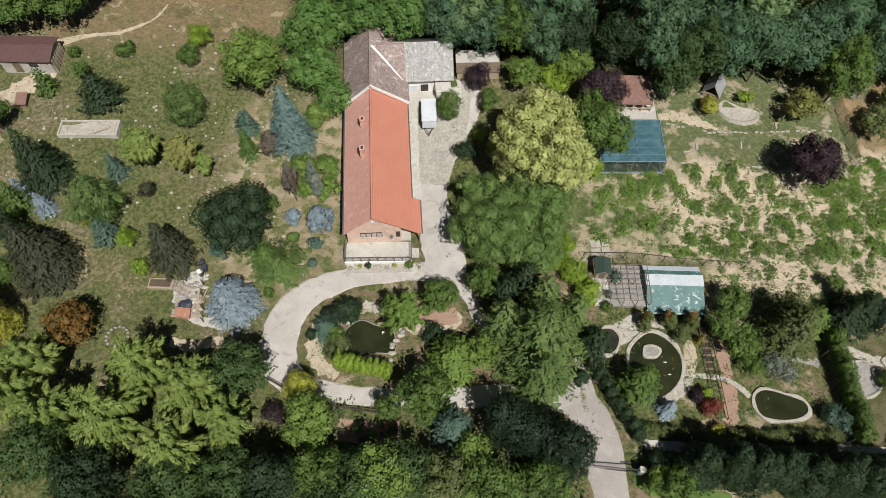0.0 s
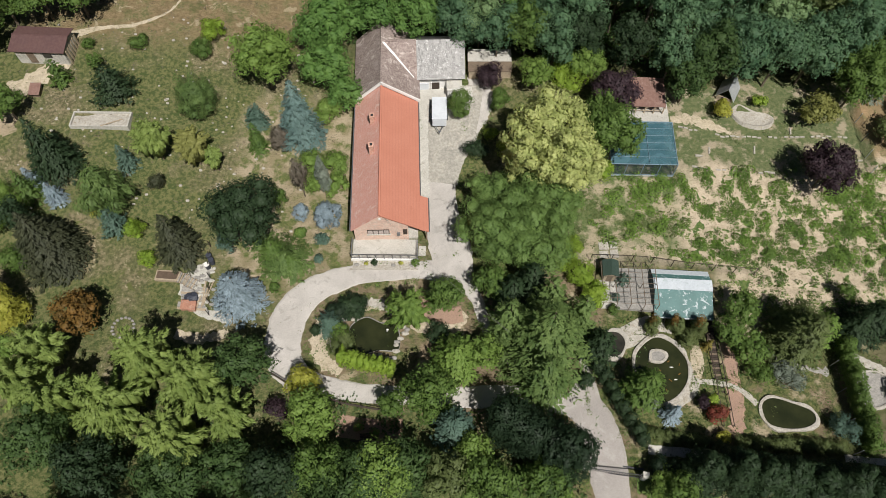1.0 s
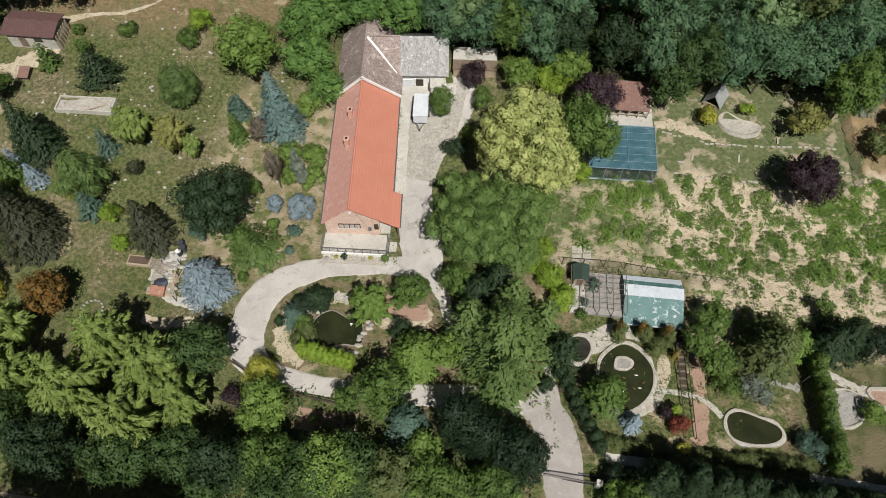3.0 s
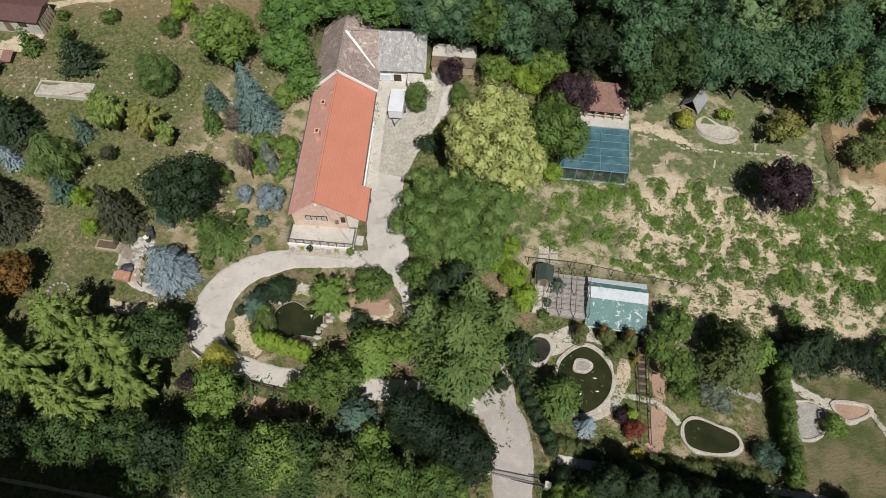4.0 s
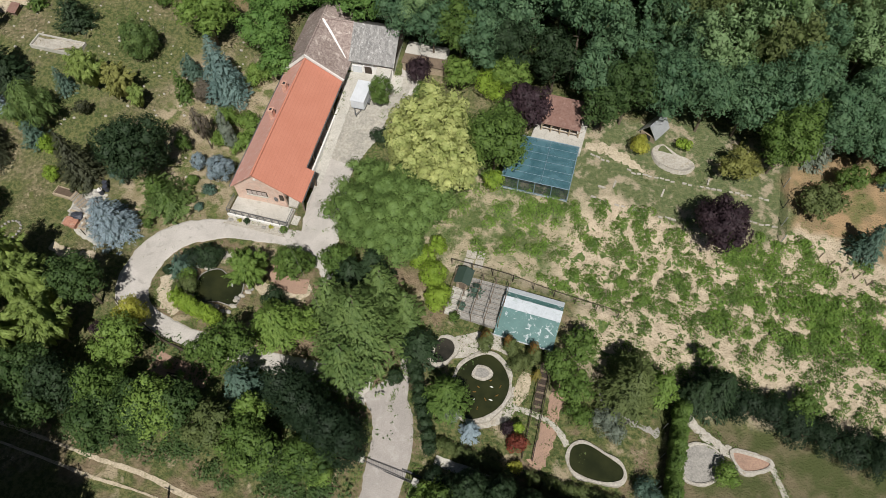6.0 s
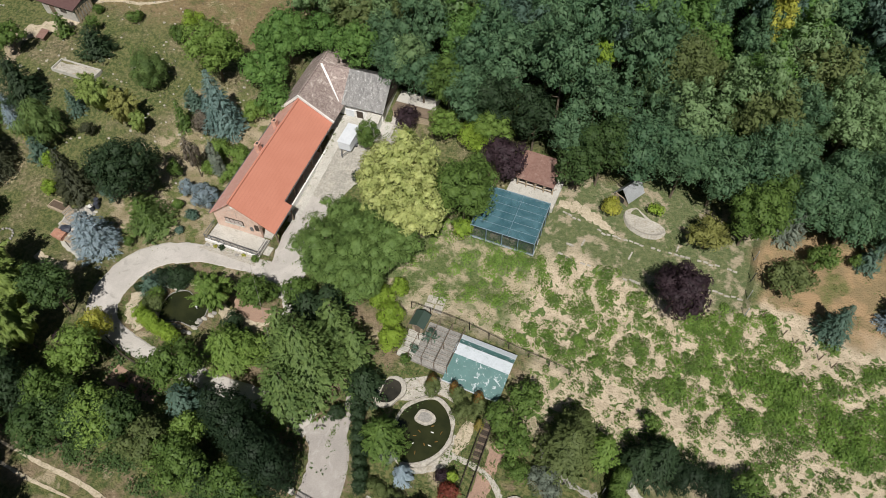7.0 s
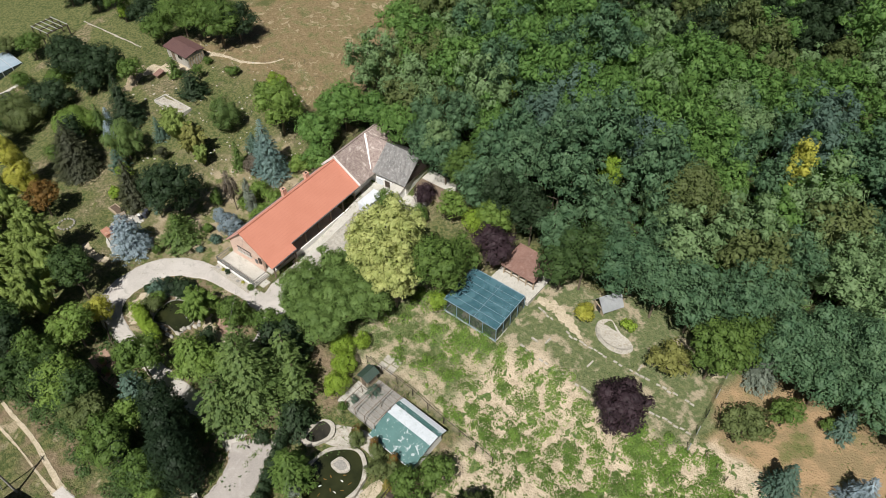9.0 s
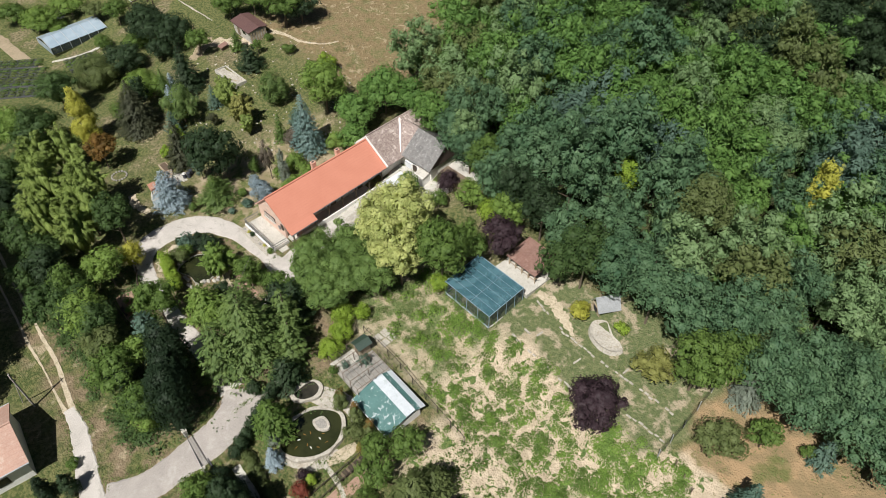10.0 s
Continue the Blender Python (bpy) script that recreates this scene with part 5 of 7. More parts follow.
ribbon("rockery_ground", [(-8.6, 29.6), (-6.8, 29.6), (-5.4, 29.0)], 1.6, sandstone, 0.05, "pale stony ground of the rockery", "rockery", ragged=0.4)
heron = thing("garden_ornament", pose(-5.6, 26.4, 0.3), "slender white garden ornament standing in the pond", "ornament")
part("figure", bar((0, 0, 0), (0.05, 0, 0.5), 0.05, lump(0.16, 0.1, 0.12, 5, None, (0.08, 0, 0.55)), 6), white, heron)

# hedges
def hedge(colour, x0, y0, x1, y1, tall, wide, bushes, label, sheer_sides=False):
    """A clipped hedge of close-set bushes, with rounded or sheer sides."""
    for k in range(bushes):
        rng = seeded()
        t = (k + 0.5) / bushes
        x, y = x0 + (x1 - x0) * t, y0 + (y1 - y0) * t
        l = math.hypot(x1 - x0, y1 - y0) / bushes
        ob = thing("hedge_bush", put(x, y, math.degrees(math.atan2(y1 - y0, x1 - x0))), label, "hedge", label)
        h = tall * rng.uniform(0.9, 1.1)
        lobes = [((0, 0, 0.45 * h), (0.55 * l, 0.5 * wide, 0.48 * h))]
        if sheer_sides:
            lobes = [((0, 0, f * h), (0.85 * l, w * wide, 0.26 * h)) for f, w in ((0.2, 0.44), (0.42, 0.5), (0.64, 0.5), (0.8, 0.4))]
        for i in range(7):
            lobes.append(((rng.uniform(-0.4, 0.4) * l, rng.uniform(-0.3, 0.3) * wide, h * rng.uniform(0.3, 0.8)), (0.34 * l, 0.34 * wide, 0.26 * h)))
        p = new("foliage", lobed(rng, lobes, 0.2 + 0.022 * tall, 0.9, LEAF[colour], hang=-0.3, slim=0.4))
        p.parent = ob


hedge("lime", -9.9, 22.9, -4.5, 21.9, 3.2, 1.4, 9, "bright green clipped thuja hedge")
hedge("mid", 42.0, 27.0, 42.2, 15.8, 3.0, 1.3, 10, "tall green hedge along the wire fence", True)
hedge("olive", 20.0, 16.9, 27.6, 16.0, 1.2, 1.2, 8, "low olive green hedge beside the path")
hedge("olive", 29.0, 16.2, 40.0, 16.4, 1.2, 1.3, 9, "low olive green hedge behind the ponds")
hedge("yew", 20.0, 13.4, 26.0, 12.6, 2.2, 2.6, 4, "dark clipped yew hedge beside the gate")
hedge("yew", 5.2, 16.7, 13.5, 13.2, 7.4, 3.7, 6, "tall dark clipped yew hedge beside the gravel drive", True)
hedge("dark", 15.6, 23.6, 18.4, 18.6, 2.2, 1.3, 5, "narrow dark hedge along the drive")
hedge("dark", 18.4, 18.6, 19.9, 15.6, 2.2, 1.3, 3, "narrow dark hedge along the drive")
hedge("yew", 46.5, 29.6, 62.0, 27.0, 2.6, 3.6, 6, "wide dark green hedge above the lawn")

# ---- gate ----
gatepaint = surface("dark_gate_paint", (0.045, 0.045, 0.05), (0.06, 0.06, 0.06), 1.5, 10, 0.6)
gate = thing("gate", pose(16.7, 12.95, -0.55, 0, 0, -6), "grey steel drive gate standing open between posts", "gate")
for x in (-2.75, 2.75):
    p = part("gate_post", block(x - 0.22, x + 0.22, -0.22, 0.22, -0.4, 1.5), white if x > 0 else concrete, gate, "pale square gate post")
    part("cap", block(x - 0.28, x + 0.28, -0.28, 0.28, 1.5, 1.6), concrete, p)
leaf_bm = part("leaf", block(-2.5, 2.5, -0.06, 0.0, 1.25, 1.33), gatepaint, gate, "steel gate leaf of bars")
part("rail", block(-2.5, 2.5, -0.06, 0.0, 0.15, 0.25), gatepaint, leaf_bm)
for k in range(21):
    part("bar", block(-2.5 + 0.245 * k, -2.46 + 0.245 * k, -0.05, -0.01, 0.2, 1.3), gatepaint, leaf_bm)
part("track", block(-2.9, 2.9, 0.75, 0.9, -0.3, 0.10), gatepaint, gate, "steel sliding track")

# ---- seats, pots and rubble ----
for x, y in ((-7.6, 16.4), (-6.0, 15.8)):
    pt = thing("planter", put(x, y), "round clay planter with clipped greenery", "planter", "planters")
    part("pot", bar((0, 0, 0), (0, 0, 0.5), 0.28, None, 12, 0.38), claybrick, pt)
    rng = seeded()
    g = new("greenery", lobed(rng, [((0, 0, 0.72), (0.42, 0.42, 0.42))], 0.16, 1.1, LEAF["light"]))
    g.parent = pt
bench = thing("bench", put(-6.6, 15.4, 3), "plain dark wooden garden bench", "bench")
for k in range(3):
    part("slat", block(-0.8, 0.8, -0.22 + 0.15 * k, -0.10 + 0.15 * k, 0.42, 0.46), darkwood, bench)
for x in (-0.65, 0.6):
    part("leg", block(x, x + 0.06, -0.2, 0.2, -0.1, 0.42), darkwood, bench)
part("backrest", block(-0.8, 0.8, 0.24, 0.28, 0.6, 0.85), darkwood, bench)

rng_b = random.Random(8)
deck = thing("board_deck", put(-26.4, 29.5, -2), "low deck of grey weathered boards with loose planks", "deck")
for k in range(9):
    part("board", block(-1.35 + rng_b.uniform(-0.2, 0.1), 1.3 + rng_b.uniform(-0.1, 0.3), -1.3 + 0.3 * k, -1.05 + 0.3 * k, 0.02, 0.09 + 0.012 * (k % 3)), stonegrey if k % 3 else palewood, deck)
for k in range(4):
    bm = block(-0.07, 0.07, -1.5, 1.4, 0.14, 0.19)
    bm.transform(pose(0.75 + 0.24 * k, 0.5 + 0.2 * (k % 2), 0.02 * k, 0, 0, rng_b.uniform(-12, 6)))
    part("plank", bm, palewood, deck)
for n, (x, y, turn, lean) in enumerate(((-27.4 - 0.5, 31.7, -12, 6), (-27.4 + 0.5, 31.7 - 0.5, -20, 12))):
    pallet = thing("pallet", put(x, y, turn, 0.25) @ pose(0, 0, 0, 0, lean, 0), "grey wooden pallet leaning on the pile", "pallet", "pallets")
    for k in range(6):
        part("slat", block(-0.62 + 0.21 * k, -0.5 + 0.21 * k, -0.6, 0.6, 0.10, 0.13), stonegrey if k % 2 else palewood, pallet)
    for k in range(3):
        part("bearer", block(-0.62, 0.67, -0.6 + 0.55 * k, -0.5 + 0.55 * k, 0.0, 0.10), wood, pallet)
crate = thing("planter_box", put(-29.6, 32.0, -2), "low weathered wooden frame bed", "planter")
for a in ((-1.3, 1.3, -0.62, -0.42), (-1.3, 1.3, 0.5, 0.58), (-1.3, -1.2, -0.42, 0.5), (1.2, 1.3, -0.42, 0.5)):
    part("board", block(*a, -0.1, 0.35), palewood, crate)
part("soil", block(-1.2, 1.2, -0.42, 0.5, -0.1, 0.2), soil, crate)
for n in range(2):
    box_ob = thing("crate", put(-26.6 - 0.42 + 0.8 * n, 28.6 - 0.1 * n, 3), "faded red plastic crate on the boards", "crate", "red crates")
    part("bottom", block(-0.37, 0.37, -0.5, 0.5, 0.12, 0.16), claybrick, box_ob)
    for a in ((-0.37, 0.37, -0.5, -0.46), (-0.37, 0.37, 0.46, 0.5), (-0.37, -0.33, -0.46, 0.46), (0.33, 0.37, -0.46, 0.46)):
        part("side", block(*a, 0.16, 0.55), claybrick, box_ob)
    part("lid", block(-0.4, 0.4, -0.53, 0.53, 0.55, 0.60), claybrick, box_ob)
tarp = thing("tarpaulin", put(-26.6, 28.6 + 1.0, 0), "crumpled dark tarpaulin on the boards", "tarpaulin")
part("sheet", lump(0.75, 0.55, 0.28, 4, None, (0, 0, 0.25), 0.5, 2), plasticblue, tarp)
for n in range(3):
    barrel = thing("barrel", put(-25.5 + 0.35 * (n % 2), 33.2 + 0.55 * n, 0), "dark plastic barrel beside the fence", "barrel", "barrels")
    part("body", bar((0, 0, -0.1), (0, 0, 0.8), 0.28, None, 12), plasticblue, barrel)
    part("lid", bar((0, 0, 0.8), (0, 0, 0.84), 0.3, None, 12), plasticblue if n else white, barrel)
for k in range(26):
    x, y = -25.4 + rng_b.uniform(-1.6, 1.4), 30.6 + rng_b.uniform(-2.6, 2.6)
    s = thing("rubble_stone", put(x, y), "broken pale stone lying on dusty ground", "rubble", "rubble")
    part("stone", lump(0.2 + rng_b.uniform(0, 0.25), 0.2, 0.14, k, None, (0, 0, 0.08)), concrete if k % 2 else stonegrey, s)
for k in range(170):
    x, y = rng_b.uniform(-50, -16), rng_b.uniform(38, 66)
    s = thing("field_stone", put(x, y), "small pale stone in dry grass", "stone", "field stones")
    q = rng_b.uniform(0.08, 0.26)
    part("stone", lump(q, q * 0.8, q * 0.6, k, None, (0, 0, 0.03), 0.25, 1), sandstone, s)

# ---- western plots ----
shed = thing("shed", pose(-48.8, 59.6, float(land(-48.8, 59.6)), 0, 0, -1), "brown-roofed shed with pale boarded walls", "shed")
part("wall", block(-3.0, 3.0, -1.6, 1.7, -0.6, 2.0), concrete, shed, "pale board walls")
part("roof", slab((-3.4, -2.0, 2.0), (3.3, -2.0, 2.0), (3.3, 0.3, 2.5), (-3.4, 0.3, 2.5), 0.1), brownroof, shed, "brown ribbed sheet roof")
part("roof", slab((-3.4, 0.3, 2.5), (3.3, 0.3, 2.5), (3.3, 2.0, 2.2), (-3.4, 2.0, 2.2), 0.1), brownroof, shed, "brown ribbed sheet roof")
part("ridge", bar((-3.42, 0.3, 2.52), (3.32, 0.3, 2.52), 0.07), brownroof, shed)
for k in range(15):
    part("board", block(-2.95 + 0.4 * k, -2.6 + 0.4 * k, -1.64, -1.6, -0.3, 1.95), concrete, shed)
part("door", block(-1.6, -0.7, -1.70, -1.64, 0.0, 1.85), wood, shed)
part("window", block(0.4, 1.4, -1.70, -1.64, 0.9, 1.5), glassy, shed)
for k in range(6):
    part("slat", block(3.3, 3.36, -1.6 + 0.55 * k, -1.3 + 0.55 * k, -0.4, 1.8), palewood, shed)
coop = thing("hen_hut", put(-48.8, 53.8, 2), "tiny hut with a reddish sloping lid", "hut")
part("body", block(-0.5, 0.5, -0.55, 0.55, -0.2, 0.6), wood, coop)
part("roof", slab((-0.65, -0.8, 0.6), (0.65, -0.8, 0.6), (0.65, 0.8, 0.95), (-0.65, 0.8, 0.95), 0.05), rustroof, coop, "reddish sheet lid")
trough = thing("concrete_trough", put(-40.4, 50.3, 1), "long shallow concrete trough in the grass", "trough")
for a in ((-3.4, 3.4, -1.1, -0.95), (-3.4, 3.4, 0.95, 1.1), (-3.4, -3.25, -0.95, 0.95), (3.25, 3.4, -0.95, 0.95)):
    part("wall", block(*a, -0.5, 0.38), concrete, trough)
part("bottom", block(-3.25, 3.25, -0.95, 0.95, -0.5, 0.12), sandstone, trough, "dusty trough bottom")
plank = part("plank", slab((0.2, -1.05, 0.44), (0.36, -1.12, 0.44), (2.5, 0.1, 0.2), (2.34, 0.16, 0.2), 0.04), palewood, trough)
stump = thing("garden_bed", put(-33.0, 26.0, 0), "round stone-edged bed with low greenery", "flower bed")
bm = bmesh.new()
for k in range(16):
    lump(0.2, 0.16, 0.16, k, bm, (1.1 * math.cos(k * math.pi / 8), 1.1 * math.sin(k * math.pi / 8), 0.1), 0.3, 1)
part("edging", bm, stonegrey, stump)

tunnel = thing("polytunnel", pose(-78.6, 36.8, float(land(-78, 37)), 0, 0, 4), "low greenhouse of pale bluish polythene on hoops", "greenhouse")
TW, TL, TH = 3.2, 5.6, 2.2
for k in range(7):
    y = -TL + 2 * TL * k / 6
    bm, last = bmesh.new(), None
    for p in ((-TW, y, 0), (-TW, y, 1.3), (0, y, TH), (TW, y, 1.3), (TW, y, 0)):
        if last:
            bar(last, p, 0.05, bm)
        last = p
    part("hoop", bm, tin, tunnel)
for x0, z0, x1, z1 in ((-TW, 1.3, 0, TH), (0, TH, TW, 1.3)):
    part("cover", slab((x0, -TL, z0), (x1, -TL, z1), (x1, TL, z1), (x0, TL, z0), 0.02), film, tunnel, "pale bluish film")
for x in (-TW, TW):
    part("side", block(x - 0.01, x + 0.01, -TL, TL, 0, 1.3), sidenet, tunnel)
for y in (-TL, TL):
    part("end", block(-TW, TW, y - 0.01, y + 0.01, 0, 1.3), film, tunnel)
for i, (x, y, l, w, turn) in enumerate(((-69.0, 36.4, 9, 4.4, 86), (-72.5, 22.0, 14, 3.4, 55), (-76.0, 22.5, 14, 3.2, 55), (-79.5, 23.5, 13, 3.2, 55), (-90.0, 38.0, 12, 3.6, 86), (-68.5, 21.5, 12, 3.2, 55))):
    bed_ob = thing("vegetable_bed", put(x, y, turn), "long vegetable bed with rows of low crops", "vegetable bed", "vegetable beds")
    part("cover", block(-l / 2, l / 2, -w / 2, w / 2, -0.5, 0.12), mulch, bed_ob, "dark ground cover")
    for j in (-1, 0, 1):
        rng = seeded()
        lobes = [((l * (k / 8 - 0.5) * 0.95, j * w * 0.3, 0.2), (l * 0.07, w * 0.13, 0.28)) for k in range(9)]
        g = new("crop", lobed(rng, lobes, 0.3, 0.7, LEAF["olive" if (i + j) % 3 else "mid"]))
        g.parent = bed_ob
        tagged(g, "", kind="stuff")
frame_ob = thing("unfinished_shelter", put(-76.5, 50.0, 5), "dark skeletal timber frame of an unfinished shelter", "frame")
for x in (-2.4, 0, 2.4):
    for y in (-2, 2):
        part("post", block(x - 0.08, x + 0.08, y - 0.08, y + 0.08, -0.3, 2.4), darkwood, frame_ob)
    part("beam", block(x - 0.08, x + 0.08, -2.1, 2.1, 2.4, 2.55), darkwood, frame_ob)
for y in (-2, -1, 0, 1, 2):
    part("purlin", block(-2.6, 2.6, y - 0.05, y + 0.05, 2.55, 2.65), tin, frame_ob)

# ---- neighbour's house by the road ----
nb = thing("house", pose(3.7, -4.6, -0.1, 0, 0, -5), "white neighbouring house with a pale terracotta roof", "house")
part("wall", block(-3.7, 3.7, -4.6, 4.6, -0.6, 3.5), white, nb, "white rendered wall")
for sx in (-1, 1):
    part("roof", slab((sx * 4.2, -5.0, 3.35), (sx * 4.2, 5.0, 3.35), (0, 5.0, 5.3), (0, -5.0, 5.3), 0.16), paletile, nb, "pale terracotta tiles")
    part("gutter", bar((sx * 4.26, -5.0, 3.3), (sx * 4.26, 5.0, 3.3), 0.08), tin, nb)
part("ridge", bar((0, -5.05, 5.3), (0, 5.05, 5.3), 0.13, None, 8), paletile, nb)
for y in (-4.6, 4.4):
    part("gable_wall", hexa(bmesh.new(), [(-3.7, y, 3.5), (3.7, y, 3.5), (3.7, y + 0.2, 3.5), (-3.7, y + 0.2, 3.5), (-0.05, y, 5.15), (0.05, y, 5.15), (0.05, y + 0.2, 5.15), (-0.05, y + 0.2, 5.15)]), white, nb, "white rendered gable")
for y in (-2.6, 1.4):
    w = part("window", block(3.68, 3.76, y, y + 1.2, 1.2, 2.3), darkwood, nb, "dark framed window")
    part("pane", block(3.75, 3.78, y + 0.08, y + 1.12, 1.28, 2.22), glassy, w)
ribbon("garden_way", [(-96, 25.4, 3.2), (-89.5, 26.0, 3.2), (-76.7, 27.2, 3.0), (-66, 28.2, 2.6), (-57, 29.4, 1.8)], 3.0, trodden, 0.045, "trodden straw-coloured way between the vegetable plots", "path", ragged=0.4)
ribbon("garden_way", [(-74.4, 30.6), (-71.6, 36.0), (-70.8, 41.2)], 0.9, concrete, 0.05, "pale slab path beside the greenhouse", "path", ragged=0.08)
ribbon("garden_way", [(-54.6, 53.6, 2.6), (-52.4, 51.2, 3.4), (-50.8, 48.2, 2.2)], 3.0, trodden, 0.04, "bare dusty earth below the shed", "path", ragged=0.6)
pole = thing("utility_pole", put(-0.6, 2.3), "grey wooden utility pole with a brace", "utility pole")
part("mast", bar((0, 0, -0.5), (0, 0, 6.2), 0.12, None, 8, 0.09), stonegrey, pole)
part("brace", bar((-1.5, -0.9, -0.3), (0, 0, 4.8), 0.06), stonegrey, pole)
part("arm", bar((-0.5, 0, 5.9), (0.5, 0, 5.9), 0.05), stonegrey, pole)

# bare trodden ground inside the drive ring
ribbon("garden_sand", [(-11.4, 28.6, 1.2), (-12.2, 27.0, 2.4), (-12.6, 25.0, 2.6), (-11.8, 23.0, 2.2), (-10.0, 21.8, 1.0)], 1.6, sand, 0.035, "trodden sandy ground beside the garden pond", "ground", ragged=0.5)
ribbon("garden_sand", [(-8.8, 29.4, 1.2), (-5.6, 29.2, 1.6), (-2.4, 27.2, 1.6), (0.4, 27.0, 2.6), (2.6, 28.6, 1.6)], 1.6, sand, 0.035, "trodden sandy ground beside the garden pond", "ground", ragged=0.5)
ribbon("house_strip", [(-3.5, 58.0, 2.4), (-3.2, 53.6, 2.3), (-2.9, 48.5, 2.2), (-2.5, 43.6, 2.0), (-2.2, 41.0, 1.6)], 1.3, concrete, 0.092, "pale concrete strip along the verandah", "path")
lawn_green = surface("mown_grass", (0.085, 0.15, 0.03), (0.13, 0.19, 0.05), 0.6, 8, 0.95)
ribbon("mown_lawn", [(18.9, 12.0, 1.6), (21.6, 11.6, 3.0), (24.6, 10.6, 3.2), (28.0, 9.8, 2.6)], 3.0, lawn_green, 0.05, "small bright green mown lawn beside the gate", "lawn", ragged=0.3)
fence("fence", [(-25.7, 35.7), (-25.1, 32.0), (-24.4, 27.7)], 1.3, 1.2, darkwood, wiremesh, "dark wire fence beside the timber pile")
ribbon("garden_kerb", [(-76.2, 56.1), (-66.5, 56.7), (-59.0, 57.1)], 0.26, sandstone, 0.10, "pale stone kerb along the far lawn", "kerb", ragged=0.16)
ribbon("sand_patch", [(26.8, 26.4, 1.2), (26.7, 24.6, 2.0), (26.5, 22.8, 1.0)], 1.8, sand, 0.035, "trodden sandy ground between pond and walk", "ground", ragged=0.15)


# ---- planting ----
# west garden
pine("dark", -39.4, 54.0, 4.5, 2.7)
dense("cedar", -29.2, 52.4, 6, 2.4)
shrub("lime", -29.4, 63.0, 4, 1.7)
shrub("mid", -30.2, 60.6, 3, 1.5)
broad("light", -21.7, 57.2, 9.6, 3.7)
pine("mid", -46.0, 55.3, 4, 1.4)
shrub("mid", -44.0, 60.4, 1.6, 1.0)
shrub("mid", -37.8, 60.8, 1.8, 1.4)
spruce("teal", -17.2, 50.4, 10.3, 3.0)
spruce("bluegreen", -22.3, 51.8, 4, 1.2)
spruce("mid", -22.1, 48.5, 5, 1.3)
shrub("brown", -19.6, 49.3, 3.5, 1.6)
feather("willow", -32.6, 46.0, 7, 2.2)
feather("strawgreen", -28.4, 45.8, 6.5, 2.1)
feather("willow", -26.3, 45.3, 4.5, 1.1)
shrub("olivedark", -32.5, 42.4, 3, 1.0)
spruce("dark", -43.7, 44.1, 9, 3.2)
spruce("bluegreen", -36.2, 44.8, 4, 1.4)
spruce("blue", -46.2, 42.1, 3.5, 1.3)
spruce("blue", -43.4, 40.4, 3.5, 1.4)
weep("cedar", -37.0, 39.5, 6, 3.0)
shrub("yellow", -37.9, 38.3, 5, 0.9)
pine("bluegreen", -36.1, 37.2, 4, 1.6)
broad("dark", -20.9, 36.9, 10.5, 3.9)
shrub("lime", -33.6, 36.5, 3.5, 1.2)
shrub("lime", -31.9, 33.4, 2.5, 1.0)
spruce("olivedark", -28.5, 34.8, 8, 2.7)
spruce("olivedark", -42.0, 33.9, 9, 3.1)
broad("dark", -45.0, 36.4, 7, 1.8)
pine("cedar", -17.0, 34.0, 2.6, 3.4)
pine("cedar", -19.6, 35.9, 2.6, 1.9)
shrub("bluegreen", -23.2, 35.1, 5, 1.2)
weep("brown", -16.2, 42.8, 7, 1.1)
column("grey", -14.0, 43.9, 6.5, 0.9)
shrub("light", -12.7, 46.7, 3, 1.7)
shrub("light", -15.7, 46.8, 2.6, 1.6)
shrub("light", -12.8, 44.0, 2.4, 1.7)
shrub("light", -15.2, 44.1, 2.2, 1.4)
dense("blue", -13.0, 39.4, 3.6, 1.7)
dense("blue", -16.1, 39.9, 2.4, 1.0)
shrub("bluegreen", -13.8, 37.0, 1.2, 0.8)
dense("mid", -17.8, 30.7, 1.6, 0.6)
dense("light", -16.0, 37.7, 1.2, 0.6)
spruce("blue", -21.1, 29.2, 6.5, 3.1)
broad("copper", -36.3, 25.7, 6, 2.5)
column("yellow", -44.6, 26.6, 10, 2.2)
spruce("olivedark", -41.8, 33.8, 8, 4.1)
dense("olive", -59.1, 34.0, 5, 4.0)
broad("dark", -55.8, 48.4, 6.5, 3.4)
broad("dark", -60.8, 46.2, 7, 4.1)
broad("dark", -58.6, 39.5, 5, 3.5)
broad("mid", -42.0, 57.1, 3, 1.0)
broad("light", -85.2, 34.0, 5, 3.9)
shrub("mid", -69.4, 39.2, 3, 1.9)
broad("mid", -55.6, 59.4, 6, 2.8)
dense("light", -49.7, 38.2, 4, 3.3)
spruce("mid", -46.3, 40.8, 5, 1.7)
shrub("mid", -45.0, 32.2, 5, 1.8)
# big light feathery trees south west
feather("willow", -37.8, 21.6, 9, 2.5)
feather("willow", -27.1, 20.7, 11, 3.1)
feather("willow", -22.3, 18.6, 11, 3.1)
feather("willow", -28.9, 16.1, 12, 3.2)
feather("willow", -34.2, 16.5, 11, 2.6)
feather("willow", -23.1, 13.5, 11, 2.9)
feather("willow", -18.8, 15.9, 10, 2.4)
broad("deep", -18.1, 20.7, 9, 2.7)
feather("willow", -38.5, 18.1, 10, 2.2)
broad("deep", -34.8, 13.1, 10, 2.9)
broad("dark", -29.8, 10.7, 10, 2.9)
broad("light", -40.8, 22.1, 6, 1.6)
broad("deep", -46.5, 19.8, 8, 3.9)
broad("light", -49.2, 16.9, 8, 3.5)
broad("deep", -55.3, 26.5, 8, 3.6)
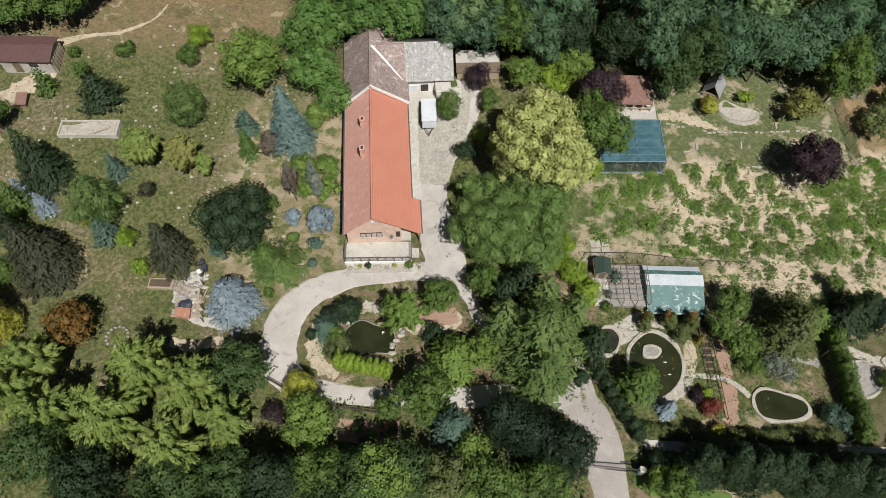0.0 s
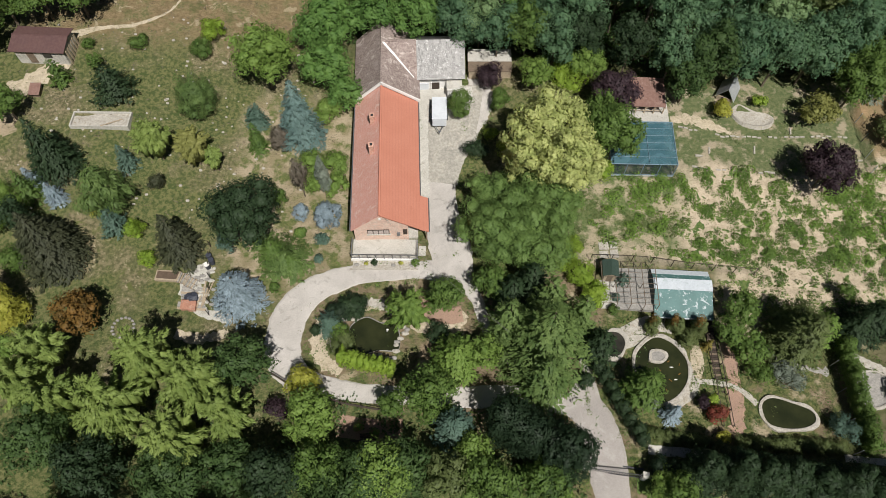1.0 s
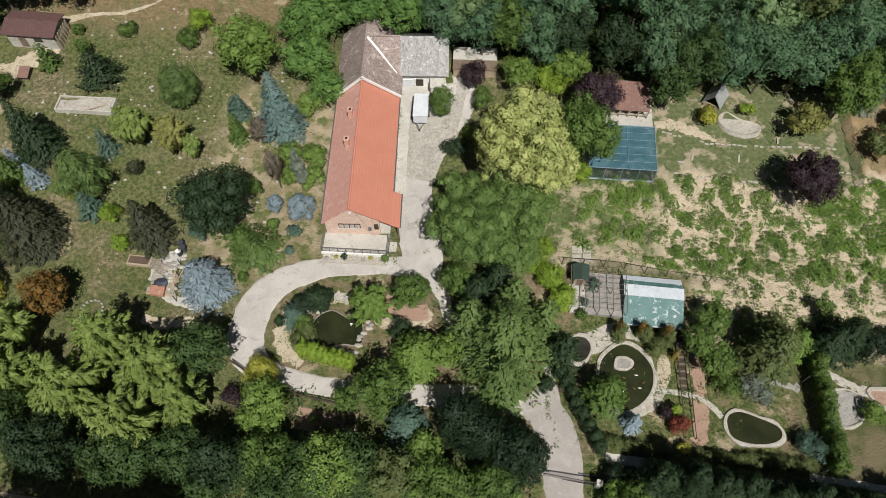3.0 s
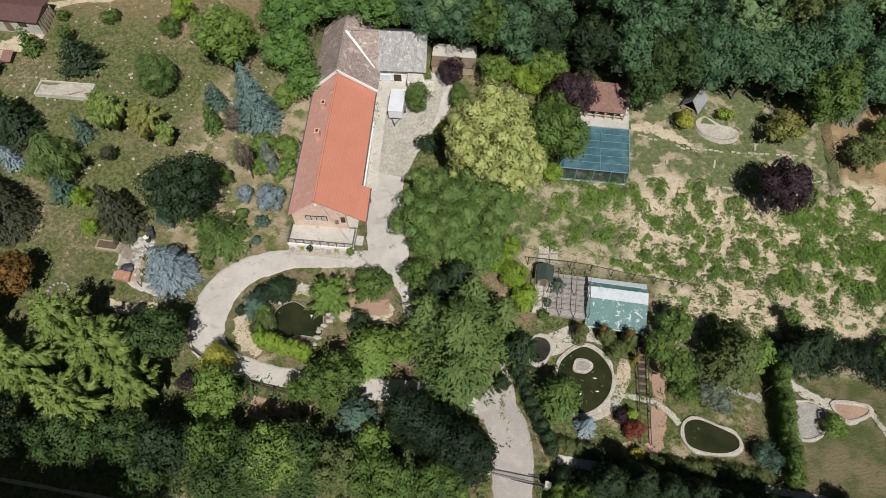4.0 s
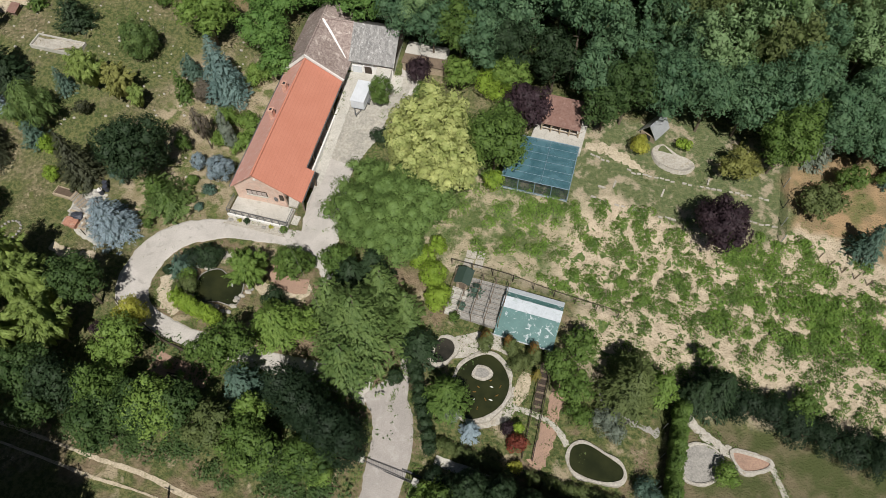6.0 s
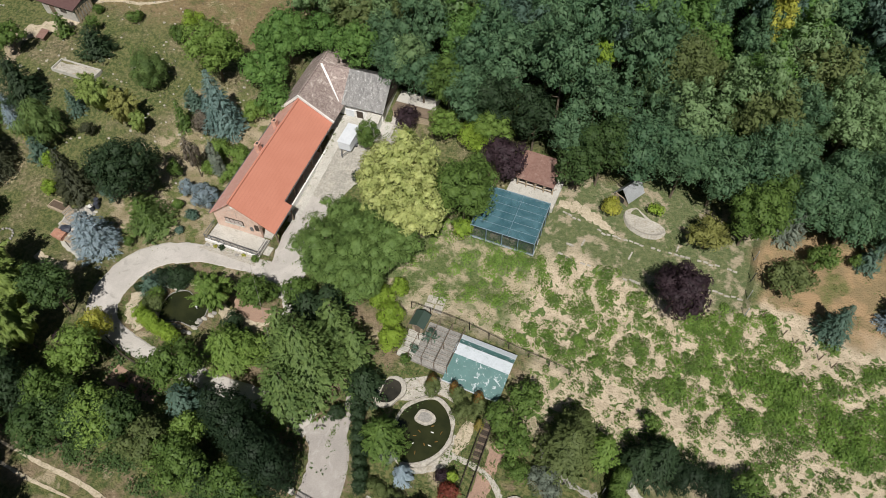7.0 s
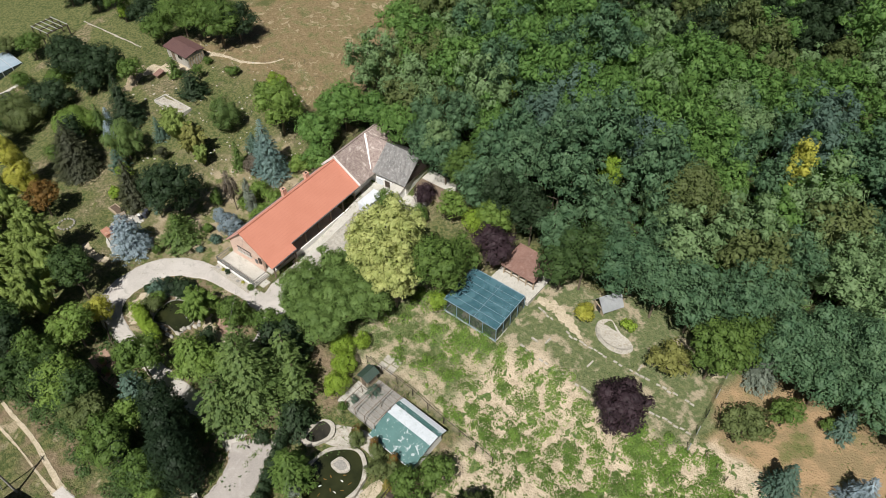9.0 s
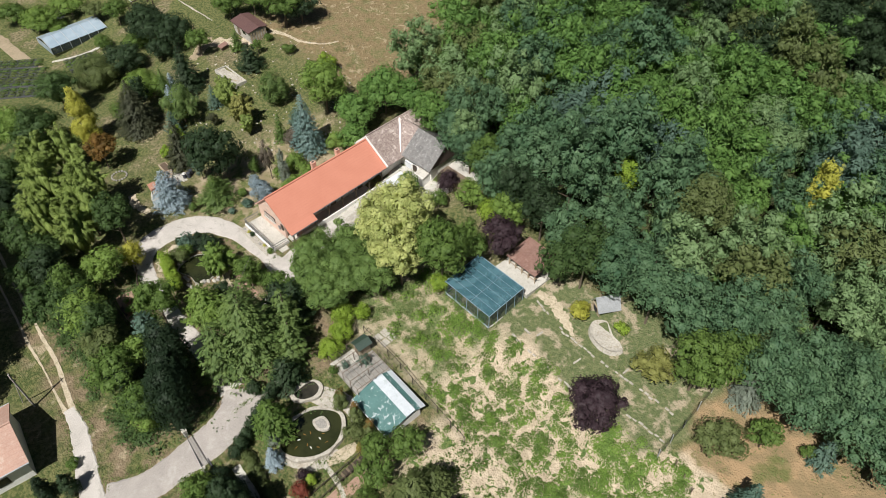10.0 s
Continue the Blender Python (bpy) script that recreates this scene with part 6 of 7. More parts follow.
# south band
broad("deep", -22.8, 10.6, 9, 2.9)
broad("deep", -18.5, 11.4, 8, 2.7)
broad("dark", -14.2, 10.9, 9, 2.7)
broad("mid", -10.4, 11.4, 8, 2.5)
broad("deep", -6.5, 11.2, 8, 2.6)
broad("deep", -2.8, 11.9, 8, 2.5)
broad("olive", 0.9, 11.1, 7, 2.4)
broad("light", 3.3, 13.7, 6, 1.8)
broad("mid", 9.5, 11.5, 6, 2.4)
broad("dark", 5.5, 10.7, 6, 2.0)
broad("deep", -15.7, 7.7, 7, 2.2)
broad("deep", -9.1, 8.6, 8, 2.7)
broad("light", -4.9, 11.3, 8, 3.0)
broad("mid", 4.8, 10.6, 7, 2.7)
broad("deep", 10.5, 11.6, 6, 2.0)
# middle garden
shrub("yellow", -13.2, 20.1, 5, 1.9)
broad("light", -11.6, 16.4, 6.5, 2.6)
shrub("purple", -15.5, 17.7, 3.5, 1.2)
pine("bluegreen", -11.4, 26.7, 3, 1.6)
pine("dark", -9.5, 28.9, 2.6, 1.5)
dense("dark", -12.9, 26.1, 1.3, 0.6)
shrub("olive", -9.9, 24.9, 2, 1.6)
feather("light", -3.4, 27.5, 6, 2.4)
broad("mid", 0.6, 29.5, 5.5, 1.9)
shrub("dark", -0.4, 26.0, 3, 1.3)
shrub("dark", 1.6, 25.4, 2.5, 0.8)
pine("light", 1.5, 22.8, 6, 2.9)
broad("light", 4.3, 23.3, 5, 1.9)
broad("mid", -0.9, 18.5, 8, 2.7)
broad("mid", -4.4, 18.1, 4, 1.5)
pine("bluegreen", 1.5, 16.0, 7, 2.2)
cedar("cedar", 10.0, 24.2, 12, 5.0)
cedar("cedar", 6.6, 26.1, 9, 3.1)
cedar("cedar", 9.9, 20.6, 9, 3.5)
pine("dark", 7.1, 29.9, 6, 2.3)
pine("dark", 9.2, 31.0, 7, 2.1)
cedar("cedar", 13.9, 27.4, 8, 2.2)
broad("mid", 5.1, 31.1, 5, 2.0)
dense("dark", 14.5, 21.5, 2.2, 0.9)
pine("dark", 15.9, 25.0, 5, 2.1)
# yard
globe("walnut", 6.4, 37.4, 7.0, 4.7)
globe("walnut", 10.4, 41.0, 7.4, 4.4)
globe("walnut", 9.6, 35.8, 6.8, 4.1)
globe("walnut", 5.3, 41.8, 6.4, 3.1)
shrub("walnut", 5.2, 35.0, 5, 2.1)
broad("cream", 11.3, 45.5, 13.4, 4.9)
broad("cream", 13.4, 43.8, 11.2, 3.5)
broad("cream", 9.2, 44.4, 11.0, 3.3)
shrub("lime", 7.4, 48.6, 5, 1.7)
broad("mid", 17.7, 46.9, 12, 3.5)
broad("mid", 17.6, 51.0, 8.5, 2.4)
shrub("lime", 18.1, 46.2, 4, 1.4)
shrub("purple", 5.2, 59.4, 4.2, 1.7)
shrub("mid", 6.3, 56.3, 3.5, 1.5)
broad("light", 10.4, 58.7, 5, 2.3)
broad("light", 16.9, 59.5, 6, 2.5)
broad("purple", 19.7, 55.2, 6.6, 2.7)
dense("mid", 1.4, 55.1, 4.4, 1.6)
shrub("dark", 3.5, 49.5, 2.2, 1.6)
shrub("lime", 5.1, 52.1, 1.6, 1.0)
shrub("lime", 13.1, 35.0, 2.8, 1.6)
dense("lime", 16.2, 30.9, 2.8, 1.6)
dense("lime", 14.7, 33.5, 2.8, 1.6)
shrub("lime", 14.2, 36.8, 2.4, 1.2)
# fish garden
topiary(22.1, 27.9, 3.0, 0.95)
topiary(24.6, 28.1, 3.0, 0.95)
topiary(27.1, 28.1, 3.0, 0.95)
pine("bluegreen", 19.5, 33.2, 1.5, 0.9)
dense("bluegreen", 18.5, 31.1, 1.2, 0.5)
shrub("mid", 18.2, 29.5, 1.2, 0.8)
shrub("olive", 25.9, 26.7, 1.8, 1.4)
spruce("topiary", 27.8, 26.2, 2.2, 0.6)
pine("mid", 20.0, 20.8, 6.2, 2.4)
shrub("grey", 20.8, 19.7, 2, 1.0)
spruce("blue", 22.9, 18.7, 3.5, 1.2)
shrub("red", 27.5, 18.8, 2.4, 1.1)
shrub("purple", 26.3, 20.1, 2, 0.8)
dense("lime", 27.3, 20.4, 2, 0.6)
shrub("yellow", 27.9, 16.8, 1.5, 0.8)
broad("mid", 31.4, 29.9, 4.5, 2.1)
broad("mid", 29.4, 27.1, 4.5, 1.8)
broad("mid", 31.3, 25.7, 4, 2.1)
pine("olive", 36.6, 28.9, 6, 2.5)
pine("olive", 36.6, 26.6, 8, 3.0)
pine("light", 39.7, 28.1, 5, 2.0)
shrub("grey", 35.5, 23.3, 2, 1.9)
shrub("mid", 32.6, 23.2, 2, 1.5)
shrub("bluegreen", 40.0, 18.0, 2.5, 1.5)
spruce("dark", 44.8, 29.2, 7, 2.9)
spruce("dark", 43.0, 28.3, 6, 2.2)
shrub("light", 46.9, 21.9, 2.2, 1.3)
broad("mid", 53.2, 30.1, 3, 1.7)
broad("mid", 43.5, 32.6, 3, 1.1)
# field and north east
broad("purple", 42.8, 45.8, 6.8, 3.0)
broad("strawgreen", 43.8, 54.2, 4.4, 2.4)
broad("mid", 47.4, 56.0, 9.4, 3.2)
spruce("grey", 52.1, 59.0, 7.4, 2.0)
shrub("yellow", 32.8, 55.0, 2.8, 1.4)
shrub("lime", 37.8, 56.8, 1.7, 1.0)
broad("olive", 53.2, 52.8, 3.6, 2.6)
broad("mid", 55.9, 56.2, 4.4, 1.8)
spruce("bluegreen", 58.4, 49.4, 6, 2.1)
spruce("blue", 64.5, 52.7, 5.5, 2.1)
spruce("bluegreen", 60.9, 58.7, 5, 1.5)
shrub("mid", 59.6, 58.3, 2.5, 0.8)
# behind the house
broad("canopy", -14.8, 63.8, 8, 3.8)
broad("canopy", -14.8, 58.2, 7, 3.4)
broad("canopy", -12.6, 56.0, 5, 2.5)
shrub("light", -14.6, 53.9, 3, 1.8)
broad("canopy", -9.4, 65.6, 8, 3.1)
broad("canopy", -4.2, 65.1, 9, 3.1)
broad("robinia", 1.0, 64.0, 9, 3.4)
broad("robinia", 5.8, 62.8, 9, 3.1)
broad("canopy", -17.7, 63.3, 6, 2.1)
shrub("lime", 14.6, 59.6, 4.5, 2.7)
broad("mid", 17.7, 46.7, 3, 1.4)
# front of the wood
broad("deep", 28.2, 56.9, 7.6, 3.1)
broad("robinia", 26.3, 59.3, 10.9, 2.7)
broad("deep", 30.2, 58.3, 11.0, 3.1)
broad("dark", 21.4, 60.6, 10.3, 2.9)
broad("robinia", 34.5, 59.6, 11.5, 3.4)
broad("robinia", 12.6, 61.1, 10.3, 3.1)
broad("dark", 16.0, 61.6, 10.3, 3.0)
broad("mid", 9.3, 62.9, 9.2, 2.9)
broad("robinia", 38.9, 59.7, 11.5, 3.1)
broad("robinia", 43.0, 60.1, 11.0, 3.3)
broad("mid", 49.2, 59.2, 8.0, 3.0)
broad("robinia", 53.0, 60.2, 9.6, 3.3)
broad("robinia", 46.6, 62.1, 12.6, 3.4)
broad("olive", 50.9, 62.3, 6.9, 2.1)
# more garden shrubs
shrub("lime", -38.5, 39.9, 2, 1.1)
pine("bluegreen", -23.0, 51.9, 3, 1.3)
spruce("mid", -18.4, 34.6, 4, 1.9)
spruce("mid", -16.3, 33.5, 3, 1.5)
shrub("mid", -18.7, 41.6, 3.5, 1.1)
dense("mid", -15.9, 37.7, 1.2, 0.7)
shrub("bluegreen", -13.5, 34.6, 1, 0.6)
# north-western plots
broad("dark", -65.8, 47.2, 6, 3.2)
broad("mid", -50.3, 50.2, 5, 2.4)
broad("mid", -73.8, 44.8, 5, 2.6)
broad("mid", -45.2, 65.1, 9, 4.0)
broad("dark", -43.6, 67.6, 7.5, 3.4)
broad("mid", -49.4, 64.4, 8, 3.4)
broad("light", -87.2, 39.9, 4, 3.4)
broad("dark", -56.0, 44.9, 4, 2.6)
shrub("mid", -64.0, 43.8, 3, 2.7)
shrub("light", -82.5, 35.7, 2.5, 2.7)
broad("mid", -94.4, 30.6, 4, 3.4)
broad("olive", -79.6, 42.2, 4, 2.4)
# trees that stand out in the wood
broad("yellow", 44.8, 82.0, 15.4, 2.0)
broad("olive", 36.2, 71.8, 13.5, 3.4)
broad("lime", 26.3, 70.6, 12, 1.6)
broad("sunlit", 32.3, 92.1, 12, 3.8)
broad("sunlit", 36.8, 89.2, 12, 2.9)
broad("robinia", 16.4, 75.0, 11.5, 3.2)
broad("robinia", 16.4, 70.4, 11, 3.0)
broad("robinia", -1.4, 67.4, 10, 2.8)
broad("sunlit", 0.2, 76.1, 10.5, 2.9)
broad("lime", 5.2, 78.8, 10.5, 1.3)
broad("robinia", -11.7, 78.5, 10, 2.9)
broad("robinia", 52.8, 62.6, 9, 3.2)
broad("robinia", 57.2, 65.0, 9.5, 3.6)
broad("robinia", 57.2, 60.2, 9, 3.2)
broad("robinia", 62.2, 65.0, 9.5, 3.6)
broad("robinia", 61.6, 60.4, 9, 3.2)
broad("robinia", 65.8, 60.8, 9.5, 3.3)
broad("robinia", 70.2, 61.6, 9, 3.3)
broad("robinia", 60.0, 63.4, 11, 3.2)
broad("robinia", 67.6, 65.2, 11, 3.4)
broad("robinia", 49.2, 65.0, 11.5, 3.2)
broad("robinia", 55.4, 63.6, 11, 3.0)
# below the terrace
dense("dark", -7.5, 34.3, 0.8, 0.4)
dense("mid", -3.0, 34.4, 0.9, 0.5)
shrub("yellow", -8.4, 34.2, 0.5, 0.3)
shrub("yellow", -4.6, 34.4, 0.5, 0.3)
dense("yew", -10.6, 28.2, 2, 1.4)
dense("dark", -8.9, 28.8, 2, 1.4)
dense("dark", -12.9, 26.1, 1.2, 0.6)
broad("light", -3.8, 28.4, 3.5, 2.0)
pine("mid", -0.5, 30.1, 3, 1.8)
dense("mid", 1.1, 30.8, 2.2, 1.3)
shrub("light", -10.2, 25.7, 2, 1.3)
shrub("olive", -10.4, 24.2, 1.2, 0.8)
shrub("light", 10.9, 10.9, 4, 1.5)
broad("mid", 22.1, 10.9, 5, 2.0)
broad("light", 21.3, 11.5, 3.5, 2.0)
column("yew", 10.9, -0.2, 4, 0.9)
column("dark", 12.2, 1.8, 4, 0.9)
dense("mid", 9.5, 3.0, 1.2, 0.7)
for k in range(10):
    column("dark", 24.4 + 2.6 * k, 12.9 - 0.17 * k + 0.3 * (k % 2), 6.6 + 0.5 * (k * 7 % 4), 2.3)
broad("sunlit", -8.5, 82.4, 11, 2.7)
broad("sunlit", 3.6, 64.7, 10.5, 2.7)
broad("sunlit", 8.2, 95.5, 11, 3.5)
broad("mid", -53.6, 63.5, 8.5, 3.8)
broad("dark", -61.0, 61.2, 7.5, 3.5)
broad("mid", -69.3, 61.2, 7.5, 3.5)
broad("olive", -65.4, 63.4, 7, 3.2)
broad("dark", -76.2, 59.6, 7, 3.4)
broad("mid", -83.0, 58.0, 6, 3.2)
shrub("lime", -68.0, 60.2, 5, 1.0)
shrub("lime", -58.6, 66.7, 5, 1.5)
dense("mid", -16.1, 37.6, 1.1, 0.7)
dense("bluegreen", -13.3, 37.0, 1, 0.7)
dense("bluegreen", -13.7, 34.5, 0.8, 0.5)
cedar("cedar", 10.8, 28.8, 9, 2.7)

# ---- the wood behind ----
def wood_tree(colour, h, r, low, leaf, hang, cover=0.62, above=0.36):
    rng = seeded()
    lobes = broad_lobes(rng, h, r, low, int(15 + 6 * r), (0.16, 0.32), (0.7, 1.4))
    crown = lobed(rng, lobes, leaf, cover, LEAF[colour], hang=hang, slim=0.46, spread=0.9, above=above * h)
    return plant("tree", colour, 0, -400, h, r, trunk_mesh(rng, 0.7 * h, r, r, 4), crown, "trees of the wood", "tree", "woodland tree with a ragged crown")


KINDS = [wood_tree("robinia", 11, 3.4, 2.5, 0.46, 0.1), wood_tree("robinia", 12, 3.0, 3.0, 0.43, 0.0), wood_tree("robinia", 10, 3.8, 2.0, 0.48, 0.2),
         wood_tree("canopy", 10.5, 3.6, 2.0, 0.46, 0.0), wood_tree("canopy", 9, 3.0, 1.5, 0.43, 0.0), wood_tree("dark", 11.5, 3.8, 2.5, 0.46, 0.0),
         wood_tree("bluegreen", 11, 3.2, 2.5, 0.45, 0.2), wood_tree("olive", 10, 3.2, 2.0, 0.45, 0.0), wood_tree("sunlit", 9.5, 3.0, 1.5, 0.45, 0.0), wood_tree("canopy", 10.5, 3.2, 2.0, 0.39, 0.3)]


def in_wood(x, y):
    """Whether the wood covers this spot: above the house, the pens and the field, open to the north-west and far off."""
    if y > 130 + 0.1 * x or x > 105:
        return False
    if x < -12:
        return y > 66 and x > -14.5 - 0.40 * (y - 66)
    edge = 66.8 if x < 11 else 64 if x < 20 else 63 if x < 40 else 64 if x < 50 else 65 - 0.15 * (x - 50)
    return y > edge


rng_w = random.Random(21)
spots = []
gy = 58.0
while gy < 136:
    gx = -62.0
    step = 4.2 if gy < 100 else 5.2
    while gx < 104:
        x, y = gx + rng_w.uniform(-1.9, 1.9), gy + rng_w.uniform(-1.9, 1.9)
        if in_wood(x, y) and all(math.hypot(x - a, y - b) > 0.42 * r + 0.8 for a, b, r in planted):
            spots.append((x, y))
        gx += step
    gy += step
far_v, far_f, far_m, far_s, far_n = [], [], [], [], 0
FAR = [wood_tree(c, h, r, 2.0, 0.47, 0.1, 0.62, 0.52) for c, h, r in (("robinia", 11, 3.4), ("robinia", 12, 3.0), ("robinia", 10, 3.8), ("canopy", 10.5, 3.6), ("canopy", 9, 3.0), ("dark", 11.5, 3.8), ("bluegreen", 11, 3.2), ("olive", 10, 3.2), ("sunlit", 9.5, 3.0), ("canopy", 10.5, 3.2))]
crowns = [next(c for c in src.children if c.name.startswith("crown")).data for src in FAR]
raw = []
for me in crowns:
    v = np.empty(len(me.vertices) * 3, np.float32)
    me.vertices.foreach_get("co", v)
    q = np.empty(len(me.polygons) * 3, np.int32)
    me.polygons.foreach_get("vertices", q)
    raw.append((v.reshape(-1, 3), q.reshape(-1, 3), soft_normals[me.name]))
near_left = 120
for x, y in spots:
    tone = noise.noise(Vector((x * 0.05, y * 0.05, 2.0))) + 0.25 * rng_w.uniform(-1, 1)
    if x > 12 and y < 76 - 0.1 * x and tone < 0.2:
        pick = rng_w.choice((0, 1, 2, 6, 0, 2, 1, 0))
    elif 44 < x < 68 and 70 < y < 96 and tone > -0.12:
        # paler leaf colours here stand for a sunlit patch of canopy
        pick = rng_w.choice((8, 8, 3, 4, 7, 8))
    elif tone > 0.12:
        pick = rng_w.choice((8, 4, 8, 3, 7))
    elif y > 104 and tone < 0.02:
        pick = 5
    elif tone < -0.16:
        pick = rng_w.choice((0, 2, 1, 6))
    else:
        pick = rng_w.choice((3, 4, 3, 9, 9, 3, 0))
    s = rng_w.uniform(0.74, 1.26)
    m = put(x, y, rng_w.uniform(0, 360), -0.2) @ Matrix.Diagonal((s, s, s * rng_w.uniform(0.9, 1.36), 1))
    if near_left:
        near_left -= 1
        copied = copy_thing(KINDS[pick], m)
        continue
    v, q, n = raw[pick]
    m4 = np.array(m)
    far_v.append(v @ m4[:3, :3].T + m4[:3, 3])
    far_f.append(q + far_n)
    far_s.append(unit(n @ np.array(m.to_3x3().normalized()).T))
    far_m.append(np.full(len(q), pick, np.int32))
    far_n += len(v)
    ring = np.array([(math.cos(2.1 * k), math.sin(2.1 * k), 0.0) for k in range(3)])
    stem = np.concatenate([ring * 0.2 + (0, 0, -0.4), ring * 0.1 + (0, 0, 5.5)])
    far_v.append(stem @ m4[:3, :3].T + m4[:3, 3])
    far_f.append(np.array([(0, 1, 4), (0, 4, 3), (1, 2, 5), (1, 5, 4), (2, 0, 3), (2, 3, 5)]) + far_n)
    far_s.append(np.concatenate([ring, ring]))
    far_m.append(np.full(6, len(FAR), np.int32))
    far_n += 6
far_v, far_f, far_m = np.concatenate(far_v), np.concatenate(far_f), np.concatenate(far_m)
me = bpy.data.meshes.new("far_wood")
me.vertices.add(len(far_v))
me.vertices.foreach_set("co", far_v.astype(np.float32).ravel())
me.loops.add(far_f.size)
me.loops.foreach_set("vertex_index", far_f.astype(np.int32).ravel())
me.polygons.add(len(far_f))
me.polygons.foreach_set("loop_start", np.arange(0, far_f.size, 3, dtype=np.int32))
me.polygons.foreach_set("loop_total", np.full(len(far_f), 3, np.int32))
for c in crowns:
    me.materials.append(c.materials[0])
me.materials.append(bark)
me.polygons.foreach_set("material_index", far_m)
me.update(calc_edges=True)
me.normals_split_custom_set_from_vertices(np.concatenate(far_s).tolist())
tagged(new("far_wood", me), "dense mixed green woodland canopy on the far slope", "woodland", kind="stuff")
for src in KINDS + FAR:
    for child in list(src.children):
        bpy.data.objects.remove(child)
    bpy.data.objects.remove(src)

# ---- low growth ----
def tufts(name, spots, size, tall, colour, label, category, per=14):
    rng = seeded()
    at, nor, along, length = [], [], [], []
    for x, y, s in spots:
        k = max(4, int(per * s * s))
        a, q = rng.uniform(0, 2 * math.pi, k), np.sqrt(rng.uniform(0, 1, k))
        px, py = x + s * q * np.cos(a), y + s * q * np.sin(a)
        at.append(np.stack([px, py, land(px, py) + tall * s * rng.uniform(0.4, 1, k) * (1.1 - q * q)], 1))
        nor.append(np.stack([np.cos(a) * q, np.sin(a) * q, np.full(k, 0.9)], 1) + rng.normal(0, 0.4, (k, 3)))
        along.append(rng.normal(size=(k, 3)))
        length.append(size * rng.uniform(0.6, 1.4, k))
    at, nor, along, length = (np.concatenate(v) for v in (at, nor, along, length))
    ob = new(name, leaf_mesh(name, LEAF[colour], at, unit(nor), along, length, length * 0.6, (), nor + np.array([0, 0, 0.6])))
    return tagged(ob, label, category, kind="stuff")


def patch(n, x0, x1, y0, y1, seed, lo, hi, big, thresh, grain=0.4):
    r = random.Random(seed)
    out = []
    while len(out) < n:
        x, y = r.uniform(x0, x1), r.uniform(y0, y1)
        if noise.noise(Vector((x * grain, y * grain, seed))) * big + r.uniform(-0.3, 0.3) > thresh:
            out.append((x, y, r.uniform(lo, hi)))
    return out


tufts("field_weeds", patch(230, 26, 66, 36.4, 47.8, 3, 0.3, 0.9, 1.4, 0.16, 0.5), 0.21, 1.1, "mid", "bright green weeds and low bushes on bare sand", "weeds", 230)
tufts("field_weeds", patch(300, 20, 66, 36.4, 48.0, 3, 0.22, 0.7, 1.4, 0.12, 0.5), 0.21, 1.1, "weed", "darker green weeds on bare sand", "weeds", 230)
tufts("field_weeds", patch(500, 24, 66, 36.4, 47.8, 23, 0.12, 0.3, 0.8, -0.1), 0.15, 0.9, "olive", "small dry weeds on bare sand", "weeds", 200)
tufts("field_weeds", patch(150, 34, 66, 30.5, 37, 6, 0.3, 0.9, 1.0, 0.0), 0.22, 1.2, "mid", "green weeds below the field", "weeds", 130)
tufts("field_weeds", patch(70, 50, 66, 36.4, 43, 31, 0.5, 1.2, 1.0, 0.0, 0.3), 0.26, 1.2, "weed", "tall green bushes at the end of the field", "weeds", 150)
tufts("field_weeds", patch(50, 40, 66, 36.4, 44, 51, 0.4, 1.1, 1.1, 0.1, 0.3), 0.23, 1.1, "weed", "thick bright green bushes in the field", "weeds", 150)
tufts("field_weeds", patch(300, 30, 68, 29, 46, 61, 0.2, 0.5, 1.0, -0.1, 0.9), 0.19, 1.1, "mid", "small dark green bushes scattered over bare sand", "weeds", 190)
tufts("field_weeds", patch(260, 26, 68, 30, 48, 67, 0.15, 0.4, 0.8, -0.1, 0.9), 0.18, 1.4, "weed", "small fresh green plants scattered over bare sand", "weeds", 190)
tufts("field_weeds", patch(34, 44.2, 50.4, 43.4, 47.4, 73, 0.5, 1.1, 0.3, -0.5), 0.23, 0.8, "weed", "broad bright green bushes at the fence foot", "weeds", 150)
tufts("field_weeds", patch(16, 51.4, 55.4, 44.6, 48.6, 79, 0.5, 1.0, 0.3, -0.5), 0.23, 0.8, "weed", "bright green bushes beyond the fence", "weeds", 150)
tufts("field_weeds", patch(16, 33.4, 37.2, 37.4, 43.0, 83, 0.4, 0.9, 0.8, 0.0, 0.6), 0.22, 0.9, "weed", "bright green bushes in the middle of the field", "weeds", 150)
tufts("undergrowth", [q for q in patch(1500, -24, 90, 62, 118, 89, 1.0, 2.1, 0.3, -0.5) if in_wood(q[0], q[1])], 0.5, 1.1, "canopy", "green undergrowth on the floor of the wood", "undergrowth", 9)
tufts("garden_grass", patch(420, 17, 42, 15, 31, 71, 0.2, 0.5, 1.0, -0.05, 0.6), 0.17, 0.6, "olive", "low uneven grass between the ponds", "grass", 60)
tufts("undergrowth", patch(300, -16, 12, 7.6, 13, 33, 0.35, 1.0, 0.8, -0.1, 0.5), 0.26, 1.0, "deep", "green scrub on the bank above the road", "undergrowth", 90)
tufts("field_weeds", patch(80, 13, 26, 38, 48, 41, 0.3, 0.9, 1.2, 0.05, 0.5), 0.22, 1.3, "weed", "green bushes in the rough grass", "weeds", 150)
tufts("meadow_grass", patch(380, 11, 27, 37.5, 48.5, 7, 0.2, 0.7, 1.2, 0.0), 0.2, 0.5, "olive", "rough grass beside the yard trees", "grass", 50)
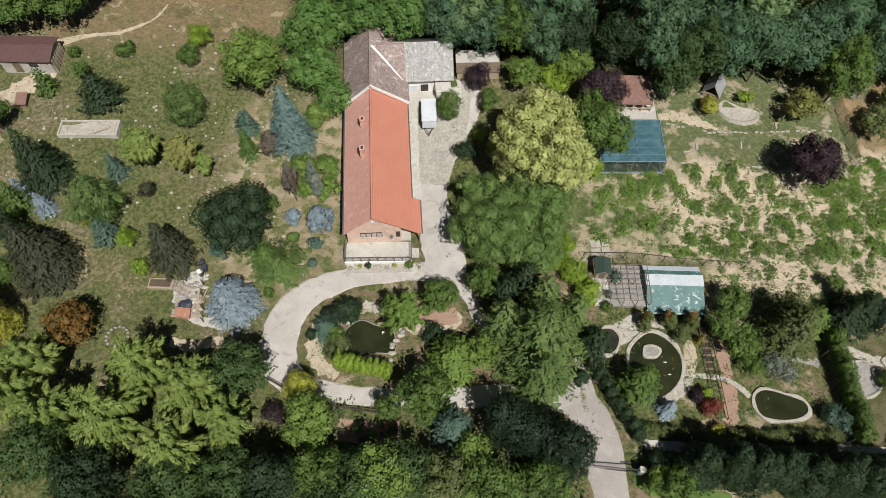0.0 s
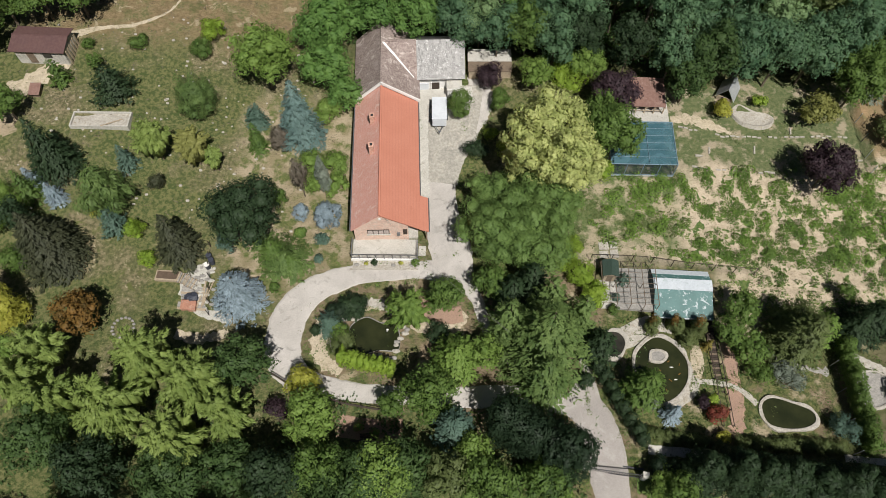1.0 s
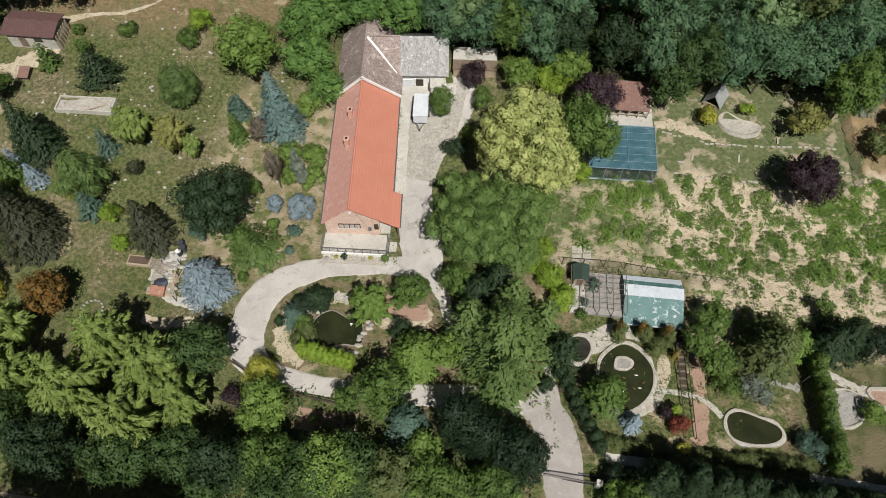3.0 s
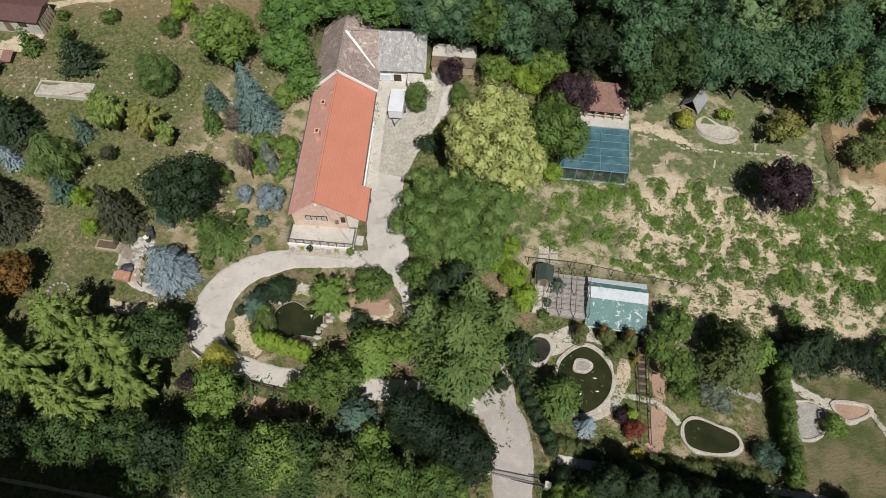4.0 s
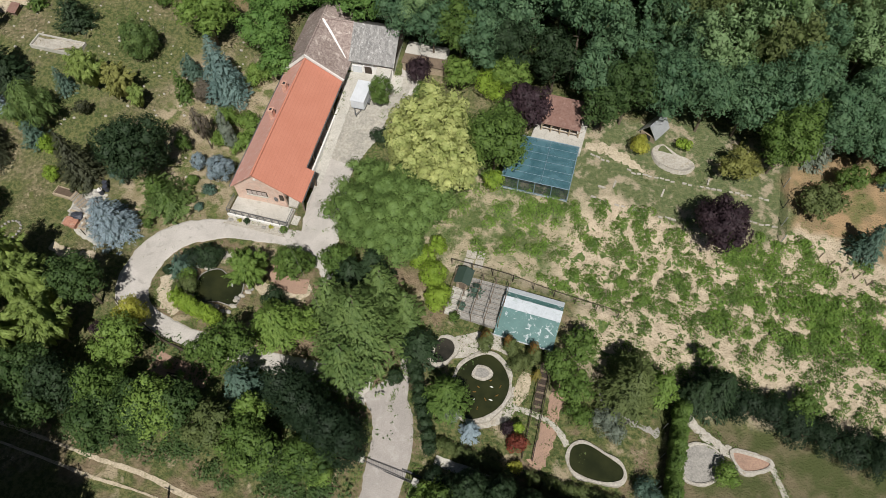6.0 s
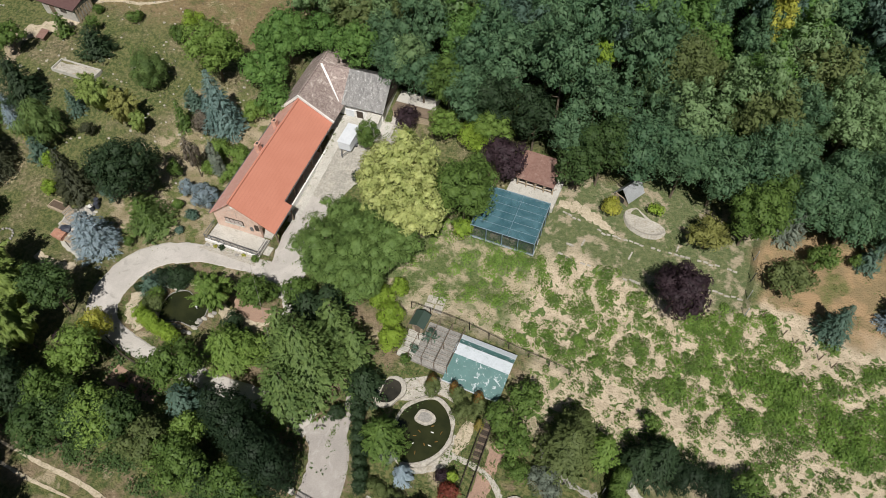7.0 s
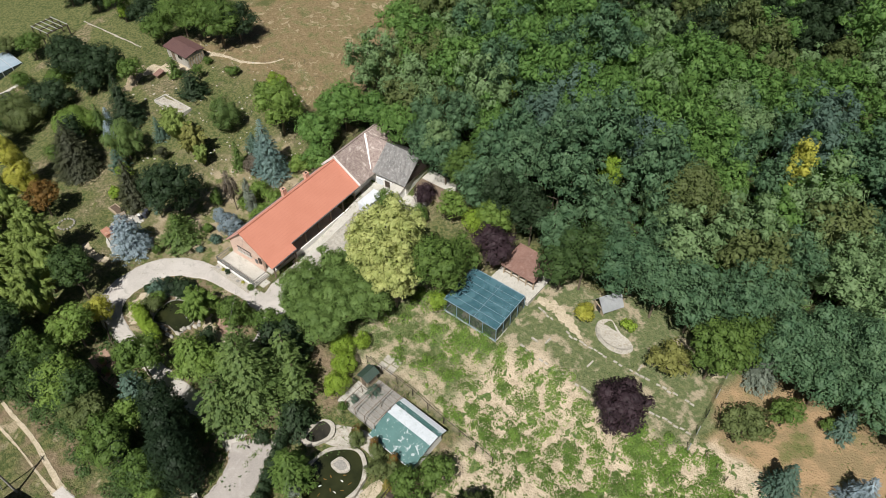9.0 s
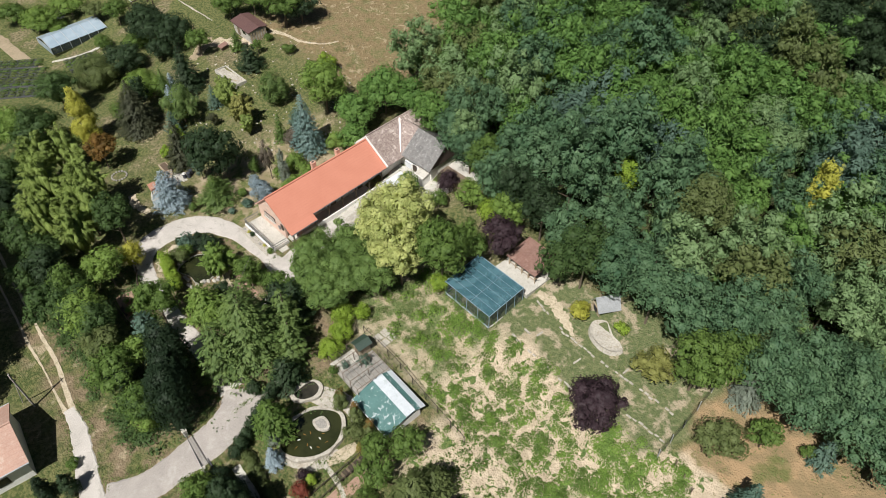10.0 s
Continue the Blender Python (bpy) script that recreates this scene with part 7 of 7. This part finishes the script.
tufts("garden_grass", patch(240, 27, 49, 48.5, 60, 8, 0.2, 0.5, 1.2, 0.05), 0.2, 0.3, "olive", "thin grass between the edging rows", "grass", 20)
tufts("dry_grass", patch(1100, -60, -13, 38, 72, 9, 0.15, 0.5, 1.2, 0.0, 0.7), 0.2, 0.45, "brown", "dry straw-coloured grass tufts", "grass", 14)
tufts("lawn_weeds", patch(800, -50, -13, 26, 64, 11, 0.15, 0.5, 1.2, 0.0, 0.7), 0.17, 0.35, "olive", "green weeds in the dry lawn", "grass", 16)
tufts("undergrowth", patch(520, -70, 14, 9.0, 19, 13, 0.4, 1.1, 0.8, -0.1), 0.34, 0.8, "deep", "green undergrowth along the bank above the road", "undergrowth", 20)
tufts("undergrowth", patch(260, -13, 40, 14, 32, 15, 0.3, 0.7, 1.0, 0.1), 0.26, 0.5, "deep", "low ground cover between the garden trees", "undergrowth", 18)
tufts("undergrowth", patch(160, -16, 22, 63, 70, 17, 0.5, 1.2, 0.5, -0.2), 0.34, 0.9, "deep", "green scrub along the edge of the wood", "undergrowth", 20)
tufts("slope_weeds", patch(160, 50.5, 75, 51, 64, 19, 0.3, 0.7, 1.0, 0.1), 0.22, 0.6, "olive", "dry olive weeds on the slope", "weeds", 18)
# unseen tall trees south of the road, added to cast shade over it
for x, y, h, r in ((-4.5, -6.6, 13, 3.2), (-8.5, -5.0, 16, 3.4), (-26.5, -2.9, 24, 4.6), (-20.5, -2.9, 24, 4.4), (-14.5, -3.2, 24, 4.4), (-11.5, -6.4, 22, 4.4), (-60, 1.5, 13, 3.6), (-54, 0.6, 14, 3.8), (-48, 1.0, 13, 3.6), (-42, 0.2, 14, 3.8), (-36, 0.4, 13, 3.4), (-30.5, -0.6, 13, 3.4), (-25, -1.6, 13, 3.2)):
    broad("dark", x, y, h, r)

# weeds creeping over the edges of the ways
rng_e = random.Random(5)
over = []
for x, y, z in edges:
    if rng_e.random() < 0.8:
        over.append((x + rng_e.uniform(-0.25, 0.25), y + rng_e.uniform(-0.25, 0.25), rng_e.uniform(0.12, 0.5)))
tufts("edge_weeds", over[0::2], 0.17, 0.6, "olive", "grass and weeds creeping over the edges of the drive", "grass", 110)
tufts("edge_weeds", over[1::2], 0.17, 0.6, "mid", "green weeds creeping over the edges of the drive", "grass", 110)
